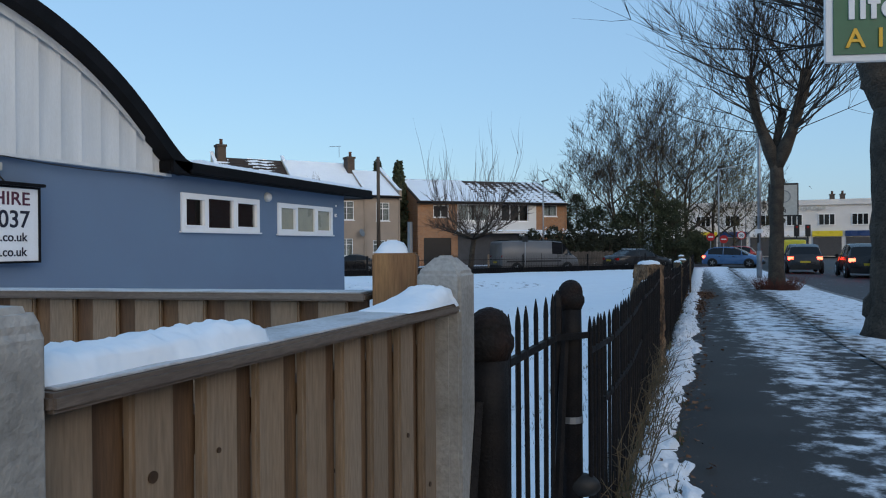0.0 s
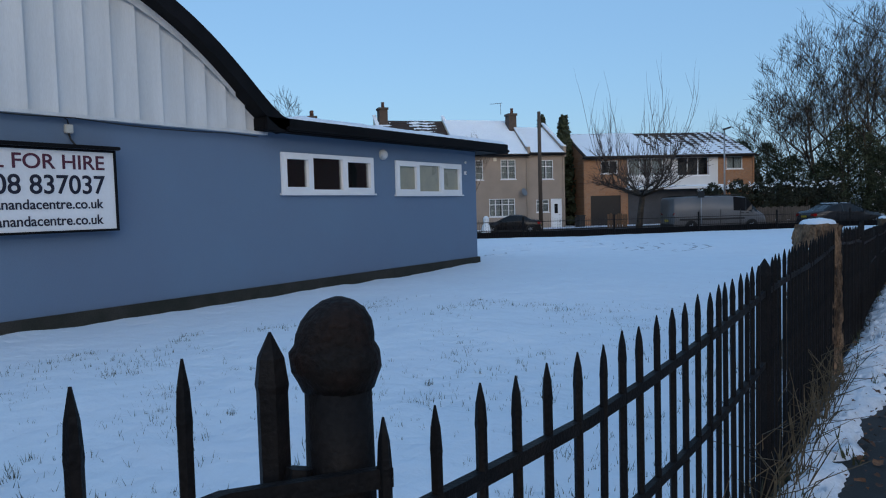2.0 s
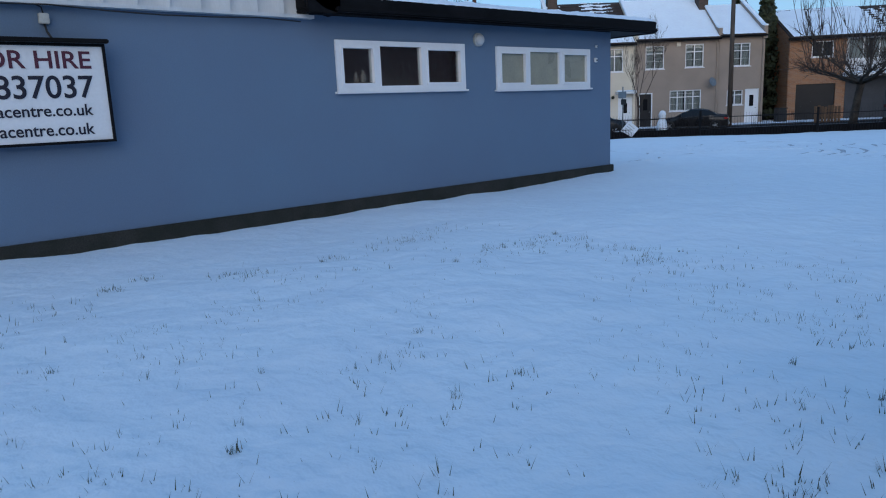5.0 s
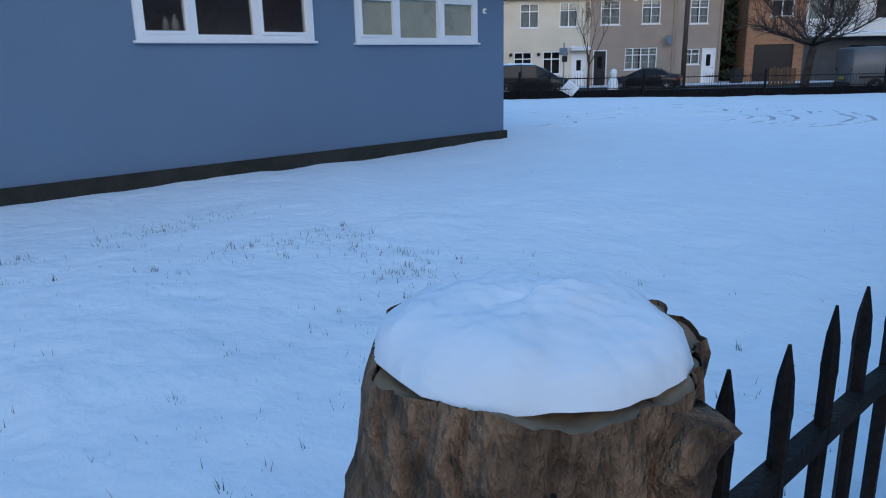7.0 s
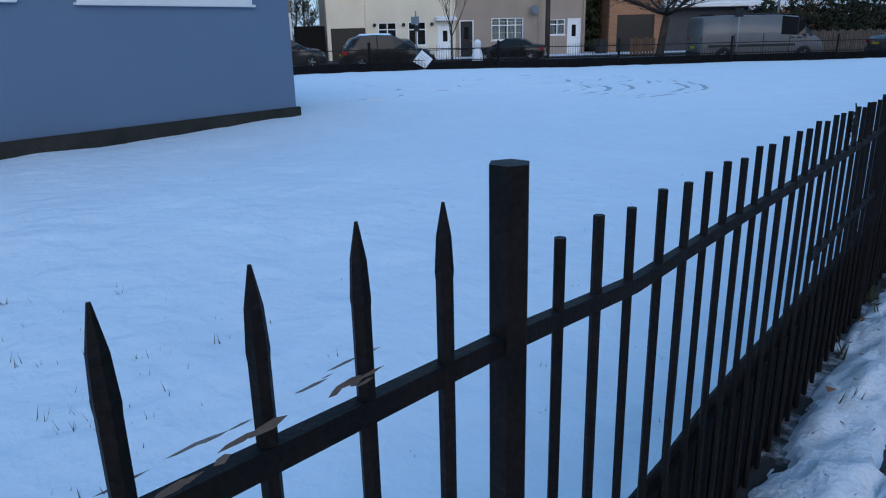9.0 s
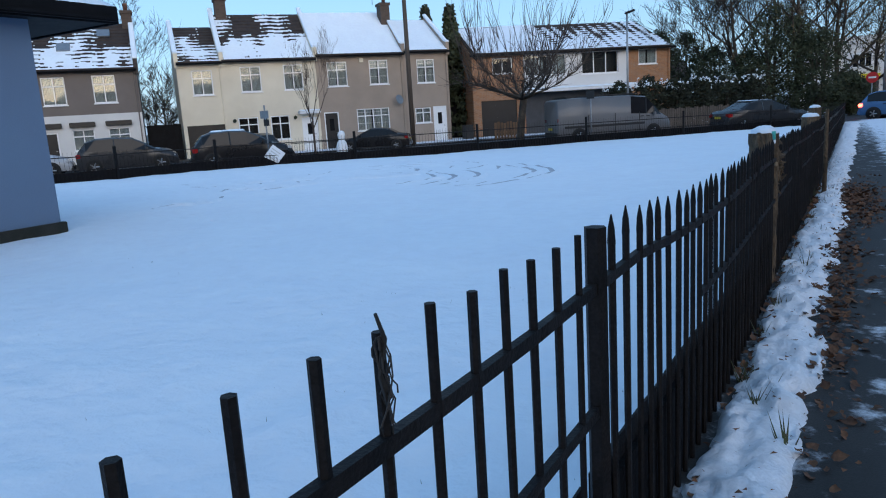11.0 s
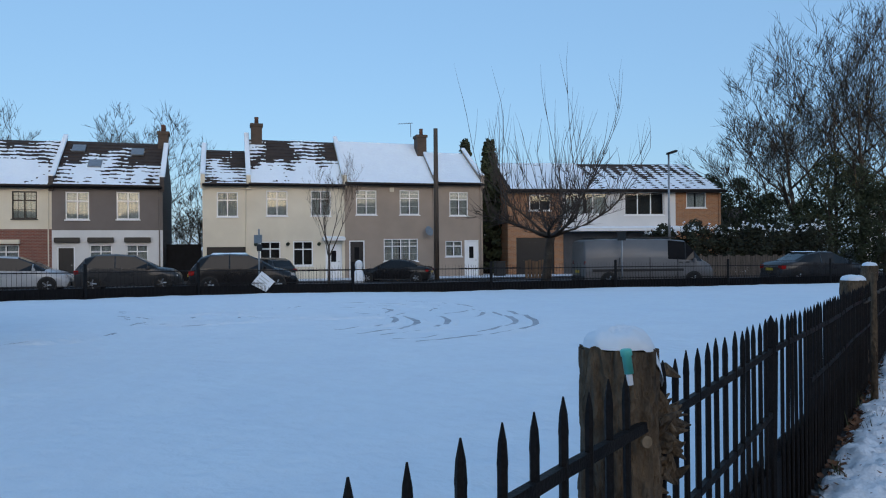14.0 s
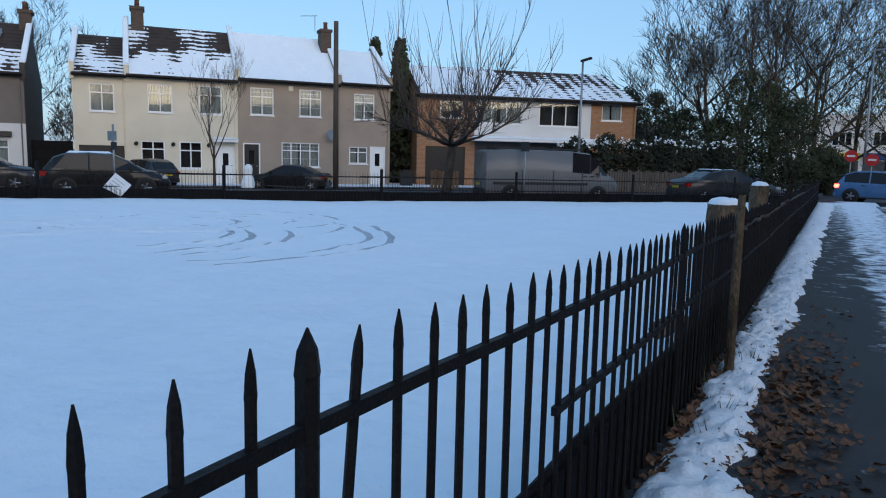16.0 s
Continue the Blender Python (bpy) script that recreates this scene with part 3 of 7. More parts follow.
part("gable_trim", tr_, CLAD, HALL, "pale flashing under the curved verge")
# gable cladding: overlapping upright sheets
y = 2 * YC - YE + 0.1
k = 0
while y < YE - 0.25:
    w = 0.37
    bm = B()
    n = 6
    cols = []
    for i in range(n + 1):
        yy = min(y + w * i / n, YE - 0.06)
        off = 0.02 + 0.05 * (i / n) ** 2.5
        cols.append([bm.verts.new((WX + off, yy, 2.70)), bm.verts.new((WX + off, yy, max(arch(yy) - 0.24, 2.72)))])
    end = [bm.verts.new((WX + 0.02, cols[-1][0].co.y, 2.70)), bm.verts.new((WX + 0.02, cols[-1][0].co.y, cols[-1][1].co.z))]
    cols.append(end)
    for a, b in zip(cols, cols[1:]):
        bm.faces.new((a[0], b[0], b[1], a[1]))
    part("cladding_panel", bm, CLAD, HALL)
    y += w
    k += 1
part("cladding_drip", box(B(), WX - 0.02, WX + 0.11, 2 * YC - YE, YE, 2.655, 2.70), CLAD, HALL)
# flat-roofed wing: fascia, soffit and deck with snow
for nm, dims in (("fascia", (WX + 0.28, WX + 0.34, 11.2, 19.15, 2.70, 2.93)), ("end_fascia", (-24, WX + 0.28, 19.09, 19.15, 2.70, 2.93)), ("soffit", (-24, WX + 0.28, 11.2, 19.09, 2.72, 2.76)), ("deck", (-24, WX + 0.28, 11.2, 19.09, 2.76, 2.92))):
    boxpart(nm, dims, BLACKW, HALL, 0.01)
# the same wing on the far side of the arch
boxpart("fascia", (WX + 0.28, WX + 0.34, -6.2, 2 * YC - YE + 0.2, 2.70, 2.93), BLACKW, HALL, 0.01)
boxpart("deck", (-24, WX + 0.28, -6.2, 2 * YC - YE + 0.2, 2.74, 2.92), BLACKW, HALL)
boxpart("gutter", (WX + 0.34, WX + 0.42, 11.6, 19.1, 2.72, 2.79), BLACKW, HALL, 0.02)


def snow_cap(x0, x1, y0, y1, z, h, seed, step=0.06, ragged=0.05, rough=0.0):
    """A cushion of snow lying on a flat top."""
    bm = B()
    nx, ny = max(3, int((x1 - x0) / step)), max(3, int((y1 - y0) / step))
    nx, ny = min(nx, 80), min(ny, 260)
    g = []
    for j in range(ny + 1):
        row = []
        for i in range(nx + 1):
            u, v = i / nx, j / ny
            x, y = x0 + (x1 - x0) * u, y0 + (y1 - y0) * v
            e = min(u * (x1 - x0), (1 - u) * (x1 - x0), v * (y1 - y0), (1 - v) * (y1 - y0))
            f = min(1, e / max(h * 1.1, 1e-3))
            f = math.sqrt(max(0, 1 - (1 - f) ** 2))
            rx = ragged * noise.noise((x * 9, y * 9, seed)) if f < 0.5 else 0
            row.append(bm.verts.new((x + rx, y + rx * 0.5, z + h * f * (0.85 + 0.3 * noise.noise((x * 3, y * 3, seed)) + 0.12 * noise.noise((x * 14, y * 14, seed)) + rough * (noise.noise((x * 38, y * 38, seed)) + 0.6 * noise.noise((x * 85, y * 85, seed)))))))
        g.append(row)
    for j in range(ny):
        for i in range(nx):
            bm.faces.new((g[j][i], g[j][i + 1], g[j + 1][i + 1], g[j + 1][i]))
    return bm


tagged(part("roof_snow", snow_cap(-14, WX + 0.33, 11.9, 19.12, 2.925, 0.10, 4, 0.1, 0.08, 0.12), SNOW, smooth=True), "thin snow lying along the hall's flat roof edge", "snow", kind="stuff")


def hall_window(y0, y1, z0, z1, splits, blinds):
    w = thing("window", None)
    w.parent = HALL
    f = 0.07
    bm = B()
    x0, x1 = WX - 0.06, WX + 0.035
    box(bm, x0, x1, y0, y1, z1 - f, z1), box(bm, x0, x1, y0, y1, z0, z0 + f)
    box(bm, x0, x1, y0, y0 + f, z0 + f, z1 - f), box(bm, x0, x1, y1 - f, y1, z0 + f, z1 - f)
    for s in splits:
        box(bm, x0, x1, s - 0.045, s + 0.045, z0 + f, z1 - f)
    part("window_frame", bm, UPVC, w, "white plastic frame")
    boxpart("window_sill", (WX - 0.02, WX + 0.07, y0 - 0.04, y1 + 0.04, z0 - 0.035, z0 - 0.002), UPVC, w, 0.008)
    ed = [y0 + f, *splits, y1 - f]
    for i, (a, b) in enumerate(zip(ed, ed[1:])):
        a2, b2 = a + (0.045 if i else 0), b - (0.045 if i < len(splits) else 0)
        if i != 1:
            sb = B()
            box(sb, x0 + 0.01, x1 + 0.012, a2, b2, z0 + f, z0 + f + 0.04), box(sb, x0 + 0.01, x1 + 0.012, a2, b2, z1 - f - 0.04, z1 - f)
            box(sb, x0 + 0.01, x1 + 0.012, a2, a2 + 0.04, z0 + f + 0.04, z1 - f - 0.04), box(sb, x0 + 0.01, x1 + 0.012, b2 - 0.04, b2, z0 + f + 0.04, z1 - f - 0.04)
            part("sash", sb, UPVC, w)
        p = boxpart("pane", (WX - 0.02, WX - 0.012, a2, b2, z0 + f, z1 - f), BLINDP if blinds[i] == 1 else GLASSH, w)
        p.visible_shadow = False


hall_window(*W1, (12.48, 13.34), (0, 0, 0))
for yb, s in ((12.2, 1.0), (12.32, 1.12)):
    bo = thing("white_bottle", Matrix.Translation((WX - 0.14, yb, 1.765)) @ Matrix.Scale(s, 4), "white plastic bottle on the inner window ledge", "bottle", "bottles on the window ledge")
    bm = B()
    chain(bm, [((0, 0, 0), 0.04), ((0, 0, 0.12), 0.042), ((0, 0, 0.16), 0.03), ((0, 0, 0.19), 0.015)], 12)
    part("bottle_body", bm, UPVC, bo, smooth=True)
    bm = B()
    chain(bm, [((0, 0, 0.19), 0.017), ((0, 0, 0.22), 0.017)], 10)
    part("cap", bm, UPVC, bo, smooth=True)
boxpart("inner_ledge", (WX - 0.4, WX - 0.06, 11.72, 14.14, 1.73, 1.763), PALE, HALL)
hall_window(*W2, (15.70, 16.57), (1, 1, 1))

# sign on the hall
SIGN = thing("hall_sign", Matrix.Translation((WX + 0.16, 6.53, 1.225)) @ pose(0, 0, 0, 0, 0, 90), "white sign with maroon and black lettering in a black frame", "sign")
SW, SH = 2.14, 1.0
boxpart("sign_board", (0, SW, 0, 0.03, 0, SH), SIGNW, SIGN)
fr = B()
box(fr, -0.035, 0, -0.02, 0.06, -0.03, SH + 0.03), box(fr, SW, SW + 0.03, -0.02, 0.06, -0.03, SH + 0.03), box(fr, 0, SW, -0.02, 0.06, -0.03, 0), box(fr, 0, SW, -0.02, 0.06, SH, SH + 0.03)
part("sign_frame", fr, BLACKW, SIGN, "black frame")
boxpart("lamp_rail", (-0.1, SW + 0.06, -0.1, -0.02, SH + 0.03, SH + 0.075), BLACKW, SIGN, 0.01, "black light strip over the sign")
for u in (0.2, SW - 0.2):
    boxpart("wall_batten", (u - 0.03, u + 0.03, 0.03, 0.16, 0.1, SH - 0.1), BLACKW, SIGN)
for body, wd, ht, u, z, mm in (("HALL FOR HIRE", 1.86, 0.185, 0.15, 0.765, MAROON), ("01708 837037", 1.84, 0.24, 0.17, 0.455, INK), ("info@anandacentre.co.uk", 1.74, 0.165, 0.23, 0.235, INK), ("www.anandacentre.co.uk", 1.70, 0.125, 0.26, 0.065, INK)):
    text_part("lettering", body, wd, ht, Matrix.Translation((u, -0.001, z)), mm, SIGN)
for i, yb in enumerate((6.8, 8.17)):
    jb = thing("junction_box", Matrix.Translation((WX, yb, 2.46)), "small grey plastic junction box on the hall wall", "junction box", "sign lamp boxes")
    boxpart("box", (0, 0.06, -0.05, 0.05, 0, 0.11), PVC, jb, 0.008)
    c = B()
    chain(c, [((0.03, 0, 0), 0.012), ((0.05, 0.01, -0.08), 0.012), ((0.12, 0.04, -0.17), 0.012)], 6)
    part("cable", c, CABLE, jb, smooth=True)
    c = B()
    chain(c, [((0.03, 0, 0.11), 0.008), ((0.03, -0.01, 0.17), 0.008), ((0.06, -0.08, 0.2), 0.008)], 6)
    part("cable", c, CABLE, jb, smooth=True)
cb = B()
chain(cb, [((WX + 0.125, -2 + i * 0.6, 2.66 - 0.03 * abs(math.sin(i * 0.9)) - (0.03 if i > 17 else 0)), 0.009) for i in range(23)], 5)
tagged(part("wall_cable", cb, CABLE, smooth=True), "thin black cable sagging along the foot of the white gable", "cable")
bl = thing("bulkhead_lamp", Matrix.Translation((WX, 14.52, 2.48)), "round opal bulkhead lamp on the hall wall", "wall lamp")
d = B()
disc(d, (0.02, 0, 0), (1, 0, 0), 0.105, 20, 0.04)
part("backplate", d, PVC, bl)
d = B()
bmesh.ops.create_uvsphere(d, u_segments=16, v_segments=8, radius=0.09, matrix=Matrix.Translation((0.05, 0, 0)) @ Matrix.Diagonal((0.8, 1, 1, 1)))
part("globe", d, LAMPG, bl, smooth=True)
for yy, zz, s in ((17.62, 2.44, 0.035), (17.6, 2.19, 0.06)):
    db = thing("sensor_box", Matrix.Translation((WX, yy, zz)), "small white sensor box on the hall wall", "sensor", "wall sensors")
    boxpart("housing", (0, 0.05, -s / 2, s / 2, -s * 0.7, s * 0.7), UPVC, db, 0.008)
    boxpart("lens", (0.05, 0.056, -s / 4, s / 4, -s * 0.3, s * 0.2), CABLE, db)

# ---- close-board fence at the start ----
def concrete_post(x, y, top, rz):
    z0 = ground_z(y) - 0.05
    p = thing("concrete_post", pose(x, y, z0, 0, 0, rz), "grey weathered concrete fence post with damp stains", "fence post", "concrete fence posts")
    h = top - z0
    bm = B()
    s, c = (0.047, 0.016) if y > 2 else (0.05, 0.043)
    levels = ((s, 0), (s, h - (0.034 if y > 2 else 0.02)), (c, h))
    rings = [[bm.verts.new((sx * r, sy * r, z)) for sx, sy in ((-1, -1), (1, -1), (1, 1), (-1, 1))] for r, z in levels]
    for a, b in zip(rings, rings[1:]):
        for i in range(4):
            bm.faces.new((a[i], a[(i + 1) % 4], b[(i + 1) % 4], b[i]))
    bm.faces.new(rings[-1])
    bmesh.ops.bevel(bm, geom=list(bm.edges), offset=0.006, segments=2, affect="EDGES")
    part("shaft", bm, CONC, p)
    boxpart("slot_face", (-0.022, 0.022, -s - 0.0035, -s + 0.0005, 0.1, h - 0.12), CONC, p)
    return p


concrete_post(-0.77, 2.627, 1.386, 0)
concrete_post(-0.818, 1.635, 1.362, 0)


def board_panel(name, m, length, top, zg, n, flip=False):
    """Board-on-board fence panel: narrow darker brown boards behind, wide boards in front, capping on top; local x
    along it, -y its face.
    """
    e = thing(name, m, "new close-board timber fence panel with weathered capping", "fence panel", "timber fence panels")
    pitch = length / n
    for i in range(n):
        x0 = i * pitch
        boxpart("board", (x0 + 0.005, x0 + pitch * 0.64, -0.013 - 0.002 * (i % 3), 0.0, zg, top - 0.018), BOARD, e, 0.004)
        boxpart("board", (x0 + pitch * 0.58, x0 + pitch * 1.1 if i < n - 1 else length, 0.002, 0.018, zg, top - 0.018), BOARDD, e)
        for q in range((i * 7) % 3):
            kb = B()
            disc(kb, (x0 + pitch * (0.18 + 0.3 * noise.random()), -0.0142 - 0.002 * (i % 3), zg + (top - zg) * (0.25 + 0.65 * noise.random())), (0, 1, 0), 0.003 + 0.006 * noise.random() ** 2, 12, 0.002)
            part("knot", kb, KNOT, e, "dark knot")
    for z in (zg + 0.2, top - 0.12):
        boxpart("rail", (0, length, 0.0185, 0.06, z, z + 0.045), BOARDD, e)
    boxpart("capping", (-0.01, length + 0.01, -0.05, 0.055, top - 0.017, top), CAPW, e, 0.004, "weathered grey-brown capping rail")
    # thin blotchy pale grey layer over the capping's top face
    fr = boxpart("capping_skin", (0.0, length, -0.042, 0.053, top + 0.0004, top + 0.003), PALE, None, 0.001)
    fr.matrix_basis = m
    tagged(fr, "thin pale grey skin along the top of the fence capping", "snow", kind="stuff")
    return e


fdir = math.degrees(math.atan2(2.47 - 1.53, -0.76 + 0.80))
board_panel("fence_panel", pose(-0.813, 1.695, 0, 0, 0, fdir), 0.882, 1.291, ground_z(2), 9)
s1 = part("capping_snow", snow_cap(0.0, 0.315, -0.034, 0.055, 0, 0.031, 8, 0.006, 0.035, 0.22), SNOW, smooth=True)
s1.matrix_basis = pose(-0.815, 1.687, 1.2935, 0, 0, fdir)
tagged(s1, "thick cushion of snow on the fence capping", "snow", kind="stuff")
drift = snow_cap(-0.05, 0.188, -0.05, 0.052, 0, 0.04, 12, 0.004, 0.012, 0.1)
for v in drift.verts:
    u = min(max((v.co.x + 0.05) / 0.238, 0), 1)
    v.co.z = v.co.z * (0.12 + 1.15 * min(1, u * 1.35) ** 1.3) - (0.02 * max(0, u - 0.86) / 0.14 if v.co.y < -0.035 else 0)
s2 = part("capping_snow", drift, SNOW, smooth=True)
s2.matrix_basis = pose(-0.782, 2.401, 1.2935, 0, 0, fdir)
tagged(s2, "thick cushion of snow on the fence capping", "snow", kind="stuff")
# wooden corner post, and the panel that runs from it towards the hall
WP = Vector((-0.943, 2.765))
wp = thing("wooden_post", pose(WP.x, WP.y, ground_z(2.6) - 0.05, 0, 0, 20), "square orange-brown timber gate post topped with snow", "fence post")
boxpart("shaft", (-0.05, 0.05, -0.05, 0.05, 0, 1.39 - ground_z(2.6) + 0.05), POSTW, wp, 0.004)
bolt = B()
tube(bolt, (0.035, -0.03, 1.22), (0.035, -0.03, 1.32), 0.006, 0.006, 8)
part("bolt", bolt, STEELG, wp)
s3 = part("post_snow", snow_cap(-0.045, 0.035, -0.045, 0.045, 0, 0.035, 15, 0.015, 0.008), SNOW, smooth=True)
s3.matrix_basis = pose(WP.x, WP.y, 1.39, 0, 0, 20)
tagged(s3, "small cap of snow on the timber post", "snow", kind="stuff")
dv = Vector((-0.99, -0.142)).normalized()
rot2 = math.degrees(math.atan2(-dv.y, -dv.x))
p0 = WP + dv * 3.75
board_panel("fence_panel", pose(p0.x, p0.y, 0, 0, 0, rot2), 1.8, 1.297, ground_z(2), 15)
p1 = WP + dv * 1.9
board_panel("fence_panel", pose(p1.x, p1.y, 0, 0, 0, rot2), 1.83, 1.297, ground_z(2), 15)

# ---- iron railings ----
RAIL = thing("iron_railings", None, "old black iron railings with spiked bars, thick paint and rust", "railings")


def spike_mesh(h, r, flat=False, wide=1.0):
    """An upright square bar with a pointed (or sawn) head."""
    bm = B()
    lv = [(r * wide, 0), (r * wide, h - (0.07 if not flat else 0.0))]
    if not flat:
        lv += [(r * wide * 1.08, h - 0.062), (r * wide * 0.85, h - 0.03), (0.0015, h)]
    rings = [[bm.verts.new((q * math.cos(a), q * math.sin(a), z)) for a in (math.pi * (2 * i + 1) / 6 for i in range(6))] for q, z in lv]
    for a, b in zip(rings, rings[1:]):
        for i in range(6):
            bm.faces.new((a[i], a[(i + 1) % 6], b[(i + 1) % 6], b[i]))
    bm.faces.new(rings[-1])
    return bm


def raw_mesh(name, bm, material):
    me = bpy.data.meshes.new(name)
    bm.normal_update()
    bm.to_mesh(me)
    bm.free()
    me.materials.append(material)
    return me


M_SPIKE, M_FLAT = raw_mesh("bar", spike_mesh(1.0, 0.0085), IRON), raw_mesh("bar", spike_mesh(1.0, 0.0076, True), IRON)
POSTS = ((6.237, 0.96), (11.342, 1.06), (14.023, 0.94), (16.59, 0.955), (19.17, 0.945), (21.75, 0.95), (24.3, 0.96), *[(26.9 + 2.58 * i, 1.0) for i in range(10)], (52.7, 1.02))


def bar_top(y):
    """Height of the bars' tips above the ground."""
    return lerp_pts([(3.1, 1.02), (3.85, 1.04), (3.95, 0.94), (4.5, 0.92), (5.6, 0.94), (7.5, 0.985), (9.2, 1.023), (9.85, 1.008), (10.5, 1.012), (11.3, 1.04), (11.37, 0.96), (12.6, 0.948), (14.0, 0.936), (14.06, 0.955), (14.9, 0.928), (15.8, 0.938), (16.5, 0.95), (17.2, 0.949), (18, 0.94), (19, 0.934), (19.9, 0.928), (24, 0.94), (53, 0.98)], y)


BAYS = ((3.109, 3.83, 0.1112), (3.972, 6.2, 0.1062), (6.384, 11.29, 0.1077), (11.449, 13.97, 0.1073), (14.13, 16.53, 0.1065), (16.697, 19.12, 0.1075), (19.283, 21.7, 0.1057), (21.86, 52.6, 0.108))
n_bar = 0
far_bars = B()
for y0, y1, pitch in BAYS:
    y = y0
    while y < y1:
        if min(abs(y - q[0]) for q in POSTS) > 0.045:
            flat = 11.35 < y < 14.02
            x, zg, h = fence_x(y), ground_z(y) - 0.02, bar_top(y) + 0.02
            lean = (0.2 if flat else 0.4) * math.sin(n_bar * 1.3 + 0.5)
            if y < 31:
                ob = new("bar", M_FLAT if flat else M_SPIKE)
                ob.parent = RAIL
                ob.matrix_basis = pose(x, y, zg, lean * 0.7, lean * 0.5, 20 * n_bar) @ Matrix.Diagonal((1, 1, h + 0.005 * math.sin(n_bar * 3.7), 1))
                if abs(y - 19.283) < 0.003:
                    ob.matrix_basis = pose(x, y - 0.095, zg, -6, 0, 0) @ Matrix.Diagonal((1, 1, h, 1))
            else:
                tube(far_bars, (x, y, zg), (x, y, zg + h - 0.06), 0.008, 0.008, 4)
                tube(far_bars, (x, y, zg + h - 0.06), (x, y, zg + h), 0.009, 0.001, 4)
            n_bar += 1
        y += pitch
fb = part("far_bar", far_bars, IRON, RAIL)
fb["kind"] = "stuff"
LOWB = [q for q in (3.977, *[q[0] for q in POSTS]) if 4.5 < q < 45]
for a, b in zip([10.2, *[q for q in LOWB if q > 10.3]], [q for q in LOWB if q > 10.3]):
    bm = B()
    n = max(2, round((b - a) / 0.3))
    for sx in (-0.034, -0.028):
        cols = []
        for i in range(n + 1):
            y = a + 0.03 + (b - a - 0.06) * i / n
            w = 0.004 * math.sin(y * 7)
            cols.append((bm.verts.new((fence_x(y) + sx + w, y, ground_z(y) - 0.02)), bm.verts.new((fence_x(y) + sx + w, y, ground_z(y) + 0.385 + 0.004 * math.sin(y * 3.1)))))
        for p, q in zip(cols, cols[1:]):
            bm.faces.new((p[0], q[0], q[1], p[1]))
    bmesh.ops.bridge_loops(bm, edges=[e for e in bm.edges if e.is_boundary])
    part("low_panel", bm, IRON, RAIL, "black sheet steel along the foot of the bars")
segs = [2.747, 3.977, *[q[0] for q in POSTS]]
for a, b in zip(segs, segs[1:]):
    for low in (False, True):
        a1 = {3.977: 4.35, 11.342: 12.95, 14.023: 15.1, 19.17: 20.1}.get(a, a) if low else a
        if low and a in (2.747, 6.237):
            continue
        bm = B()
        rings = []
        for i in range(9):
            y = a1 + (b - a1) * i / 8
            z = ground_z(y) + (0.55 if low else (bar_top(y) if b > 4 else 1.0) - 0.13) + 0.006 * math.sin(y * 2.3)
            rings.append([bm.verts.new((fence_x(y) + sx * 0.008, y, z + sz * 0.0115)) for sx, sz in ((-1, -1), (1, -1), (1, 1), (-1, 1))])
        for p, q in zip(rings, rings[1:]):
            for i in range(4):
                bm.faces.new((p[i], p[(i + 1) % 4], q[(i + 1) % 4], q[i]))
        bm.faces.new(rings[0]), bm.faces.new(list(reversed(rings[-1])))
        part("rail", bm, IRON, RAIL)
for yb, xb in ((2.747, -0.714), (3.977, -0.747)):
    zg = ground_z(yb) - 0.065
    bm = B()
    chain(bm, [((xb, yb, zg), 0.045), ((xb, yb, zg + 0.9), 0.043), ((xb, yb, zg + 1.06), 0.041)], 14)
    p = part("end_post", bm, IRON, RAIL, "round cast-iron post", smooth=True)
    bm = B()
    chain(bm, [((xb, yb, zg + z), r) for z, r in ((1.032, 0.041), (1.045, 0.047), (1.058, 0.054), (1.078, 0.055), (1.088, 0.048), (1.1, 0.047), (1.116, 0.043), (1.13, 0.034), (1.14, 0.021), (1.145, 0.006))], 20)
    for v in bm.verts:
        v.co += Vector((noise.noise(v.co * 17), noise.noise(v.co * 17 + Vector((5, 0, 0))), 0)) * 0.007
    part("cap", bm, RUST, p, "knobbly rusted cap", smooth=True)
    if yb > 3:
        bm = B()
        tube(bm, (xb, yb, zg + 0.60), (xb, yb, zg + 0.625), 0.046, 0.046, 14)
        part("band", bm, STEELG, p, "perforated steel band")
        bm = B()
        bmesh.ops.create_uvsphere(bm, u_segments=12, v_segments=8, radius=0.06, matrix=Matrix.Translation((xb + 0.04, yb + 0.0, zg + 0.36)) @ Matrix.Diagonal((1.2, 0.8, 0.75, 1)))
        part("bag_knot", bm, CABLE, p, "black plastic bag tied round the post", smooth=True)
    bm = B()
    tube(bm, (xb - 0.01, yb - 0.06, zg + 0.95), (xb - 0.02, yb - 0.28, zg), 0.016, 0.018, 6)
    part("brace", bm, IRON, RAIL)
for ys_, xs_, hs_ in ((2.84, -0.71, 1.075), (3.905, -0.785, 1.055)):
    part("pointed_stile", spike_mesh(hs_, 0.008, False, 2.4), IRON, RAIL).matrix_basis = pose(xs_, ys_, ground_z(2.7) - 0.01)
for i, (yb, h) in enumerate(POSTS):
    flat = yb in (11.342, 14.023)
    ob = part("post", spike_mesh(h + 0.03, 0.02 if yb < 15 else (0.0155 if yb < 20 else 0.012), flat, 1.15), IRON, RAIL)
    ob.matrix_basis = pose(fence_x(yb), yb, ground_z(yb) - 0.03, 0, 0, 30)
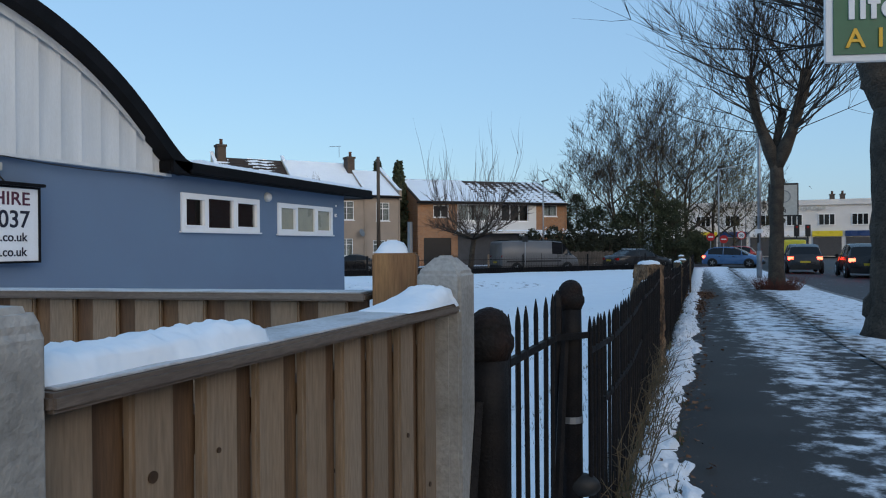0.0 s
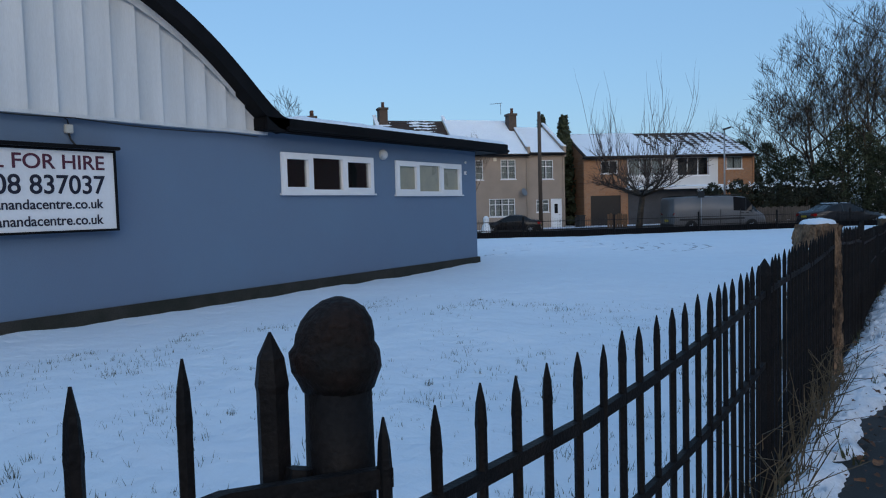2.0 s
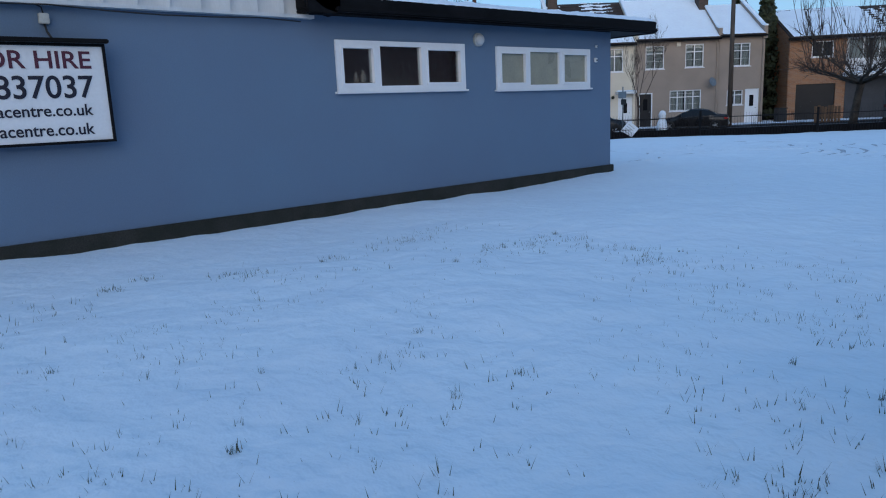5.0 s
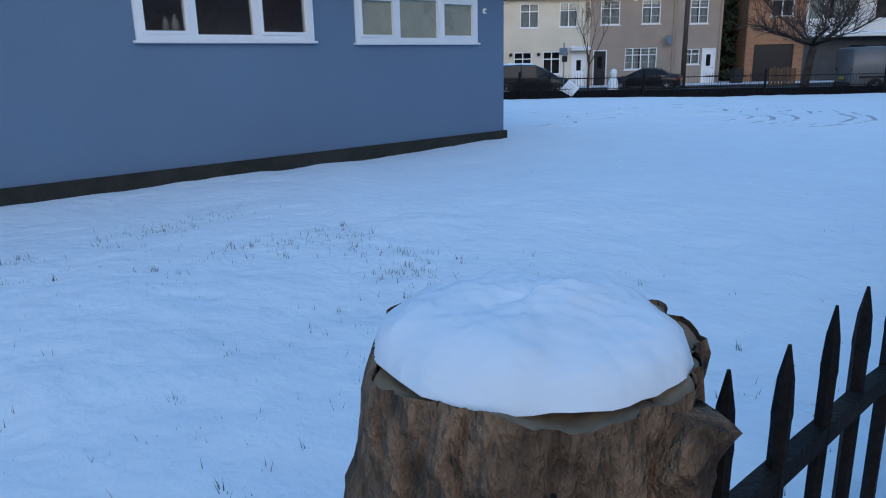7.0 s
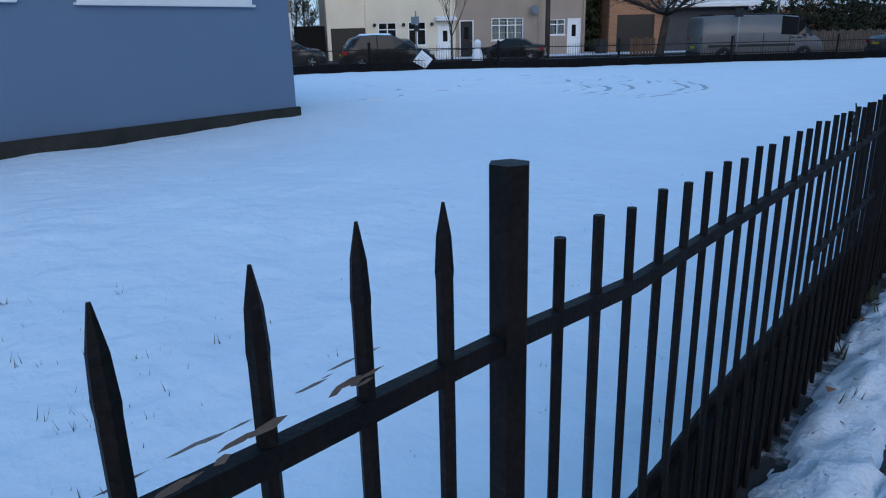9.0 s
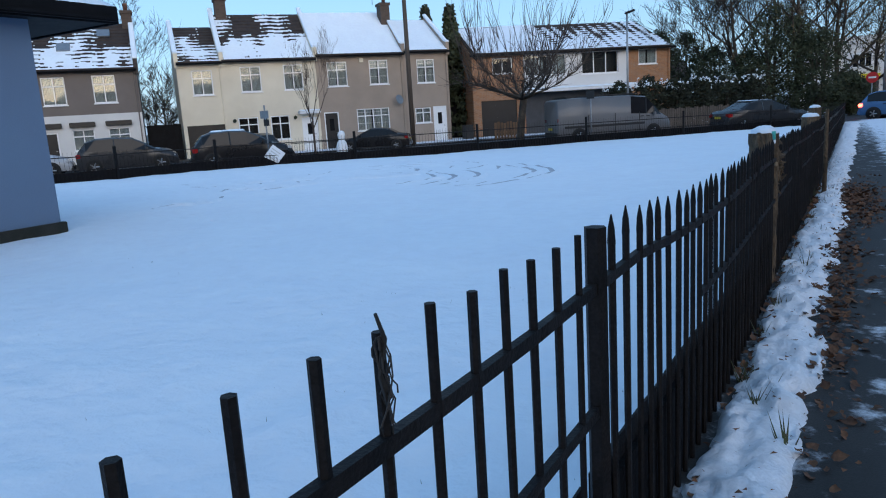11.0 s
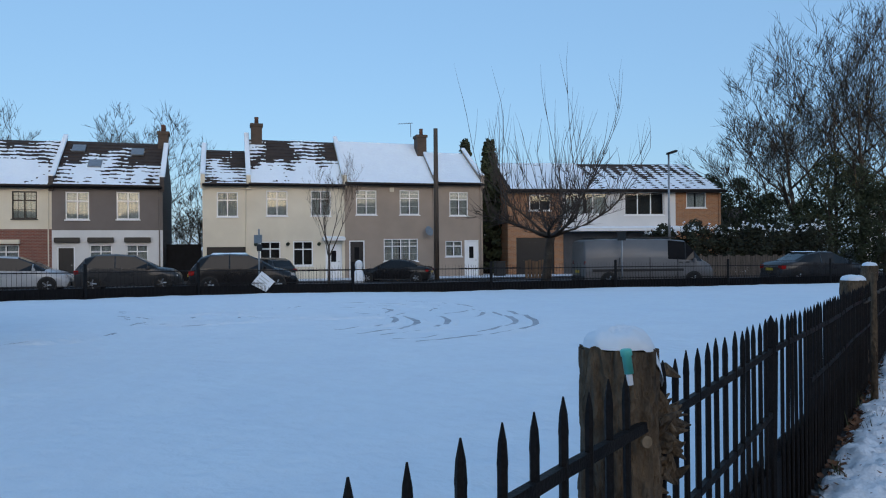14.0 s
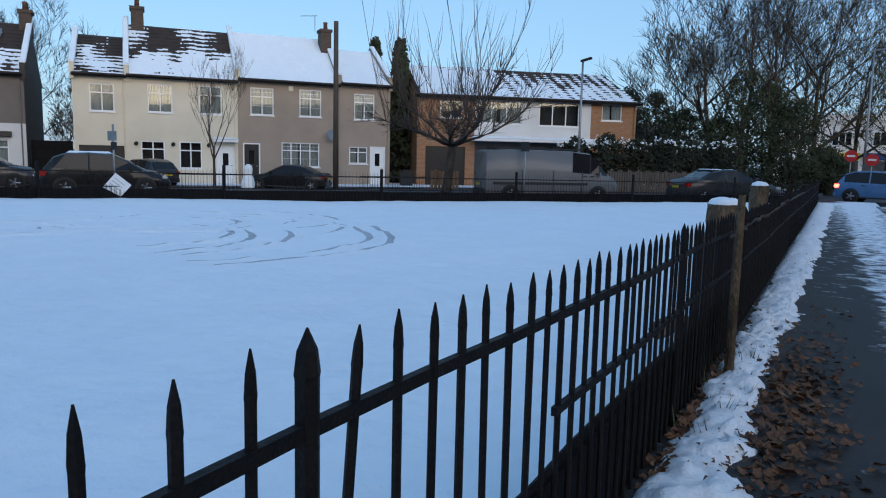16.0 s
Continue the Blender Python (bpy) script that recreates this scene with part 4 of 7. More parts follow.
# dark boards at the foot of the railings
y = 10.4
while y < 52:
    y1 = min(v for v in (y + 1.9, 11.342, 12.3, 14.023, 60) if v > y + 0.05)
    bm = B()
    top = 0.34 + 0.02 * math.sin(y * 3)
    ends = [[(fence_x(q) + o, q, ground_z(q) + z) for o, z in ((-0.035, -0.1), (-0.012, -0.1), (-0.012, top), (-0.035, top))] for q in (y, y1 - 0.01)]
    va, vb = [[bm.verts.new(c) for c in e] for e in ends]
    for i in range(4):
        bm.faces.new((va[i], va[(i + 1) % 4], vb[(i + 1) % 4], vb[i]))
    bm.faces.new(list(reversed(va))), bm.faces.new(vb)
    part("foot_board", bm, BLACKW, RAIL)
    y = y1

# flakes of old pale undercoat where the black paint has lifted off the top rail
chip_rng = random.Random(41)
chips = B()
for _ in range(90):
    y = chip_rng.choice((9.6, 10.0, 10.25, 10.5, 10.75, 10.95, 11.1)) + chip_rng.gauss(0, 0.05)
    z = ground_z(y) + bar_top(y) - 0.13 + 0.006 * math.sin(y * 2.3)
    side = chip_rng.random() < 0.6
    l, w = chip_rng.uniform(0.004, 0.02), chip_rng.uniform(0.0015, 0.0045)
    u = chip_rng.uniform(-0.006, 0.006)
    if side:
        chips.faces.new([chips.verts.new((fence_x(y) + 0.0086, y + dy * l, z + u + dz * w)) for dy, dz in ((-1, -0.4), (0.2, -1), (1, 0.2), (0.3, 1), (-0.6, 0.7))])
    else:
        chips.faces.new([chips.verts.new((fence_x(y) + u * 0.9 + dz * w * 0.5, y + dy * l, z + 0.0122)) for dy, dz in ((-1, -0.4), (0.2, -1), (1, 0.2), (0.3, 1), (-0.6, 0.7))])
part("flaked_paint", chips, CAPW, RAIL, "pale flaked patches on the top rail")["kind"] = "stuff"

# railings along the field's far side
FAR = thing("far_railings", None, "black iron railings with a solid dark foot along the side street", "railings")
pts = [(-26.5, 17.0), (-22.2, 24.6), (-20.9, 27.3), (EDGE0.x, EDGE0.y)] + [tuple(EDGE0 + EDGE_D * s) for s in (5, 10, 15, 20, 25, 29.5)]
bars = B()
for (ax, ay), (bx, by) in zip(pts, pts[1:]):
    L_ = math.hypot(bx - ax, by - ay)
    n = int(L_ / 0.12)
    for i in range(n):
        x, y = ax + (bx - ax) * i / n, ay + (by - ay) * i / n
        zg = ground_z(y) - 0.05
        tube(bars, (x, y, zg), (x, y, zg + 1.0), 0.008, 0.003, 3)
        tube(bars, (x + 0.02, y + 0.03, zg), (x + 0.02, y + 0.03, zg + 0.46), 0.011, 0.009, 3)
    z0, z1 = ground_z(ay), ground_z(by)
    for zz, hh in ((0.78, 0.035), (0.36, 0.03)):
        bm = B()
        tube(bm, (ax, ay, z0 + zz), (bx, by, z1 + zz), hh / 2, hh / 2, 5)
        part("rail", bm, IRON, FAR)
    bm = B()
    dx, dy = (bx - ax) / L_, (by - ay) / L_
    ang = math.atan2(dy, dx)
    box(bm, 0, L_, -0.02, 0.02, -0.2, 0.30, 0, Matrix.Translation((ax - dy * 0.04, ay + dx * 0.04, (z0 + z1) / 2)) @ Matrix.Rotation(ang, 4, "Z"))
    part("foot_board", bm, BLACKW, FAR)
    for k in (0,):
        bm = B()
        box(bm, -0.04, 0.04, -0.04, 0.04, -0.1, 1.05, 0.006, Matrix.Translation((ax, ay, z0)))
        part("post", bm, IRON, FAR)
b2 = part("bar", bars, IRON, FAR)
b2["kind"] = "stuff"

# ---- houses of the side street ----
TRM = pose(-30.579, 42.803, -0.065, 0, 0, math.degrees(math.atan2(0.7869, 0.6171)))
H2M = pose(-21.344, 54.86, -0.08, 0, 0, math.degrees(math.atan2(0.65536, 0.75532)))
ZB = -0.36


def house_window(house, s0, s1, z0, z1, bars=2, trans=0.33, dark=False, frame_m=None, grid=0):
    """A casement window with frame, mullions, panes, curtain and sill."""
    w = thing("window")
    w.parent = house
    fm = frame_m or UPVC
    f = 0.06
    bm = B()
    box(bm, s0, s1, 0.04, 0.12, z1 - f, z1), box(bm, s0, s1, 0.04, 0.12, z0, z0 + f)
    box(bm, s0, s0 + f, 0.04, 0.12, z0 + f, z1 - f), box(bm, s1 - f, s1, 0.04, 0.12, z0 + f, z1 - f)
    zt = z1 - (z1 - z0) * trans
    if trans:
        box(bm, s0 + f, s1 - f, 0.05, 0.11, zt - 0.03, zt + 0.03)
    for i in range(1, bars):
        s = s0 + (s1 - s0) * i / bars
        box(bm, s - 0.03, s + 0.03, 0.045, 0.115, z0 + f, z1 - f)
    part("window_frame", bm, fm, w)
    if grid:
        gb = B()
        for i in range(1, grid * bars):
            s = s0 + (s1 - s0) * i / (grid * bars)
            box(gb, s - 0.008, s + 0.008, 0.066, 0.074, z0 + f, z1 - f)
        for z in (z0 + (zt - z0) * 0.5, zt + (z1 - zt) * 0.5):
            box(gb, s0 + f, s1 - f, 0.066, 0.074, z - 0.008, z + 0.008)
        part("glazing_bar", gb, fm, w)
    ed = [s0 + (s1 - s0) * i / bars for i in range(bars + 1)]
    for a, b in zip(ed, ed[1:]):
        p = boxpart("pane", (a + 0.03, b - 0.03, 0.078, 0.084, z0 + f, z1 - f), GLASS, w)
        p.visible_shadow = False
    boxpart("window_sill", (s0 - 0.05, s1 + 0.05, -0.06, 0.1, z0 - 0.06, z0 - 0.003), fm, w, 0.006)
    if not dark:
        cb_ = B()
        n = 24
        for a, b in ((s0 + 0.04, s0 + (s1 - s0) * 0.46), (s1 - (s1 - s0) * 0.46, s1 - 0.04)):
            top, bot = [], []
            for i in range(n + 1):
                s = a + (b - a) * i / n
                q = 0.19 + 0.022 * math.sin(i * 1.9)
                top.append(cb_.verts.new((s, q, z1)))
                bot.append(cb_.verts.new((s, q, z0 + 0.02)))
            for i in range(n):
                cb_.faces.new((bot[i], bot[i + 1], top[i + 1], top[i]))
        part("curtain", cb_, CURTAIN, w, "pale net curtain")
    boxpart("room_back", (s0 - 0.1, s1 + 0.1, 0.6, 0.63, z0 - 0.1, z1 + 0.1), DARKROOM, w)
    return (s0, s1, z0, z1)


def house_door(house, s0, s1, z1, col, lite=None, glass=True):
    d = thing("door")
    d.parent = house
    zb = ZB + 0.05
    bm = B()
    box(bm, s0 - 0.07, s0, 0.02, 0.12, zb, z1 + 0.07), box(bm, s1, s1 + 0.07, 0.02, 0.12, zb, z1 + 0.07), box(bm, s0, s1, 0.02, 0.12, z1, z1 + 0.07)
    part("door_frame", bm, UPVC, d)
    boxpart("leaf", (s0, s1, 0.06, 0.11, zb, z1), col, d, 0.005)
    pn = B()
    for a, b in ((0.12, 0.45), (0.55, 0.88)):
        for c, e in ((0.08, 0.4),):
            box(pn, s0 + (s1 - s0) * a, s0 + (s1 - s0) * b, 0.045, 0.06, zb + (z1 - zb) * c, zb + (z1 - zb) * e, 0.006)
    part("panel", pn, col, d)
    if glass:
        boxpart("pane", (s0 + (s1 - s0) * 0.32, s0 + (s1 - s0) * 0.68, 0.05, 0.06, zb + (z1 - zb) * 0.52, zb + (z1 - zb) * 0.85), TINT, d, 0.01)
    boxpart("door_handle", (s1 - 0.14, s1 - 0.06, 0.02, 0.06, zb + 0.98, zb + 1.02), STEELG, d, 0.005)
    boxpart("doorstep", (s0 - 0.15, s1 + 0.15, -0.3, 0.06, ZB - 0.05, zb), CONC, d, 0.01)
    return (s0 - 0.07, s1 + 0.07, zb, z1 + 0.07)


def tiled_slope(s0, s1, e0, e1, r0, r1, bare, seed, course=0.34):
    """Courses of roof tiles as stepped strips, from the eaves (e) up to the ridge (r); each is (depth, height)."""
    bm = B()
    ln = math.hypot(r0 - e0, r1 - e1)
    n = int(ln / course)
    for i in range(n):
        a, b = i / n, (i + 1.12) / n
        y0, z0 = e0 + (r0 - e0) * a, e1 + (r1 - e1) * a
        y1, z1 = e0 + (r0 - e0) * b, e1 + (r1 - e1) * b
        m = max(2, int((s1 - s0) / 0.3))
        for k in range(m):
            u0, u1 = s0 + (s1 - s0) * k / m, s0 + (s1 - s0) * (k + 0.97) / m
            up = 0.045 + 0.008 * noise.random()
            vs = [bm.verts.new(c) for c in ((u0, y0, z0 + up), (u1, y0, z0 + up), (u1, y1, z1 + 0.01), (u0, y1, z1 + 0.01), (u0, y0, z0), (u1, y0, z0))]
            bm.faces.new(vs[:4])
            bm.faces.new((vs[4], vs[5], vs[1], vs[0]))
    return bm


def slope_snow(s0, s1, e0, e1, r0, r1, cover, seed, streaky=True):
    """Snow left lying on a tiled slope: full at the eaves, broken higher up by cover (0 to 1)."""
    bm = B()
    ns, nt = int((s1 - s0) / 0.09), 66
    V = {}

    def v(i, j):
        if (i, j) not in V:
            u, t = i / ns, j / nt
            V[i, j] = bm.verts.new((s0 + (s1 - s0) * u, e0 + (r0 - e0) * t, e1 + (r1 - e1) * t + 0.07 + 0.012 * noise.noise((i * 0.5, j * 0.5, seed))))
        return V[i, j]
    for i in range(ns):
        s = s0 + (s1 - s0) * i / ns
        cov = cover(s) if callable(cover) else cover
        for j in range(nt):
            t = j / nt
            w = 0.5 + 0.55 * noise.noise((s * 0.6, t * 2.6, seed)) + 0.22 * noise.noise((s * 1.9, t * 6, seed)) + 0.16 * noise.noise((s * 7, t * 30, seed))
            if streaky:
                w += 0.17 * math.cos(2 * math.pi * j / 5.5 + 0.6 * math.sin(s * 5)) - 0.62 * t * t + 0.12
            if w + cov > 0.62:
                bm.faces.new((v(i, j), v(i + 1, j), v(i + 1, j + 1), v(i, j + 1)))
    return bm


def chimney(house, s, depth, z0, z1, pots=2, w=0.55):
    c = thing("chimney")
    c.parent = house
    bm = B()
    box(bm, s - w / 2, s + w / 2, depth - 0.4, depth + 0.4, z0, z1 - 0.16)
    box(bm, s - w / 2 - 0.06, s + w / 2 + 0.06, depth - 0.46, depth + 0.46, z1 - 0.16, z1)
    part("chimney_body", bm, CHIMB, c)
    for i in range(pots):
        pb = B()
        yy = depth - 0.2 + 0.4 * i / max(pots - 1, 1)
        chain(pb, [((s, yy, z1), 0.13), ((s, yy, z1 + 0.3), 0.11), ((s, yy, z1 + 0.34), 0.13), ((s, yy, z1 + 0.4), 0.12)], 10)
        part("pot", pb, POT, c, "terracotta chimney pot", smooth=True)


def parapet(house, s, e1, r0, r1, m):
    """A party wall standing above the roof slope, its coping under snow."""
    bm = B()
    prof = [(-0.18, e1 - 0.35), (-0.18, e1 + 0.42), (0.15, e1 + 0.5), (r0, r1 + 0.38), (r0, r1 - 0.3)]
    a = [bm.verts.new((s - 0.11, q[0], q[1])) for q in prof]
    b = [bm.verts.new((s + 0.11, q[0], q[1])) for q in prof]
    bm.faces.new(a), bm.faces.new(list(reversed(b)))
    for i in range(len(prof)):
        j = (i + 1) % len(prof)
        bm.faces.new((a[j], a[i], b[i], b[j]))
    p = part("parapet", bm, m, house, "stepped party-wall parapet")
    bm = B()
    prof = [(-0.2, e1 + 0.42), (0.14, e1 + 0.51), (r0 + 0.1, r1 + 0.39)]
    for q, w in zip(prof, prof[1:]):
        vs = [bm.verts.new((s + sx * 0.14, c[0], c[1] + dz)) for c in (q, w) for sx, dz in ((-1, 0), (1, 0), (0.8, 0.09), (-0.8, 0.09))]
        for i in range(4):
            bm.faces.new((vs[i], vs[(i + 1) % 4], vs[4 + (i + 1) % 4], vs[4 + i]))
        bm.faces.new(list(reversed(vs[:4])))
    part("coping_snow", bm, SNOW, p, "snow along the coping")


def house(m, s0, s1, eave, ridge, depth, material, label, windows=(), doors=(), cover=0.3, streaky=True, seed=1, lower=None, garage=None, ridge_in=3.4, side=None):
    """A two-storey house in the row; s along the street, local y into the house."""
    h = thing("house", m, label, "house", "houses of the side street")
    holes = []
    for wd in windows:
        holes.append(house_window(h, *wd[:4], **(wd[4] if len(wd) > 4 else {})))
    for dd in doors:
        holes.append(house_door(h, *dd))
    if garage:
        a, b, z = garage
        g = thing("garage_door")
        g.parent = h
        boxpart("leaf", (a, b, 0.1, 0.14, ZB, z), BLACKD, g)
        gb = B()
        for i in range(7):
            zz = ZB + (z - ZB) * (i + 0.5) / 7
            box(gb, a + 0.04, b - 0.04, 0.085, 0.1, zz - 0.12, zz + 0.12, 0.005)
        part("slat", gb, BLACKD, g)
        holes.append((a, b, ZB, z))
    P = lambda u, w, z: (u, w, z)
    if lower:
        zc, lm = lower
        part("wall", wall_holes(B(), s0, s1, zc, eave, [q for q in holes if q[2] >= zc], 0.22, P), material, h)
        part("lower_wall", wall_holes(B(), s0, s1, ZB - 0.2, zc, [q for q in holes if q[2] < zc], 0.22, lambda u, w, z: (u, w - 0.025, z)), lm, h)
    else:
        part("wall", wall_holes(B(), s0, s1, ZB - 0.2, eave, holes, 0.22, P), material, h)
    gm = side or material
    for s in (s0, s1 - 0.2):
        gw = B()
        prof = [(0.225, ZB - 0.2), (0.225, eave), (ridge_in, ridge), (2 * ridge_in, eave), (2 * ridge_in, ZB - 0.2)]
        a = [gw.verts.new((s + 0.003, *q)) for q in prof]
        b = [gw.verts.new((s + 0.197, *q)) for q in prof]
        gw.faces.new(a), gw.faces.new(list(reversed(b)))
        for i in range(5):
            gw.faces.new((a[(i + 1) % 5], a[i], b[i], b[(i + 1) % 5]))
        part("gable_wall", gw, gm, h)
    boxpart("rear_wall", (s0 + 0.2, s1 - 0.2, 2 * ridge_in - 0.2, 2 * ridge_in, ZB - 0.2, eave), gm, h)
    rb = B()
    box_pts = [(-0.3, eave - 0.12), (ridge_in, ridge + 0.0), (2 * ridge_in + 0.3, eave - 0.12), (2 * ridge_in + 0.3, eave - 0.2), (ridge_in, ridge - 0.1), (-0.3, eave - 0.2)]
    a = [rb.verts.new((s0 - 0.002, *q)) for q in box_pts]
    b = [rb.verts.new((s1 + 0.002, *q)) for q in box_pts]
    rb.faces.new(a), rb.faces.new(list(reversed(b)))
    for i in range(6):
        rb.faces.new((a[(i + 1) % 6], a[i], b[i], b[(i + 1) % 6]))
    rp = part("roof", rb, TILE, h, "brown tiled roof with melting snow")
    tl = part("tile", tiled_slope(s0 + 0.1, s1 - 0.1, -0.3, eave - 0.1, ridge_in, ridge + 0.02, 0, seed), TILE, rp)
    tl["kind"] = "stuff"
    sn = part("roof_snow", slope_snow(s0 + 0.12, s1 - 0.12, -0.3, eave - 0.1, ridge_in, ridge + 0.02, cover, seed, streaky), SNOW, rp, "snow left on the tiles", smooth=True)
    gt = B()
    tube(gt, (s0, -0.34, eave - 0.16), (s1, -0.34, eave - 0.16), 0.055, 0.055, 8)
    part("gutter", gt, BLACKW, h)
    bm = B()
    tube(bm, (s1 - 0.15, -0.05, eave - 0.2), (s1 - 0.15, -0.05, ZB), 0.035, 0.035, 6)
    part("downpipe", bm, material, h)
    return h


WG = dict(grid=1)
h1 = house(TRM, -16.2, -10.72, 4.85, 7.5, 8, CREAM, "cream and red-brick terraced house with snow on its roof", [(-14.85, -13.84, 3.06, 4.44, dict(frame_m=BLACKD, grid=2)), (-12.52, -11.39, 3.08, 4.48, dict(frame_m=BLACKD, grid=2)), (-15.3, -14.1, 0.7, 1.75), (-13.4, -12.2, 0.7, 1.75)], cover=0.34, seed=3, lower=(2.55, BRICKR))
parapet(h1, -10.72, 4.85, 3.4, 7.5, BRICKD), parapet(h1, -16.2, 4.85, 3.4, 7.5, BRICKD)
chimney(h1, -15.9, 3.4, 7.0, 8.3)
aw = B()
for a, b in ((-15.35, -14.05), (-13.45, -12.15)):
    box(aw, a, b, -0.25, -0.03, 1.8, 2.02, 0.02)
part("awning", aw, CREAM, h1, "cream blind over the window")
h2_ = house(TRM, -10.72, -5.43, 4.9, 7.55, 8, GREYB, "grey-brown terraced house with a white ground floor and skylights", [(-10.09, -8.98, 3.05, 4.49), (-7.68, -6.56, 3.07, 4.52), (-8.98, -7.9, 0.62, 1.74), (-7.22, -6.15, 0.62, 1.74)], [(-10.43, -9.72, 1.58, BLACKD, None, False)], cover=0.16, seed=5, lower=(2.5, WHITER), side=BRICKD)
parapet(h2_, -5.43, 4.9, 3.4, 7.55, BRICKD)
chimney(h2_, -5.6, 3.35, 7.0, 8.27)
for a, b in ((-10.6, -9.4), (-9.05, -7.8), (-7.3, -6.0)):
    boxpart("awning", (a, b, -0.22, -0.028, 1.86, 2.12), BLACKD, h2_, 0.02, "black shop-style canopy")
for s, t in ((-8.9, 0.45), (-9.9, 0.8), (-6.9, 0.75)):
    bm = B()
    yy, zz = -0.3 + 3.7 * t, 4.8 + 2.75 * t
    box(bm, -0.33, 0.33, -0.36, 0.36, 0, 0.1, 0.01, Matrix.Translation((s, yy, zz + 0.06)) @ Matrix.Rotation(math.atan2(2.75, 3.7), 4, "X"))
    part("skylight", bm, STEELG, h2_, "grey roof window")
h3 = house(TRM, -3.4, -0.98, 5.1, 7.3, 8, CREAM, "narrow cream extension house with a dark garage", [(-2.66, -1.55, 3.24, 4.6)], garage=(-3.2, -1.15, 1.58), cover=-0.02, seed=7)
parapet(h3, -3.38, 5.1, 3.4, 7.3, CREAM), parapet(h3, -0.98, 5.1, 3.4, 8.0, CREAM)
h4 = house(TRM, -0.98, 4.34, 5.15, 8.0, 8, CREAM, "cream rendered terraced house with white windows and porch canopy", [(-0.03, 1.13, 3.3, 4.72), (2.42, 3.55, 3.32, 4.76), (-0.4, 0.72, 0.62, 1.87, dict(dark=True)), (1.42, 2.52, 0.5, 1.88, dict(dark=True))], [(3.3, 4.1, 1.62, UPVC)], cover=0.22, seed=11)
parapet(h4, 4.34, 5.25, 3.4, 8.0, CREAM)
chimney(h4, -0.4, 3.3, 6.9, 8.95, 1, 0.62)
boxpart("porch_canopy", (3.05, 4.3, -0.6, -0.003, 1.9, 2.06), UPVC, h4, 0.03, "white porch canopy")
part("canopy_snow", snow_cap(3.03, 4.32, -0.62, 0.0, 2.06, 0.09, 31, 0.1, 0.02), SNOW, h4, "snow on the canopy", smooth=True)
for s in (-0.62, 1.12, 2.85):
    bm = B()
    bmesh.ops.create_icosphere(bm, subdivisions=1, radius=0.12, matrix=Matrix.Translation((s, -0.14, 1.72)))
    part("hanging_basket", bm, HEDGEM, h4, "withered hanging basket")
h5 = house(TRM, 4.34, 9.8, 5.3, 8.05, 8, BEIGE, "beige pebbledashed terraced house with white leaded windows", [(5.0, 6.22, 3.4, 4.83, WG), (7.6, 8.8, 3.42, 4.87, WG), (6.62, 8.7, 0.68, 2.0, dict(bars=4, grid=1))], [(4.66, 5.42, 1.84, BLACKD)], cover=0.75, streaky=False, seed=13)
parapet(h5, 9.8, 5.35, 3.4, 8.0, BEIGE)
chimney(h5, 9.6, 2.6, 7.0, 8.56, 1, 0.6)
bm = B()
disc(bm, (9.3, -0.35, 2.45), (0.5, -1, 0.35), 0.3, 16, 0.02)
tube(bm, (9.3, -0.33, 2.45), (9.3, 0.0, 2.35), 0.02, 0.02, 6)
part("satellite_dish", bm, STEELG, h5)
bm = B()
tube(bm, (9.35, 4.0, 8.7), (9.35, 4.0, 9.6), 0.02, 0.02, 5), tube(bm, (8.5, 4.0, 9.5), (9.5, 4.0, 9.6), 0.015, 0.015, 5)
for i in range(6):
    tube(bm, (8.55 + i * 0.16, 3.75, 9.51 + i * 0.016), (8.55 + i * 0.16, 4.25, 9.51 + i * 0.016), 0.008, 0.008, 4)
part("aerial", bm, STEELG, h5)
boxpart("alarm_box", (7.0, 7.25, -0.1, -0.003, 4.75, 5.0), CREAM, h5, 0.01)
h6 = house(TRM, 9.82, 12.8, 5.4, 7.55, 8, BEIGE, "narrow beige extension house with a white door", [(10.68, 11.86, 3.38, 4.82, WG), (10.4, 11.46, 0.92, 1.86)], [(11.68, 12.45, 1.84, UPVC)], cover=0.8, streaky=False, seed=17)
parapet(h6, 12.75, 5.4, 3.4, 7.55, BEIGE)

# brick and white semi-detached pair
hb = house(H2M, -0.6, 13.3, 5.12, 7.25, 9, BRICKO, "orange-brick and white-panelled semi-detached houses under a low snowy roof", [(0.75, 2.1, 3.75, 4.75, dict(trans=0, dark=True)), (2.95, 5.8, 3.5, 4.85, dict(bars=3, trans=0)), (6.9, 9.5, 3.45, 4.9, dict(bars=3, trans=0, dark=True)), (10.98, 12.32, 3.9, 4.9, dict(bars=1, trans=0))], garage=(-0.1, 2.32, 2.06), cover=lambda s: 0.95 if s < 5.2 else 0.27 + 0.2 * math.sin(s * 9), streaky=True, seed=23, ridge_in=5.0)
wp_ = wall_holes(B(), 2.85, 10.25, 2.62, 5.0, [(2.95, 5.8, 3.5, 4.85), (6.9, 9.5, 3.45, 4.9)], 0.03, lambda u, w, z: (u, w - 0.035, z))
part("white_panelling", wp_, WHITER, hb, "white weatherboard panel")
boxpart("porch_roof", (2.6, 10.4, -1.1, -0.04, 2.42, 2.6), UPVC, hb, 0.02)
part("porch_snow", snow_cap(2.6, 10.4, -1.12, -0.04, 2.6, 0.12, 33, 0.12, 0.02), SNOW, hb, "snow on the porch roof", smooth=True)
# porch shade put in as a dark sheet flat on the wall
boxpart("dark_porch", (2.9, 10.2, -0.03, -0.005, ZB, 2.4), DARKROOM, hb, label="flat dark sheet standing in for the open porch's shade")
boxpart("fascia", (-0.8, 13.5, -0.45, -0.3, 4.86, 5.0), BLACKW, hb)

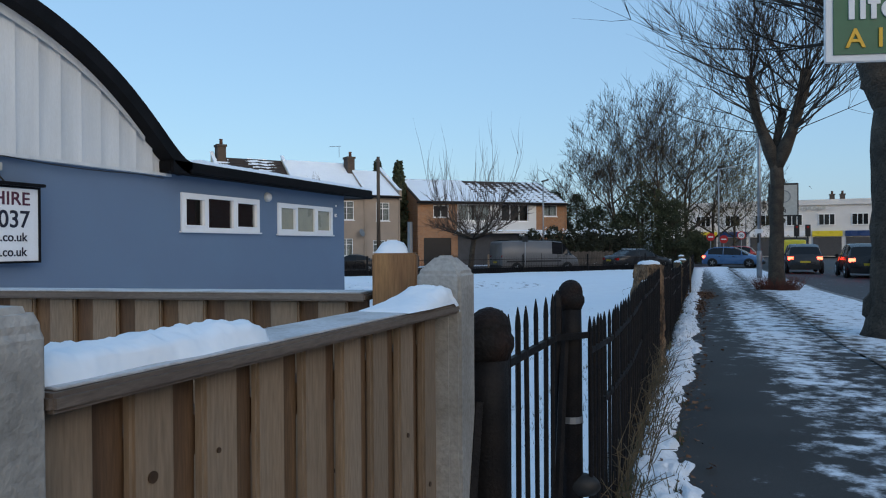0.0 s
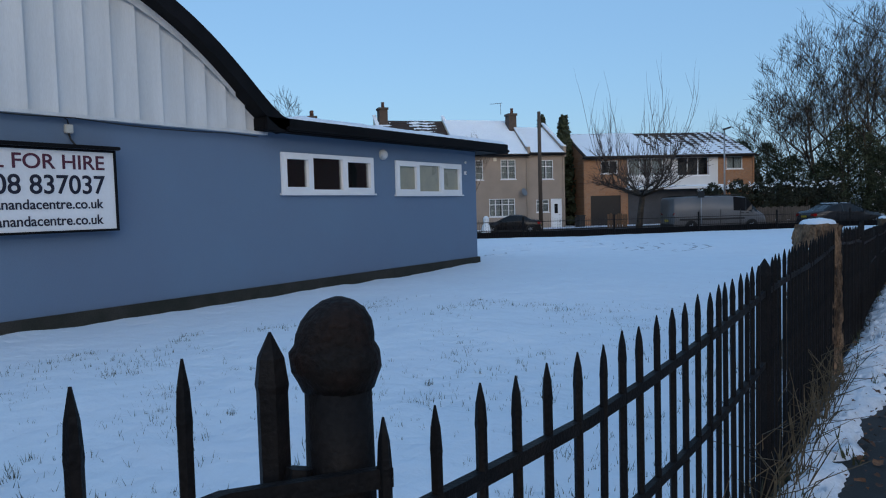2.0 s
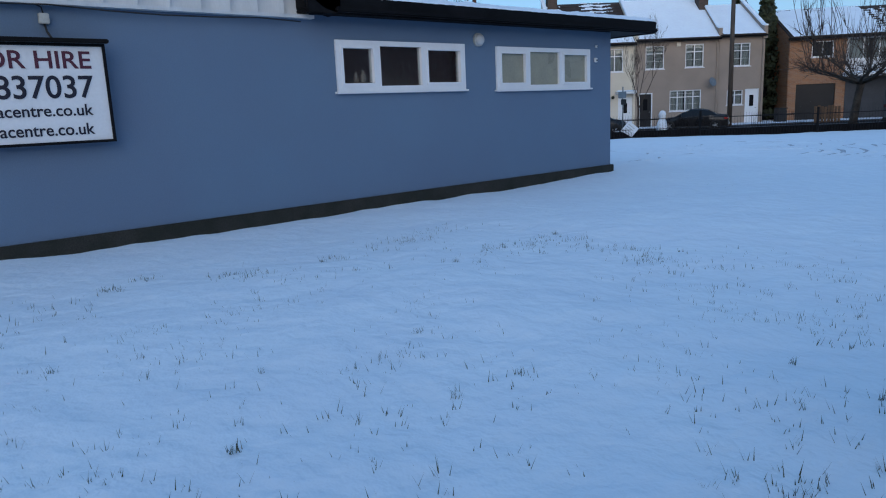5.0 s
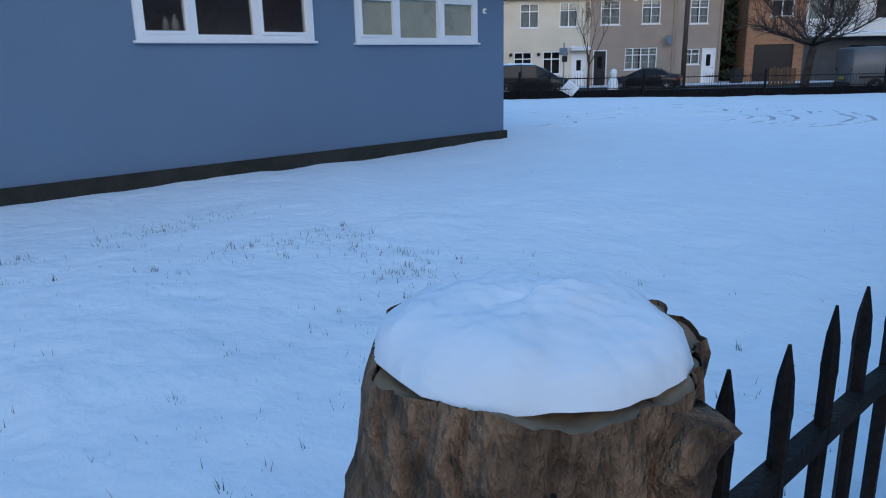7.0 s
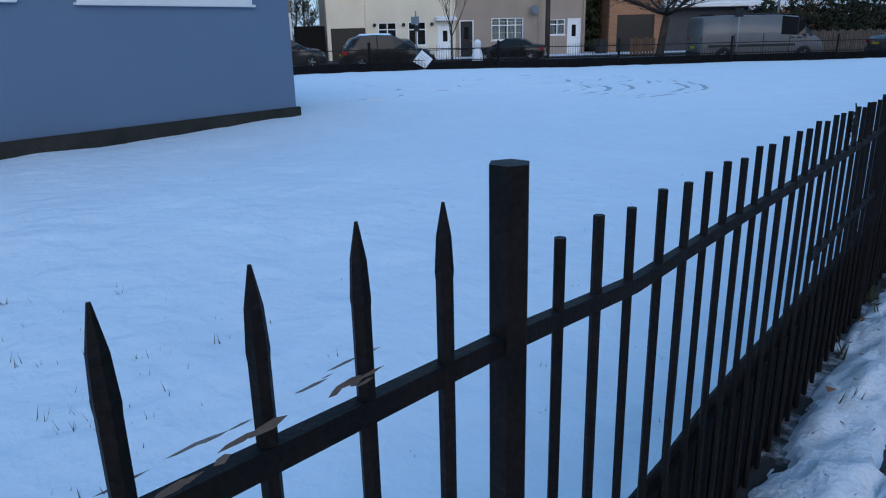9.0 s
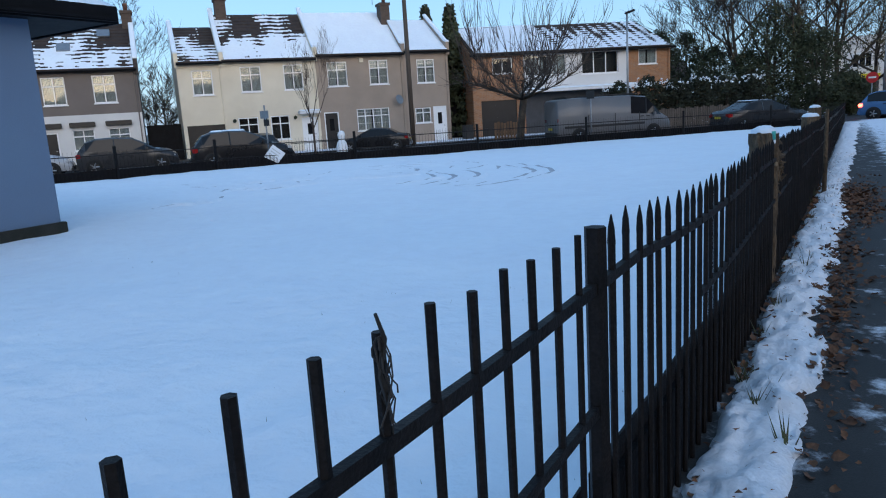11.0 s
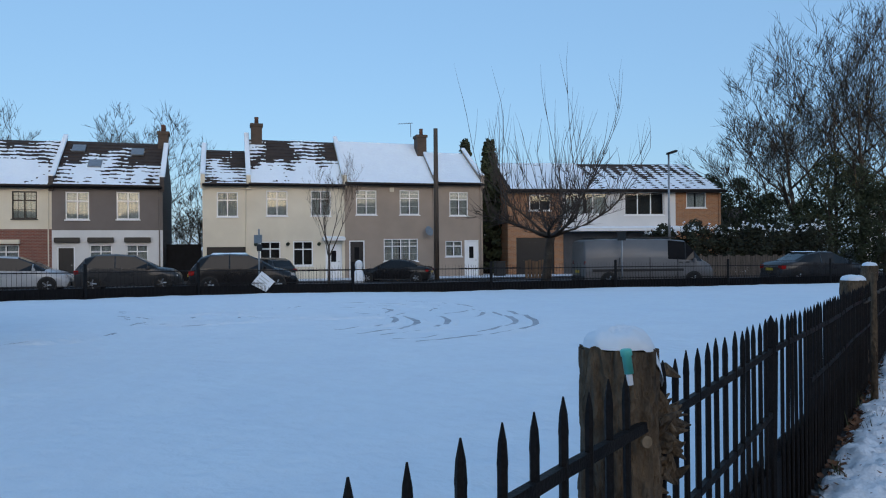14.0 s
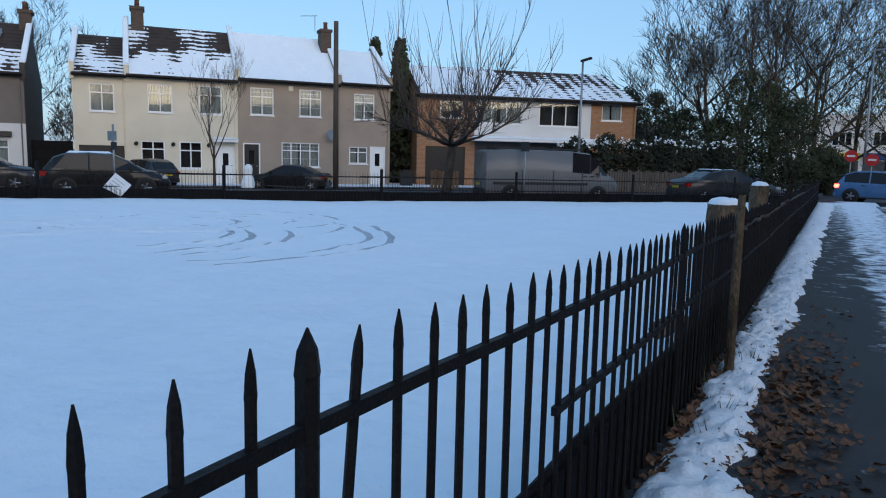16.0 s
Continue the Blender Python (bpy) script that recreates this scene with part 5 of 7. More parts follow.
# ---- vehicles ----
CARS = {
    # stations: x from the tail, belt height, top height, half-width factor
    "hatch": (4.1, 0.87, [(0.0, 0.75, 0.76, 0.82), (0.12, 0.92, 0.98, 0.92), (0.42, 0.95, 1.34, 0.97), (0.8, 0.95, 1.47, 1), (1.5, 0.93, 1.5, 1), (2.2, 0.91, 1.46, 1), (2.75, 0.9, 1.22, 1), (3.2, 0.88, 0.95, 0.98), (3.75, 0.76, 0.82, 0.93), (4.02, 0.6, 0.64, 0.84), (4.1, 0.45, 0.5, 0.76)], (2, 7)),
    "suv": (4.5, 0.92, [(0.0, 0.85, 0.87, 0.84), (0.1, 1.02, 1.08, 0.93), (0.45, 1.06, 1.5, 0.97), (0.9, 1.06, 1.64, 1), (1.7, 1.04, 1.66, 1), (2.5, 1.02, 1.6, 1), (3.05, 1.0, 1.3, 1), (3.5, 0.98, 1.05, 0.98), (4.1, 0.9, 0.96, 0.95), (4.42, 0.72, 0.76, 0.87), (4.5, 0.55, 0.6, 0.8)], (2, 7)),
    "saloon": (4.6, 0.9, [(0.0, 0.72, 0.74, 0.82), (0.1, 0.92, 0.96, 0.92), (0.7, 0.98, 1.05, 0.97), (1.25, 0.96, 1.34, 1), (1.8, 0.94, 1.43, 1), (2.4, 0.92, 1.42, 1), (3.0, 0.9, 1.17, 1), (3.45, 0.88, 0.94, 0.98), (4.15, 0.76, 0.82, 0.93), (4.5, 0.6, 0.64, 0.85), (4.6, 0.45, 0.5, 0.76)], (2, 7)),
    "van": (5.6, 0.98, [(0.0, 1.2, 1.9, 0.95), (0.06, 1.2, 1.98, 0.97), (1.2, 1.2, 2.02, 1), (2.4, 1.2, 2.02, 1), (3.55, 1.18, 2.01, 1), (4.3, 1.14, 1.94, 1), (4.72, 1.1, 1.56, 0.99), (5.05, 1.06, 1.18, 0.97), (5.4, 0.93, 0.99, 0.93), (5.54, 0.72, 0.76, 0.88), (5.6, 0.5, 0.55, 0.82)], (4, 7)),
}


def vehicle(name, kind, m, material, label, group="", braking=False, snow=0.0, scale=1.0):
    """A car or van: lofted body with glazing, wheels, lamps, bumpers, plate and mirrors. Local x points ahead."""
    length, hw, st, (g0, g1) = CARS[kind]
    e = thing(name, m @ Matrix.Diagonal((scale, scale, scale, 1)), label, "van" if kind == "van" else "car", group)
    sill = 0.24
    wr = 0.31 if kind != "suv" else 0.35
    axles = (0.75 if kind != "van" else 1.0, length - (0.82 if kind != "van" else 0.95))
    body, side, scr, rear = B(), {1: B(), -1: B()}, B(), B()
    rings = []
    for x, belt, top, k in st:
        w = hw * k
        tw = w * (0.80 if top - belt > 0.25 else 0.9) if kind != "van" else w * (0.93 if top - belt > 0.5 else 0.88)
        mid = (sill + belt) / 2
        rings.append([(x, w * 0.9, sill), (x, w, mid), (x, w * 0.97, belt), (x, tw, max(belt + 0.005, top - 0.05)), (x, tw * 0.86, top), (x, 0, top + 0.02)])
    def add(bm, quad):
        bm.faces.new([bm.verts.new(c) for c in quad])
    for i in range(len(rings) - 1):
        a, b = rings[i], rings[i + 1]
        for sgn in (1, -1):
            f = lambda c: (c[0], c[1] * sgn, c[2])
            for j in range(5):
                quad = [f(a[j]), f(b[j]), f(b[j + 1]), f(a[j + 1])]
                if sgn > 0:
                    quad.reverse()
                steep = abs(b[5][2] - a[5][2]) > 0.2 and (b[5][0] - a[5][0]) < 0.9
                if j == 2 and g0 <= i < g1:
                    add(side[sgn], quad)
                elif j in (3, 4) and steep and (i == g1 - 1 or i == g1 - 2 or (i == 1 and kind != "van") or (i == g0 and kind == "saloon")):
                    add(scr if i > 3 else rear, quad)
                else:
                    add(body, quad)
    for r, rev in ((rings[0], False), (rings[-1], True)):
        loop = [(c[0], c[1], c[2]) for c in r] + [(c[0], -c[1], c[2]) for c in reversed(r[:-1])]
        vs = [body.verts.new(c) for c in (loop if not rev else list(reversed(loop)))]
        body.faces.new(vs)
    bmesh.ops.remove_doubles(body, verts=body.verts, dist=0.001)
    bmesh.ops.recalc_face_normals(body, faces=body.faces)
    part("body", body, material, e, smooth=True)
    for bm in (side[1], side[-1], scr, rear):
        bmesh.ops.remove_doubles(bm, verts=bm.verts, dist=0.001)
        bm.normal_update()
        for f in bm.faces:
            if f.normal.dot(f.calc_center_median() - Vector((length / 2, 0, 0.5))) < 0:
                f.normal_flip()
    for sgn in (1, -1):
        part("side_window", side[sgn], TINT, e)
    part("windscreen", scr, TINT, e)
    if rear.faces:
        part("rear_window", rear, TINT, e)
    else:
        rear.free()
    boxpart("cabin", (st[g0][0] + 0.15, st[g1][0] - 0.1, -hw * 0.72, hw * 0.72, sill + 0.05, st[3][1] - 0.1), TRIM, e)
    for i in range(g0 + 1, g1):
        a = rings[i]
        for sgn in (1, -1):
            if i % 2 == 0 or kind == "van":
                pl = B()
                tube(pl, (a[2][0], a[2][1] * sgn, a[2][2]), (a[3][0], a[3][1] * sgn, a[3][2]), 0.028, 0.024, 5)
                part("pillar", pl, material if kind != "van" else TRIM, e)
    if kind == "van":
        for x in (0.5, 1.6, 2.7, 3.7):
            boxpart("roof_bar", (x, x + 0.05, -hw * 0.85, hw * 0.85, 2.03, 2.11), TRIM, e)
        for sgn in (1, -1):
            boxpart("roof_rail", (0.4, 3.9, sgn * hw * 0.84 - 0.02, sgn * hw * 0.84 + 0.02, 2.06, 2.1), TRIM, e)
            boxpart("side_moulding", (0.3, 4.2, sgn * hw - 0.01 if sgn > 0 else -hw - 0.015, hw + 0.015 if sgn > 0 else -hw + 0.01, 0.68, 0.78), TRIM, e)
            for x in (1.45, 2.75, 3.95):
                boxpart("door_seam", (x, x + 0.02, sgn * hw - 0.02 if sgn > 0 else -hw - 0.006, hw + 0.006 if sgn > 0 else -hw + 0.02, 0.3, 1.25), TRIM, e)
    for ax in axles:
        for sgn in (1, -1):
            arch_ = B()
            disc(arch_, (ax, sgn * (hw * 0.985), wr), (0, 1, 0), wr + 0.055, 20, 0.04)
            part("wheel_arch", arch_, TRIM, e)
            w = thing("wheel")
            w.parent = e
            tb = B()
            prof = [(wr * 0.62, -0.1), (wr * 0.95, -0.1), (wr, -0.06), (wr, 0.06), (wr * 0.95, 0.1), (wr * 0.62, 0.1)]
            rr = [[tb.verts.new((ax + q * math.cos(t), sgn * (hw * 0.95) + d * 1.0, wr + q * math.sin(t))) for q, d in prof] for t in (2 * math.pi * i / 20 for i in range(20))]
            for i in range(20):
                for j in range(5):
                    tb.faces.new((rr[i][j], rr[i][j + 1], rr[(i + 1) % 20][j + 1], rr[(i + 1) % 20][j]))
            part("tyre", tb, TYRE, w, smooth=True)
            rm = B()
            yo = sgn * (hw * 0.95 + 0.085)
            disc(rm, (ax, yo - sgn * 0.05, wr), (0, 1, 0), wr * 0.63, 16, 0.02)
            for i in range(5):
                t = 2 * math.pi * i / 5
                tube(rm, (ax, yo, wr), (ax + wr * 0.6 * math.cos(t), yo, wr + wr * 0.6 * math.sin(t)), 0.035, 0.03, 5)
            part("rim", rm, RIM, w)
    bz = st[1][1]
    for sgn in (1, -1):
        lb = B()
        box(lb, 0.0, 0.22, sgn * hw * 0.62 if sgn > 0 else -hw * 0.94, hw * 0.94 if sgn > 0 else -hw * 0.62, bz - 0.24, bz - 0.06, 0.02)
        part("tail_lamp", lb, TAILON if braking else TAIL, e, "lit red tail lamp" if braking else "red tail lamp")
        lb = B()
        box(lb, length - 0.36, length - 0.1, sgn * hw * 0.55 if sgn > 0 else -hw * 0.88, hw * 0.88 if sgn > 0 else -hw * 0.55, 0.6, 0.73, 0.03)
        part("headlight", lb, HEADL, e)
        lb = B()
        mx = st[g1][0] - 0.45
        box(lb, mx, mx + 0.12, sgn * hw * 0.98 if sgn > 0 else -hw * 1.16, hw * 1.16 if sgn > 0 else -hw * 0.98, st[g1][1] + 0.0, st[g1][1] + 0.15, 0.03)
        part("mirror", lb, material, e)
        for dx in (st[g0][0] + 0.75, st[g1][0] - 1.05):
            hb_ = box(B(), dx, dx + 0.16, sgn * hw * 0.99 if sgn > 0 else -hw * 1.02, hw * 1.02 if sgn > 0 else -hw * 0.99, st[g0][1] - 0.16, st[g0][1] - 0.12)
            part("door_handle", hb_, TRIM, e)
    boxpart("bumper", (-0.05, 0.1, -hw * 0.86, hw * 0.86, 0.26, 0.5), TRIM if kind in ("suv", "van") else material, e, 0.03)
    boxpart("bumper", (length - 0.12, length + 0.03, -hw * 0.8, hw * 0.8, 0.24, 0.46), TRIM, e, 0.03)
    boxpart("sill_trim", (axles[0] + 0.4, axles[1] - 0.4, -hw * 0.93, hw * 0.93, 0.2, 0.27), TRIM, e)
    boxpart("number_plate", (-0.06, -0.045, -0.26, 0.26, 0.62, 0.73), PLATEY, e, label="yellow rear number plate")
    if snow:
        xs = [q for q in st if q[2] > st[4][2] - 0.12]
        part("roof_snow", snow_cap(xs[0][0], xs[-1][0], -hw * 0.66, hw * 0.66, st[4][2] - 0.02, snow, 41, 0.1, 0.02), SNOW, e, "snow on the car roof", smooth=True)
    return e


P_BLK, P_GREY, P_SILV, P_BLUE, P_DB = paint("black_paint", (0.012, 0.012, 0.014)), paint("grey_van_paint", (0.13, 0.13, 0.135), 0.4), paint("silver_paint", (0.42, 0.44, 0.47)), paint("blue_paint", (0.075, 0.18, 0.36)), paint("dark_blue_paint", (0.02, 0.05, 0.15))
P_DG, P_RED = paint("dark_grey_paint", (0.03, 0.032, 0.036)), paint("red_paint", (0.4, 0.02, 0.02))


def in_row(base, s, off, zr, turn):
    """A pose on the street: s along the row, off metres in front of the house fronts."""
    return base @ pose(s, -off, zr, 0, 0, turn)


GR = "cars parked on the side street"
vehicle("van", "van", in_row(H2M, -0.8, 15.2, -0.25, 0), P_GREY, "grey panel van with roof bars parked behind the railings", GR, scale=0.96)
vehicle("car", "hatch", in_row(TRM, -3.6, 10.6, -0.31, 0), P_BLK, "black family hatchback with snow on its roof parked by the kerb", GR, snow=0.07, scale=1.02)
vehicle("car", "suv", in_row(TRM, -8.25, 7.2, -0.31, 0), P_DG, "dark grey off-roader parked before the terrace", GR, scale=0.93)
vehicle("car", "hatch", in_row(TRM, -12.5, 7.2, -0.31, 0), P_SILV, "silver hatchback parked before the terrace", GR, scale=1.0)
vehicle("car", "saloon", in_row(TRM, 7.6, 6.6, -0.31, 152), P_BLK, "black saloon parked in front of the beige house", GR, scale=0.82)
vehicle("car", "hatch", in_row(TRM, 0.7, 4.2, -0.3, 125), P_DG, "dark hatchback parked on a front garden", GR, scale=0.85)
vehicle("car", "saloon", in_row(H2M, 8.2, 14.0, -0.31, 0), P_DG, "dark grey saloon with snow parked near the corner", GR, snow=0.03)
vehicle("car", "hatch", pose(0.1, 58.4, -0.40, 0, 0, -14), P_BLUE, "blue hatchback waiting across the junction with brake lamps lit", "cars in the road", braking=True)
vehicle("car", "suv", pose(5.25, 45.0, -0.36, 0, 0, 88), P_DG, "black off-roader queueing with brake lamps lit", "cars in the road", braking=True)
vehicle("car", "suv", pose(7.3, 39.5, -0.34, 0, 0, 88), P_BLK, "dark off-roader queueing with brake lamps lit", "cars in the road", braking=True)
vehicle("car", "hatch", pose(8.3, 36.5, -0.32, 0, 0, 90), P_DB, "dark blue hatchback queueing in the road", "cars in the road", braking=True)
vehicle("van", "van", pose(6.05, 58.0, -0.42, 0, 0, 84), YELV, "yellow liveried van queueing at the lights", "cars in the road", braking=True)
vehicle("car", "hatch", pose(4.5, 70, -0.4, 0, 0, 170), P_RED, "red car passing the junction", "cars in the road")

# ---- trees ----
class Rng(random.Random):
    pass


def grow(limbs, twigs, p, d, r, length, depth, rng, spread=0.6, up=0.15, twig_r=0.012, kids=(2, 4), shrink=0.68):
    """Adds a bent, tapered limb and its forks; thin ones go into the twig mesh."""
    r = max(r, twig_r * 0.38)
    n = 4 if r > twig_r * 2 else 3
    pts = [(p.copy(), r)]
    q, dd = p.copy(), d.copy()
    for i in range(n):
        dd = (dd + Vector((rng.uniform(-1, 1), rng.uniform(-1, 1), rng.uniform(-0.5, 1) * 0.8)) * 0.16 + Vector((0, 0, up * 0.25))).normalized()
        q = q + dd * (length / n)
        pts.append((q.copy(), r * (1 - 0.45 * (i + 1) / n) if depth else r * (1 - 0.8 * (i + 1) / n)))
    thin = r < twig_r * 1.6
    chain(twigs if thin else limbs, pts, 3 if thin else (6 if r < 0.06 else 9))
    if depth <= 0:
        return
    for _ in range(rng.randint(*kids)):
        k = rng.randint(2, n)
        base, br = pts[k]
        side = Vector((rng.uniform(-1, 1), rng.uniform(-1, 1), rng.uniform(-0.3, 0.8))).normalized()
        nd = (dd + side * spread + Vector((0, 0, up))).normalized()
        grow(limbs, twigs, base, nd, br * rng.uniform(0.52, 0.75), length * shrink * rng.uniform(0.75, 1.2), depth - 1, rng, spread, up, twig_r, kids, shrink)


def leaf_clump(bm, c, r, n, rng, size):
    for _ in range(n):
        v = Vector((rng.gauss(0, 1), rng.gauss(0, 1), rng.gauss(0, 1))).normalized() * r * rng.random() ** 0.4
        a = Vector((rng.uniform(-1, 1), rng.uniform(-1, 1), rng.uniform(-1, 1))).normalized() * size
        b = a.orthogonal().normalized() * size * 0.6
        o = c + v
        bm.faces.new([bm.verts.new(o + q) for q in (a, b, -a, -b)])


def pollard(x, y, h, r, seed, label, forks, twig_len=3.2, knobs=True):
    """A street tree cut back to knuckles, with a fan of thin shoots."""
    rng = Rng(seed)
    zg = ground_z(y)
    t = thing("street_tree", Matrix.Translation((x, y, zg)), label, "tree", "street trees")
    tr, tw = B(), B()
    pts = []
    for i in range(13):
        u = i / 12
        pts.append((Vector((0.06 * noise.noise((u * 3, seed, 0)), 0.06 * noise.noise((u * 3, seed, 4)), h * u - 0.1)), r * (1.35 - 0.35 * min(1, u * 5)) * (1 - 0.15 * u) * (1 + 0.1 * noise.noise((u * 9, seed, 2)))))
    chain(tr, pts, 14)
    for _ in range(10):
        u = rng.uniform(0.1, 0.95)
        a = rng.uniform(0, 6.28)
        bmesh.ops.create_icosphere(tr, subdivisions=1, radius=r * rng.uniform(0.2, 0.42), matrix=Matrix.Translation((r * 0.85 * math.cos(a), r * 0.85 * math.sin(a), h * u)) @ Matrix.Diagonal((1, 1, 1.5, 1)))
    for v in tr.verts:
        v.co += v.normal * 0 + Vector((noise.noise(v.co * 5), noise.noise(v.co * 5 + Vector((3, 0, 0))), 0)) * r * 0.12
    part("trunk", tr, TREEB, t, "dark rough knobbly trunk", smooth=True)
    lm = B()
    for (dx, dy, dz), ln, rr in forks:
        p = Vector((0, 0, h - 0.25))
        d = Vector((dx, dy, dz)).normalized()
        pts = [(p, rr)]
        dd = d.copy()
        for i in range(5):
            dd = (dd + Vector((rng.uniform(-1, 1), rng.uniform(-1, 1), rng.uniform(-0.2, 1))) * 0.13 + Vector((0, 0, 0.12))).normalized()
            p = p + dd * ln / 5
            pts.append((p.copy(), rr * (1 - 0.09 * i) * (1.0 + (0.35 if i == 4 else 0) + 0.12 * rng.uniform(-1, 1))))
        chain(lm, pts, 9)
        for k in range(2, 6):
            base, br = pts[k]
            if knobs:
                bmesh.ops.create_icosphere(lm, subdivisions=1, radius=br * 1.2, matrix=Matrix.Translation(base))
            for _ in range(9 if k > 3 else 5):
                nd = (dd * 0.55 + Vector((rng.uniform(-1, 1), rng.uniform(-1, 1), rng.uniform(-0.45, 0.8)))).normalized()
                grow(lm, tw, base, nd, br * rng.uniform(0.1, 0.22), twig_len * rng.uniform(0.6, 1.1), 2, rng, 0.8, 0.1, 0.016, (5, 7), 0.62)
    part("limb", lm, TREEB, t, smooth=True)
    part("crown", tw, TWIG, t, "fan of thin bare shoots")
    return t


def bare_tree(name, x, y, label, seed, trunk_h, r, length, depth, lean=(0, 0), spread=0.65, up=0.15, kids=(3, 4), stems=1, leaves=None, m=TWIG, zg=None, twig_r=0.015, shrink=0.68):
    rng = Rng(seed)
    t = thing(name, Matrix.Translation((x, y, ground_z(y) if zg is None else zg)), label, "tree")
    lm, tw = B(), B()
    for s in range(stems):
        d = Vector((lean[0] + rng.uniform(-0.25, 0.25) * (stems > 1), lean[1] + rng.uniform(-0.25, 0.25) * (stems > 1), 1)).normalized()
        base = Vector((rng.uniform(-1, 1) * r * 2 * (stems > 1), rng.uniform(-1, 1) * r * 2 * (stems > 1), -0.1))
        top = base + d * trunk_h
        chain(lm, [(base, r * 1.25), (base + d * trunk_h * 0.15, r), (base + d * trunk_h * 0.55 + Vector((0.1 * r, 0, 0)), r * 0.9), (top, r * 0.8)], 10)
        for k in range(5):
            a = 2 * math.pi * (k + rng.random()) / 5
            nd = Vector((math.cos(a) * spread, math.sin(a) * spread, 0.75 + up)).normalized()
            grow(lm, tw, top - d * rng.uniform(0, 0.35) * trunk_h, nd, r * rng.uniform(0.4, 0.6), length * rng.uniform(0.8, 1.15), depth, rng, spread, up, twig_r, kids, shrink)
    part("trunk", lm, TREEB if m is TWIG else m, t, smooth=True)
    part("crown", tw, m, t, "mesh of bare twigs")
    if leaves:
        bm = B()
        for cx, cy, cz, cr, n, sz in leaves:
            for _ in range(n // 14):
                c = Vector((cx, cy, cz)) + Vector((rng.gauss(0, 0.5), rng.gauss(0, 0.5), rng.gauss(0, 0.5))) * cr
                leaf_clump(bm, c, cr * 0.22, 14, rng, sz)
        part("foliage", bm, LEAFO, t, "sparse withered leaves")
    return t


pollard(2.38, 12.75, 3.3, 0.40, 5, "thick knobbly street tree on the snowy verge", [((-0.55, 0.1, 0.8), 1.7, 0.2), ((0.3, 0.5, 1), 2.2, 0.22), ((0.5, -0.3, 1), 2.2, 0.2)], 2.6)
pollard(2.06, 26.3, 4.2, 0.235, 9, "pollarded street tree with reddish shoots at its foot", [((-0.32, 0.05, 1), 3.0, 0.2), ((0.34, -0.1, 1), 3.0, 0.2), ((0.05, 0.35, 1), 1.8, 0.17)], 3.0)


def shoot_tree(x, y, label, seed):
    """A spreading cherry with long straight upright shoots."""
    rng = Rng(seed)
    t = thing("cherry_tree", Matrix.Translation((x, y, -0.35)), label, "tree")
    lm, tw = B(), B()
    chain(lm, [(Vector((0, 0, 0)), 0.24), (Vector((0.05, 0, 0.5)), 0.19), (Vector((0.15, 0.05, 1.5)), 0.17), (Vector((0.25, 0.1, 2.2)), 0.17)], 10)
    for k in range(9):
        a = 2 * math.pi * (k + 0.3 * rng.random()) / 9
        d = Vector((math.cos(a), math.sin(a), 0.15 + 0.5 * rng.random())).normalized()
        p, pts = Vector((0.22, 0.08, 2.1)), []
        dd, r = d, 0.085
        for i in range(7):
            pts.append((p.copy(), r))
            dd = (dd + Vector((rng.uniform(-1, 1), rng.uniform(-1, 1), rng.uniform(-0.5, 0.9))) * 0.22).normalized()
            p = p + dd * 0.56
            r *= 0.82
        chain(lm, pts, 6)
        for i in range(2, 7):
            for _ in range(2):
                q = pts[i][0]
                up = Vector((rng.uniform(-0.4, 0.4) + d.x * 0.4, rng.uniform(-0.4, 0.4) + d.y * 0.4, 1)).normalized()
                grow(lm, tw, q, up, 0.017, rng.uniform(2.0, 4.4) * (1 if rng.random() < 0.55 else 0.45), 1, rng, 0.35, 0.3, 0.03, (2, 4), 0.5)
            for _ in range(6):
                q = pts[i][0]
                grow(lm, tw, q, (dd + Vector((rng.uniform(-1, 1), rng.uniform(-1, 1), rng.uniform(-0.6, 0.6)))).normalized(), 0.016, rng.uniform(0.6, 1.3), 1, rng, 0.7, 0.0, 0.03, (3, 4), 0.6)
    part("trunk", lm, TREEB, t, smooth=True)
    part("crown", tw, TWIGL, t, "long upright bare shoots")


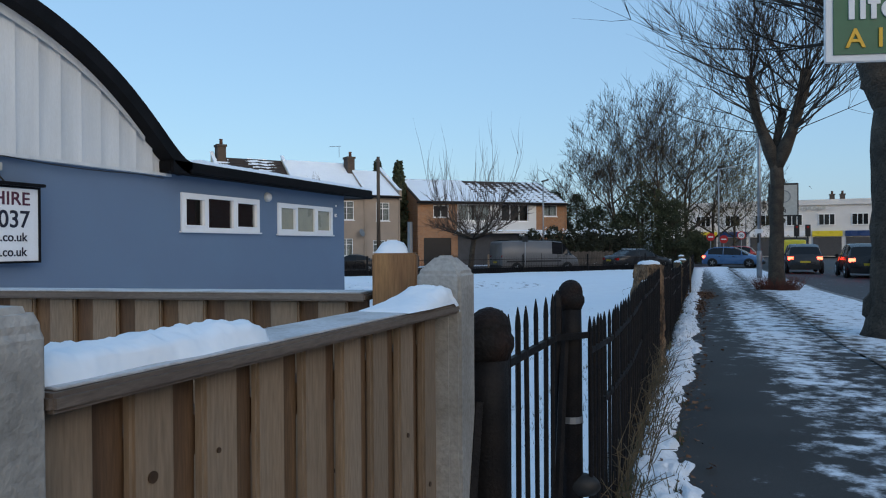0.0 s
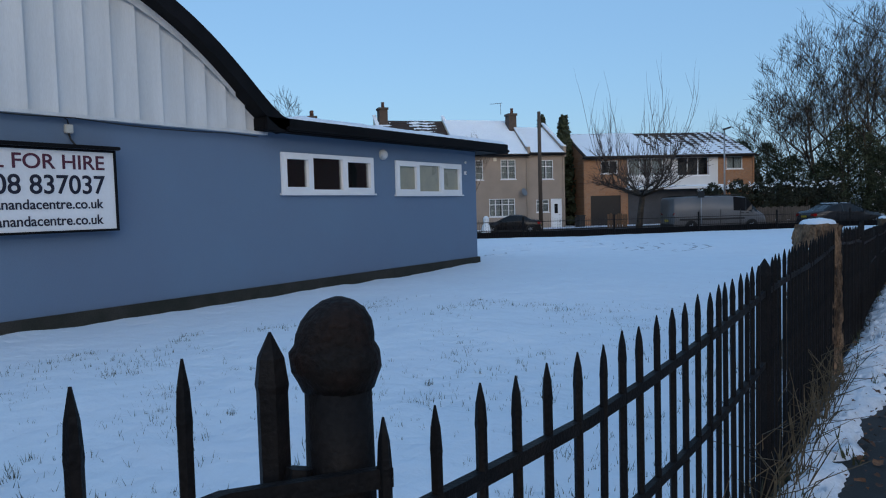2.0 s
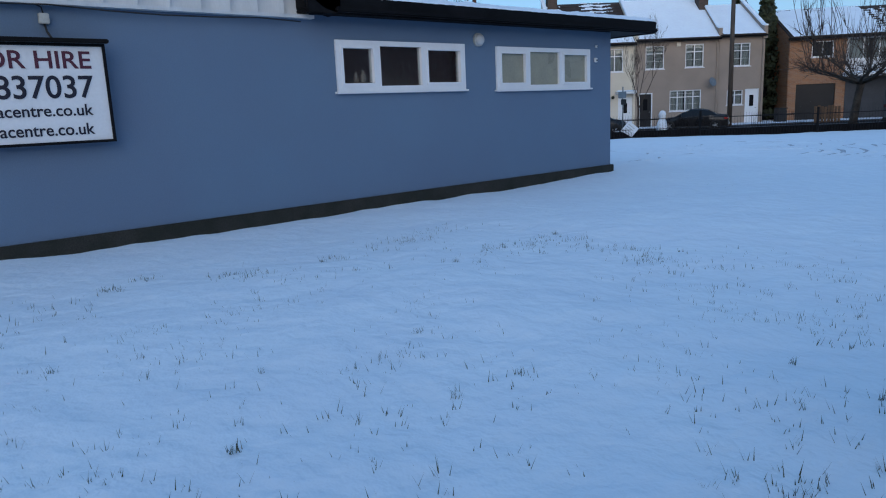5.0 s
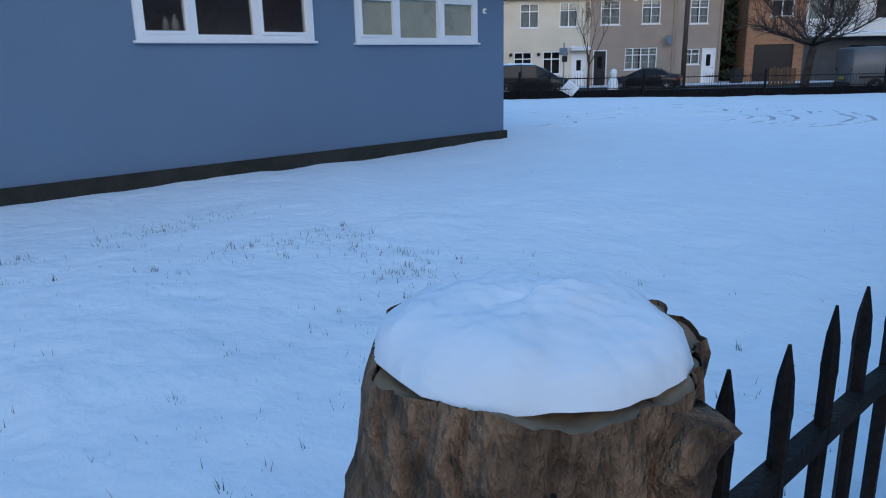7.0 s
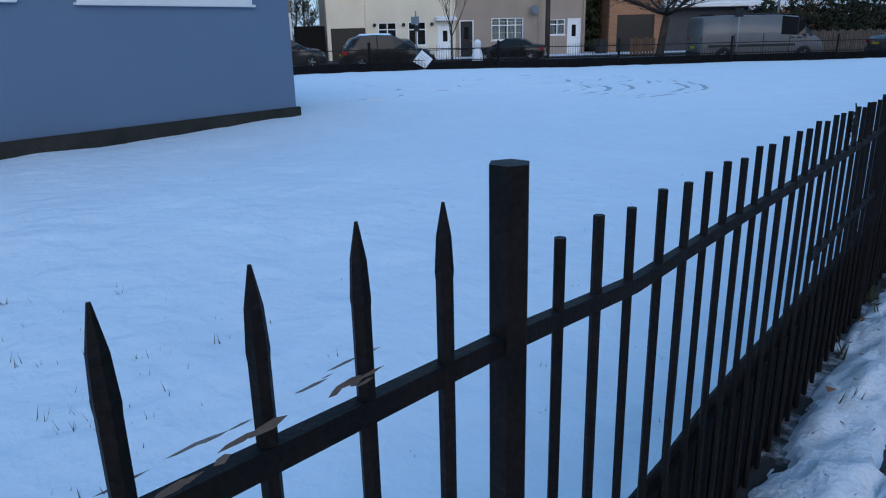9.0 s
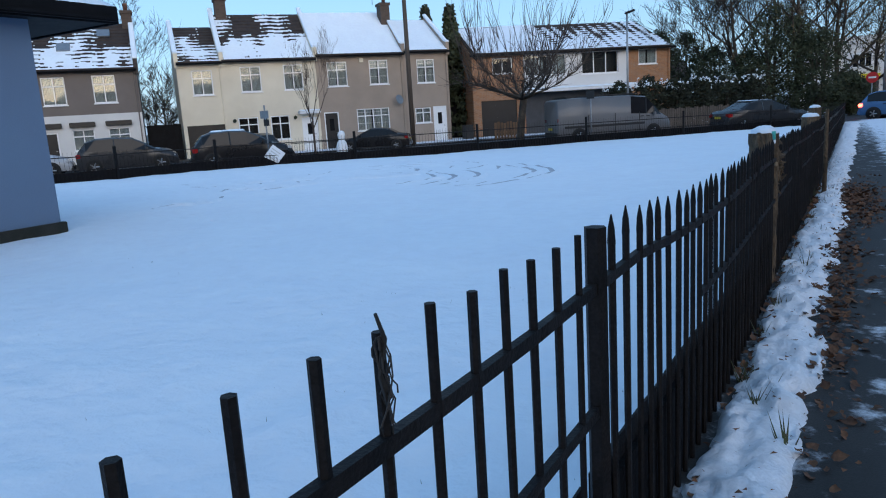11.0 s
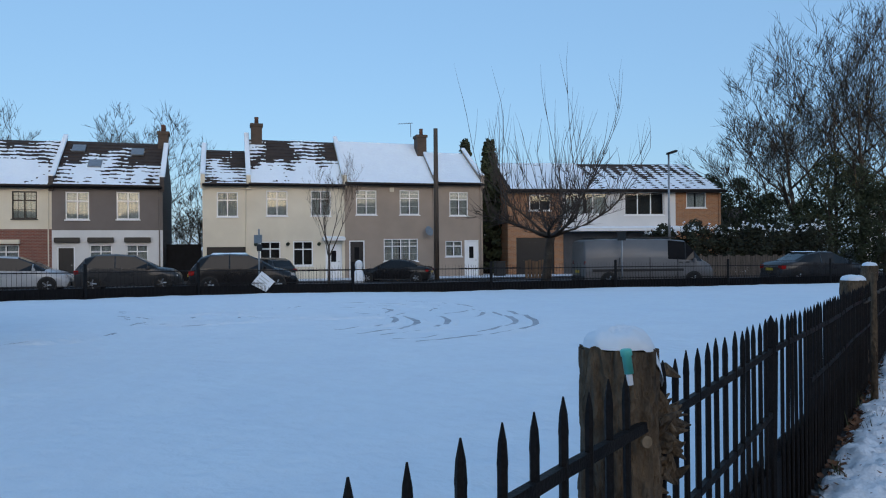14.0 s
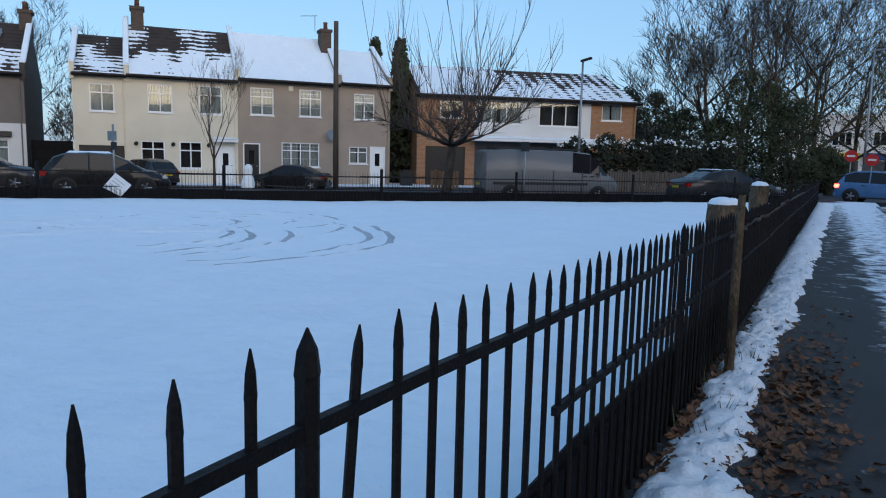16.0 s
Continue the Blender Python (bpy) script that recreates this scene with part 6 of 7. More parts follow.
shoot_tree(-13.9, 43.7, "bare spreading cherry tree with long upright shoots by the side street", 3)
tsp = TRM @ Vector((2.55, -6.3, 0))
bare_tree("young_tree", tsp.x, tsp.y, "thin young bare tree in front of the cream house", 21, 2.0, 0.06, 1.75, 4, spread=0.6, up=0.25, kids=(3, 4), m=TWIGL, zg=-0.4, twig_r=0.012)
def tall_tree(x, y, seed, height, label, r=0.17, lean=(0.0, 0.0), limbs=11, leaves=0):
    """A slender bare tree: a wavering trunk with ascending limbs that fork into a dense, uneven crown of fine twigs."""
    rng = Rng(seed)
    t = thing("tree", Matrix.Translation((x, y, -0.4)), label, "tree", "trees of the copse")
    lm, tw = B(), B()
    pts = []
    for i in range(12):
        u = i / 11
        w = height * 0.035
        pts.append((Vector((lean[0] * height * u * u + w * noise.noise((u * 2.5, seed, 0)), lean[1] * height * u * u + w * noise.noise((u * 2.5, seed, 7)), height * 0.86 * u - 0.1)), r * (1.25 - 0.25 * min(1, u * 8)) * (1 - 0.82 * u)))
    chain(lm, pts, 9)
    tips = []
    for k in range(limbs):
        u = 0.22 + 0.74 * (k + rng.random() * 0.8) / limbs
        q = min(10, int(u * 11))
        base, br = pts[q][0].lerp(pts[q + 1][0], u * 11 - q), pts[q][1]
        a = k * 2.4 + rng.uniform(-0.5, 0.5)
        out = 1.2 - 0.55 * u
        d = Vector((math.cos(a) * out, math.sin(a) * out, 0.75)).normalized()
        ln = height * (0.33 - 0.2 * abs(u - 0.45)) * rng.uniform(0.8, 1.2)
        grow(lm, tw, base, d, br * rng.uniform(0.5, 0.7), ln, 4, rng, 0.8, 0.06, 0.034, (3, 4), 0.66)
        tips.append((base + d * ln * 0.9, ln))
    part("trunk", lm, TREEB, t, smooth=True)
    part("crown", tw, TWIG, t, "dense crown of bare twigs")
    if leaves:
        bm = B()
        for _ in range(leaves):
            c, ln = rng.choice(tips)
            leaf_clump(bm, c + Vector((rng.gauss(0, 0.42), rng.gauss(0, 0.42), rng.gauss(0, 0.38))) * ln, 0.16, 6, rng, 0.06)
        part("foliage", bm, LEAFO, t, "sparse withered leaves")["kind"] = "stuff"
    return t


COPSE = ((-9.0, 68.5, 31, 11.0, 0.13, (-0.12, 0.0), 10, 0), (-7.2, 66, 32, 14.2, 0.19, (-0.08, 0), 12, 120), (-5.6, 68, 33, 14.6, 0.18, (0.04, 0), 12, 200),
         (-3.6, 67, 34, 15.0, 0.2, (-0.03, 0), 13, 260), (-1.6, 69, 35, 15.2, 0.2, (0.07, 0), 13, 420), (-10.8, 73, 36, 10.5, 0.12, (0, 0), 11, 0), (0.7, 70, 37, 12.2, 0.16, (0.1, 0), 12, 900),
         (2.7, 72, 38, 10.0, 0.13, (0.08, 0), 11, 1100), (-6.3, 75, 39, 13.0, 0.16, (0, 0), 11, 0), (-2.4, 75, 40, 13.6, 0.17, (0, 0), 11, 200))
for x, y, sd, hh, rr, ln, nl, lv in COPSE:
    tall_tree(x, y, sd, hh * 0.84, "tall bare tree with a few withered leaves in the copse" if lv else "tall bare tree in the copse", rr, ln, nl, lv)


def bush(name, x, y, zg, w, h, label, seed, n=900, size=0.12, m=LEAFD, cone=False):
    """An evergreen mass of many small leaf clumps round a few stems, with an uneven outline."""
    rng = Rng(seed)
    t = thing(name, Matrix.Translation((x, y, zg)), label, "tree" if h > 3 else "shrub")
    st_ = B()
    for k in range(4):
        a = rng.uniform(0, 6.28)
        chain(st_, [(Vector((0.1 * math.cos(a), 0.1 * math.sin(a), -0.1)), 0.07), (Vector((0.2 * w * math.cos(a), 0.2 * w * math.sin(a), h * 0.5)), 0.05), (Vector((0.25 * w * math.cos(a), 0.25 * w * math.sin(a), h * 0.8)), 0.02)], 6)
    part("stem", st_, TREEB, t)
    bm = B()
    for _ in range(n // 12):
        u = rng.random()
        rad = w * ((1 - u) ** 0.8 if cone else math.sqrt(max(0.05, 1 - (2 * u - 0.8) ** 2 * 0.7))) * (0.75 + 0.35 * rng.random())
        a = rng.uniform(0, 6.28)
        q = rng.random() ** 0.5
        leaf_clump(bm, Vector((rad * q * math.cos(a), rad * q * math.sin(a), h * (0.05 + 0.93 * u))), 0.13 * w + 0.08, 12, rng, size)
    part("foliage", bm, m, t)


for i, (x, y, w, h) in enumerate(((-5.0, 65.5, 2.5, 7.4), (-11.4, 69, 2.2, 6.6), (-9.2, 67.5, 2.1, 5.2), (-2.4, 66, 2.0, 5.6), (-13.8, 71.5, 2.0, 7.2), (-0.6, 68, 1.5, 2.8), (-3.8, 66.5, 2.3, 6.6), (-6.6, 66, 1.9, 4.6))):
    bush("evergreen", x, y, -0.4, w, h, "dark ivy-clad evergreen in the copse", 50 + i, 6000, 0.085)
cp = TRM @ Vector((14.6, 3.5, 0))
bush("conifer", cp.x, cp.y, -0.4, 1.7, 9.0, "tall dark conifer between the houses", 61, 5200, 0.17, cone=True)
cp = TRM @ Vector((13.6, 5.5, 0))
bush("conifer", cp.x, cp.y, -0.4, 1.5, 9.2, "tall dark conifer between the houses", 62, 4600, 0.17, cone=True)
for k, (s, off) in enumerate(((7.6, 4.2), (9.4, 4.4), (11.2, 4.2), (13.0, 4.4), (14.8, 4.1), (16.6, 4.2))):
    p = H2M @ Vector((s, -off, 0))
    bush("hedge", p.x, p.y, -0.4, 1.25, 2.9 + 0.25 * (k % 2), "dark overgrown hedge dusted with snow", 70 + k, 2600, 0.10, HEDGEM)
    bm, rr = B(), Rng(170 + k)
    for _ in range(26):
        leaf_clump(bm, Vector((rr.gauss(0, 0.55), rr.gauss(-0.3, 0.35), 2.6 + 0.25 * (k % 2) + rr.gauss(0, 0.12))), 0.09, 7, rr, 0.05)
    sc = part("hedge_snow", bm, SNOW)
    sc.matrix_basis = Matrix.Translation((p.x, p.y, -0.4))
    tagged(sc, "flecks of snow caught on the hedge top", "snow", kind="stuff")
for s, off, hh in ((-7.6, 17, 9.6), (-9.8, 19, 9.2), (-4.0, 15, 5.2), (-4.7, 14, 3.8), (-17.5, 18, 9.4)):
    p = TRM @ Vector((s, off, 0))
    tall_tree(p.x, p.y, int(90 - s * 3), hh, "bare rounded tree behind the houses", 0.12, (0, 0), 11, 60 if hh < 6 else 0)

# ---- sawn stumps by the railings ----
def stump(x, y, r, top, label, seed, snow_h, flare=1.25, bark=None, slump=0.0, snow_r=1.0):
    rng = Rng(seed)
    zg = ground_z(y) - 0.05
    t = thing("tree_stump", Matrix.Translation((x, y, zg)), label, "tree stump", "sawn tree stumps")
    bm = B()
    h = top - zg
    n, lv = 150, 64
    rings = []
    for j in range(lv + 1):
        u = j / lv
        ring = []
        for i in range(n):
            a = 2 * math.pi * i / n
            ca, sa = math.cos(a), math.sin(a)
            rr = r * (1 + (flare - 1) * (1 - u) ** 0.65 * (0.3 + 0.7 * (0.5 - 0.5 * ca)))
            dist, cells = noise.voronoi((ca * 3.1 + 0.4 * noise.noise((ca * 4, sa * 4, u * 5)), sa * 3.1, u * h * 8 + seed))
            plate = min((dist[1] - dist[0]) * 5, 1)
            level = noise.noise(cells[0] * 3.7)
            q = rr * (1 + 0.09 * noise.noise((ca * 1.6, sa * 1.6, u * 1.5 + seed)) + 0.03 * noise.noise((ca * 7, sa * 7, u * 6 + seed)) + plate * (0.08 + 0.16 * level) + 0.02 * noise.noise((ca * 18, sa * 18, u * 14 + seed)))
            ring.append(bm.verts.new((q * math.cos(a), q * math.sin(a), h * u + (0.018 * noise.noise((math.cos(a) * 2, math.sin(a) * 2, seed)) if j == lv else 0))))
        rings.append(ring)
    for a, b in zip(rings, rings[1:]):
        for i in range(n):
            bm.faces.new((a[i], a[(i + 1) % n], b[(i + 1) % n], b[i]))
    rings_top = [q.co.copy() for q in rings[-1]]
    part("trunk", bm, bark or BARK, t, "flaking brown bark", smooth=True)
    cap = B()
    rim = [cap.verts.new((v.x * 0.985, v.y * 0.985, v.z - 0.004)) for v in rings_top]
    mid = cap.verts.new((0, 0, h - 0.005))
    for i in range(n):
        cap.faces.new((rim[i], rim[(i + 1) % n], mid))
    part("sawn_top", cap, CUTW, t, "pale sawn top")
    if snow_h:
        sb = B()
        rr_, nn = r * snow_r, 60
        prev = None
        for j in range(21):
            q = j / 20
            if j:
                ring = []
                for i in range(nn):
                    a = 2 * math.pi * i / nn
                    ca, sa = math.cos(a), math.sin(a)
                    over = slump * max(0, sa * 0.9 + ca * 0.45) ** 1.5
                    edge = rr_ * q * (1 + 0.07 * noise.noise((ca * 2, sa * 2, seed)) + 0.03 * noise.noise((ca * 6, sa * 6, seed)) + over * 0.5 * q)
                    lump = 1 + 0.22 * noise.noise((q * 2 * ca, q * 2 * sa, seed)) + 0.12 * noise.noise((q * 7 * ca, q * 7 * sa, seed)) + 0.06 * noise.noise((q * 19 * ca, q * 19 * sa, seed))
                    ring.append(sb.verts.new((edge * ca, edge * sa, h + 0.002 + snow_h * math.sqrt(max(0, 1 - q ** 3.2)) * lump - over * 0.14 * q ** 4 + over * 0.035 * q * (1 - q ** 6))))
            else:
                ring = [sb.verts.new((0, 0, h + snow_h))]
            if prev:
                for i in range(nn):
                    if len(prev) == 1:
                        sb.faces.new((prev[0], ring[i], ring[(i + 1) % nn]))
                    else:
                        sb.faces.new((prev[i], ring[i], ring[(i + 1) % nn], prev[(i + 1) % nn]))
            prev = ring
        sn = part("stump_snow", sb, SNOW, None, smooth=True)
        sn.matrix_basis = Matrix.Translation((x, y, zg))
        tagged(sn, "thick round cushion of snow on the stump", "snow", kind="stuff")
    return t


S1 = stump(-0.782, 8.974, 0.122, 1.186, "wide sawn tree stump with flaking bark grown against the railings", 3, 0.038, 1.85, snow_r=0.955)
S2 = stump(-0.735, 17.69, 0.08, 0.982, "narrow sawn tree stump pressed against the railings", 8, 0.042, 1.1, STEM, 0.75)
stump(-0.77, 24.0, 0.11, 0.885, "sawn stump standing behind the railings", 12, 0.05, 1.1, STEM)
stump(-0.53, 22.83, 0.019, 1.0, "thin sawn stem squeezed through the railings", 15, 0.0, 1.5, STEM)
stump(-0.90, 28.25, 0.1, 0.93, "sawn stump standing behind the railings", 18, 0.05, 1.1, STEM)
# burr and cut stubs on the near side of the wide stump
def knotty(pts, seed, amp=0.012, n=14, sub=5):
    """A gnarled limb through (point, radius) pairs with a lumpy skin."""
    bm = B()
    fine = []
    for (p, r), (q, s) in zip(pts, pts[1:]):
        for i in range(sub):
            fine.append((Vector(p).lerp(Vector(q), i / sub), r + (s - r) * i / sub))
    fine.append((Vector(pts[-1][0]), pts[-1][1]))
    chain(bm, fine, n)
    for v in bm.verts:
        w = v.co * 26 + Vector((seed, 0, 0))
        v.co += Vector((noise.noise(w), noise.noise(w + Vector((7, 0, 0))), noise.noise(w + Vector((0, 7, 0))))) * amp
    return bm


BURRS = (([((-0.82, 8.80, 0.80), 0.055), ((-0.85, 8.71, 0.88), 0.036), ((-0.885, 8.69, 0.945), 0.024), ((-0.888, 8.695, 1.0), 0.02), ((-0.872, 8.70, 1.035), 0.022)], "short forked side limb with a sawn end"),
         ([((-0.80, 8.84, 0.90), 0.045), ((-0.82, 8.74, 0.955), 0.04), ((-0.80, 8.71, 0.985), 0.03), ((-0.77, 8.69, 1.0), 0.018)], "swollen grey burr"),
         ([((-0.82, 8.80, 0.72), 0.065), ((-0.86, 8.72, 0.80), 0.046), ((-0.905, 8.70, 0.845), 0.026), ((-0.928, 8.70, 0.885), 0.012)], "ragged splintered burr"),
         ([((-0.76, 8.86, 0.88), 0.045), ((-0.735, 8.755, 0.94), 0.034), ((-0.72, 8.75, 0.98), 0.026)], "short sawn side shoot"),
         ([((-0.71, 8.88, 0.80), 0.045), ((-0.69, 8.895, 0.98), 0.033), ((-0.668, 8.905, 1.12), 0.026), ((-0.66, 8.91, 1.155), 0.021)], "short sawn side shoot"))
for k, (pts, lab) in enumerate(BURRS):
    ob = part("burr" if "burr" in lab else "cut_stub", knotty(pts, 3.0 * k, 0.03 if "ragged" in lab else 0.016), BARK, S1, lab, smooth=True)
    ob.matrix_basis = Matrix.Translation(Vector((0.012, 0.07, 0.02)) - S1.matrix_basis.translation)
cut = B()
disc(cut, (-0.886, 8.668, 0.968), (-0.1, -0.95, 0.1), 0.012, 12, 0.004)
ob = part("cut_face", cut, CUTW, S1, "pale round cut face")
ob.matrix_basis = Matrix.Translation(Vector((0.012, 0.07, 0.02)) - S1.matrix_basis.translation)
for sx, sy, sz, w, sd in ((-0.825, 8.725, 0.992, 0.024, 31), (-0.80, 8.735, 1.0, 0.02, 34), (-0.735, 8.735, 0.985, 0.024, 33), (-0.715, 8.75, 0.99, 0.018, 36)):
    sn = part("burr_snow", snow_cap(-w, w, -w * 0.7, w * 0.7, 0, 0.024, sd, 0.004, 0.02, 0.25), SNOW, smooth=True)
    sn.matrix_basis = pose(sx + 0.005, sy + 0.07, sz + 0.019, 0, -8, 20)
    tagged(sn, "small dab of snow on the stump's burr", "snow", kind="stuff")
tagged(part("cut_log", knotty([((-0.80, 22.05, 0.33), 0.045), ((-0.80, 22.4, 0.3), 0.05), ((-0.8, 22.9, 0.2), 0.05)], 9.0), BARK, smooth=True), "short cut limb lying behind the railings", "log")
br = tagged(part("fallen_branch", knotty([((-0.61, 23.2, 0.72), 0.008), ((-0.62, 24.4, 0.735), 0.01), ((-0.61, 26, 0.71), 0.01), ((-0.62, 28.5, 0.72), 0.009), ((-0.60, 31, 0.70), 0.012), ((-0.61, 36, 0.66), 0.008)], 4.0, 0.03, 6, 8), TREEB, smooth=True), "thin bare branch caught along the railings", "branch")
wt = B()
chain(wt, [((-0.885, 8.70, 0.978), 0.0013), ((-0.96, 8.70, 0.952), 0.0013), ((-1.027, 8.70, 0.928), 0.0013), ((-1.024, 8.70, 0.905), 0.0013), ((-1.015, 8.70, 0.88), 0.0013)], 5)
tagged(part("bent_wire", wt, CABLE), "thin bent wire sticking out by the stump", "wire")
# bottle cap tube wedged on a bar by the narrow stump
bt = thing("teal_bottle", pose(-0.66, 17.557, 0.947, 4, -6, 0) @ Matrix.Diagonal((0.58, 0.58, 0.4, 1)), "teal plastic drink bottle stuck upside down on a railing bar", "bottle")
bm = B()
chain(bm, [((0, 0, 0), 0.017), ((0, 0, 0.09), 0.017), ((0, 0, 0.095), 0.021), ((0, 0, 0.125), 0.021), ((0, 0, 0.13), 0.016)], 14)
part("bottle_body", bm, TEAL, bt, smooth=True)
bm = B()
chain(bm, [((0, 0, -0.06), 0.011), ((0, 0, 0.0), 0.012)], 10)
part("neck", bm, SIGNW, bt, "white label end")
bu = B()
rng = Rng(78)
for k in range(46):
    c = Vector((0.082 + rng.gauss(0, 0.014), 0.075 + rng.gauss(0, 0.03), 0.80 + rng.gauss(0, 0.07)))
    d = Vector((rng.uniform(0.1, 0.9), rng.uniform(-0.3, 1.0), rng.uniform(-0.8, 0.7))).normalized()
    chain(bu, [(c - d * 0.03, rng.uniform(0.008, 0.02)), (c, rng.uniform(0.008, 0.017)), (c + d * rng.uniform(0.01, 0.045), 0.002)], 6)
part("burr", bu, STEM, S2, "splintered wood grown round the rail")
kf = B()
disc(kf, (0.079, -0.045, 0.835), (1, -0.75, 0.1), 0.013, 14, 0.012)
part("cut_face", kf, CUTW, S2, "pale round cut where a shoot was sawn off")
# strip of plastic caught on a bar
ps = B()
chain(ps, [((fence_x(13.254) + 0.012, 13.254, 1.02), 0.002), ((fence_x(13.254) + 0.016, 13.262, 0.99), 0.003), ((fence_x(13.254) + 0.012, 13.254, 0.95), 0.003), ((fence_x(13.254) + 0.014, 13.262, 0.91), 0.002)], 6)
rng = Rng(41)
for _ in range(9):
    p = Vector((fence_x(13.254) + 0.014, 13.256 + rng.gauss(0, 0.003), 0.995))
    row = [(p, 0.001)]
    for _ in range(6):
        p = p + Vector((rng.gauss(0, 0.004), rng.gauss(0.001, 0.005), rng.uniform(-0.024, -0.006)))
        row.append((p, 0.0012))
    chain(ps, row, 4)
tagged(part("plastic_scrap", ps, CABLE), "tangled dark plastic string caught on a bar", "litter")

# ---- poles, lamps and signs ----
def pole(name, x, y, z0, z1, r0, r1, m, label, cat, group=""):
    t = thing(name, Matrix.Translation((x, y, z0)), label, cat, group)
    bm = B()
    chain(bm, [((0, 0, 0), r0), ((0, 0, (z1 - z0) * 0.5), (r0 + r1) / 2), ((0, 0, z1 - z0), r1)], 12)
    part("pole", bm, m, t, smooth=True)
    return t


pole("telegraph_pole", -21.42, 46.19, -0.4, 7.6, 0.14, 0.11, POLEW, "brown timber telegraph pole by the houses", "pole")
lp = pole("street_lamp", 2.28, 36.3, ground_z(36) - 0.1, 8.6, 0.085, 0.06, STEELG, "galvanised street lamp on the snowy verge", "street lamp", "street lamps")
bm = B()
chain(bm, [((0, 0, 0), 0.12), ((0, 0, 1.25), 0.115), ((0, 0, 1.35), 0.09)], 12)
part("base_column", bm, STEELG, lp, smooth=True)
bm = B()
tube(bm, (0, 0, 8.7), (1.0, 0, 8.9), 0.04, 0.03, 8), box(bm, 0.9, 1.5, -0.12, 0.12, 8.85, 8.97, 0.03)
part("lantern", bm, STEELG, lp)
boxpart("notice", (-0.2, 0.16, -0.11, -0.09, 2.15, 2.33), SIGNW, lp, label="small white notice plate")
boxpart("switch_box", (-0.1, -0.02, -0.12, -0.06, 1.7, 2.1), TRIM, lp, 0.01)
lq = pole("street_lamp", -10.68, 50.7, -0.45, 5.85, 0.07, 0.045, STEELG, "pale steel street lamp with a dark lantern on the side street", "street lamp", "street lamps")
bm = B()
box(bm, -0.1, 0.45, -0.1, 0.1, 0, 0.1, 0.03, Matrix.Translation((0, 0, 6.26)) @ Matrix.Rotation(radians(-14), 4, "Y"))
part("lantern", bm, TRIM, lq)
for x, y, zt in ((1.2, 62.5, 7.4), (4.2, 80, 7.2), (-19.5, 66, 7.0)):
    q = pole("street_lamp", x, y, -0.45, zt, 0.07, 0.045, STEELG, "tall steel street lamp in the distance", "street lamp", "street lamps")
    bm = B()
    tube(bm, (0, 0, zt + 0.4), (0.9, 0, zt + 0.55), 0.035, 0.03, 6), box(bm, 0.8, 1.25, -0.08, 0.08, zt + 0.5, zt + 0.6, 0.02)
    part("lantern", bm, STEELG, q)
# sign post with small plate, and the fallen board, by the far railings
sp = pole("sign_post", -18.95, 32.25, -0.2, 2.0, 0.03, 0.03, STEELG, "grey post with a small plate seen from behind", "sign post", "sign posts")
boxpart("plate", (-0.2, 0.2, -0.045, -0.03, 1.72, 2.0), STEELG, sp)
boxpart("lower_plate", (-0.06, 0.2, -0.045, -0.03, 1.45, 1.68), TRIM, sp)
bd = thing("loose_board", pose(-18.45, 31.75, 0.0, 8, 40, 52), "white notice board leaning askew against the railings", "board")
boxpart("panel", (-0.27, 0.27, -0.015, 0.015, 0, 0.54), SIGNW, bd, 0.004)
bm = B()
for i in range(4):
    box(bm, -0.2, 0.14, -0.019, -0.015, 0.1 + i * 0.1, 0.13 + i * 0.1)
part("faded_print", bm, PVC, bd, "faded grey print")
for s, base in ((-13.0, TRM), (0.6, H2M)):
    p = base @ Vector((s, -16.4, 0))
    q = pole("sign_post", p.x, p.y, -0.4, 1.9, 0.03, 0.03, STEELG, "grey sign post by the kerb with a plate seen from behind", "sign post", "sign posts")
    boxpart("plate", (-0.17, 0.17, -0.045, -0.03, 1.95, 2.3), TRIM, q)
# direction sign over the footpath
ds = thing("direction_sign", pose(0.28, 5.0, 2.25, 0, 0, 14), "green direction sign with white border on a grey post", "road sign")
boxpart("panel", (0, 1.5, 0, 0.02, 0, 0.95), SIGNW, ds, 0.004)
boxpart("field", (0.035, 1.465, -0.006, 0.0, 0.035, 0.915), SIGNG, ds)
text_part("lettering", "Ilford", 0.44, 0.135, Matrix.Translation((0.10, -0.007, 0.195)), SIGNW, ds)
text_part("lettering", "A 12", 0.25, 0.09, Matrix.Translation((0.085, -0.007, 0.065)), SIGNY, ds)
bm = B()
tube(bm, (1.05, 0.06, -2.35), (1.05, 0.06, 1.0), 0.038, 0.038, 12)
part("post", bm, STEELG, ds)
bm = B()
box(bm, 0.98, 1.12, 0.02, 0.1, 0.15, 0.2), box(bm, 0.98, 1.12, 0.02, 0.1, 0.7, 0.75)
part("clamp", bm, STEELG, ds)
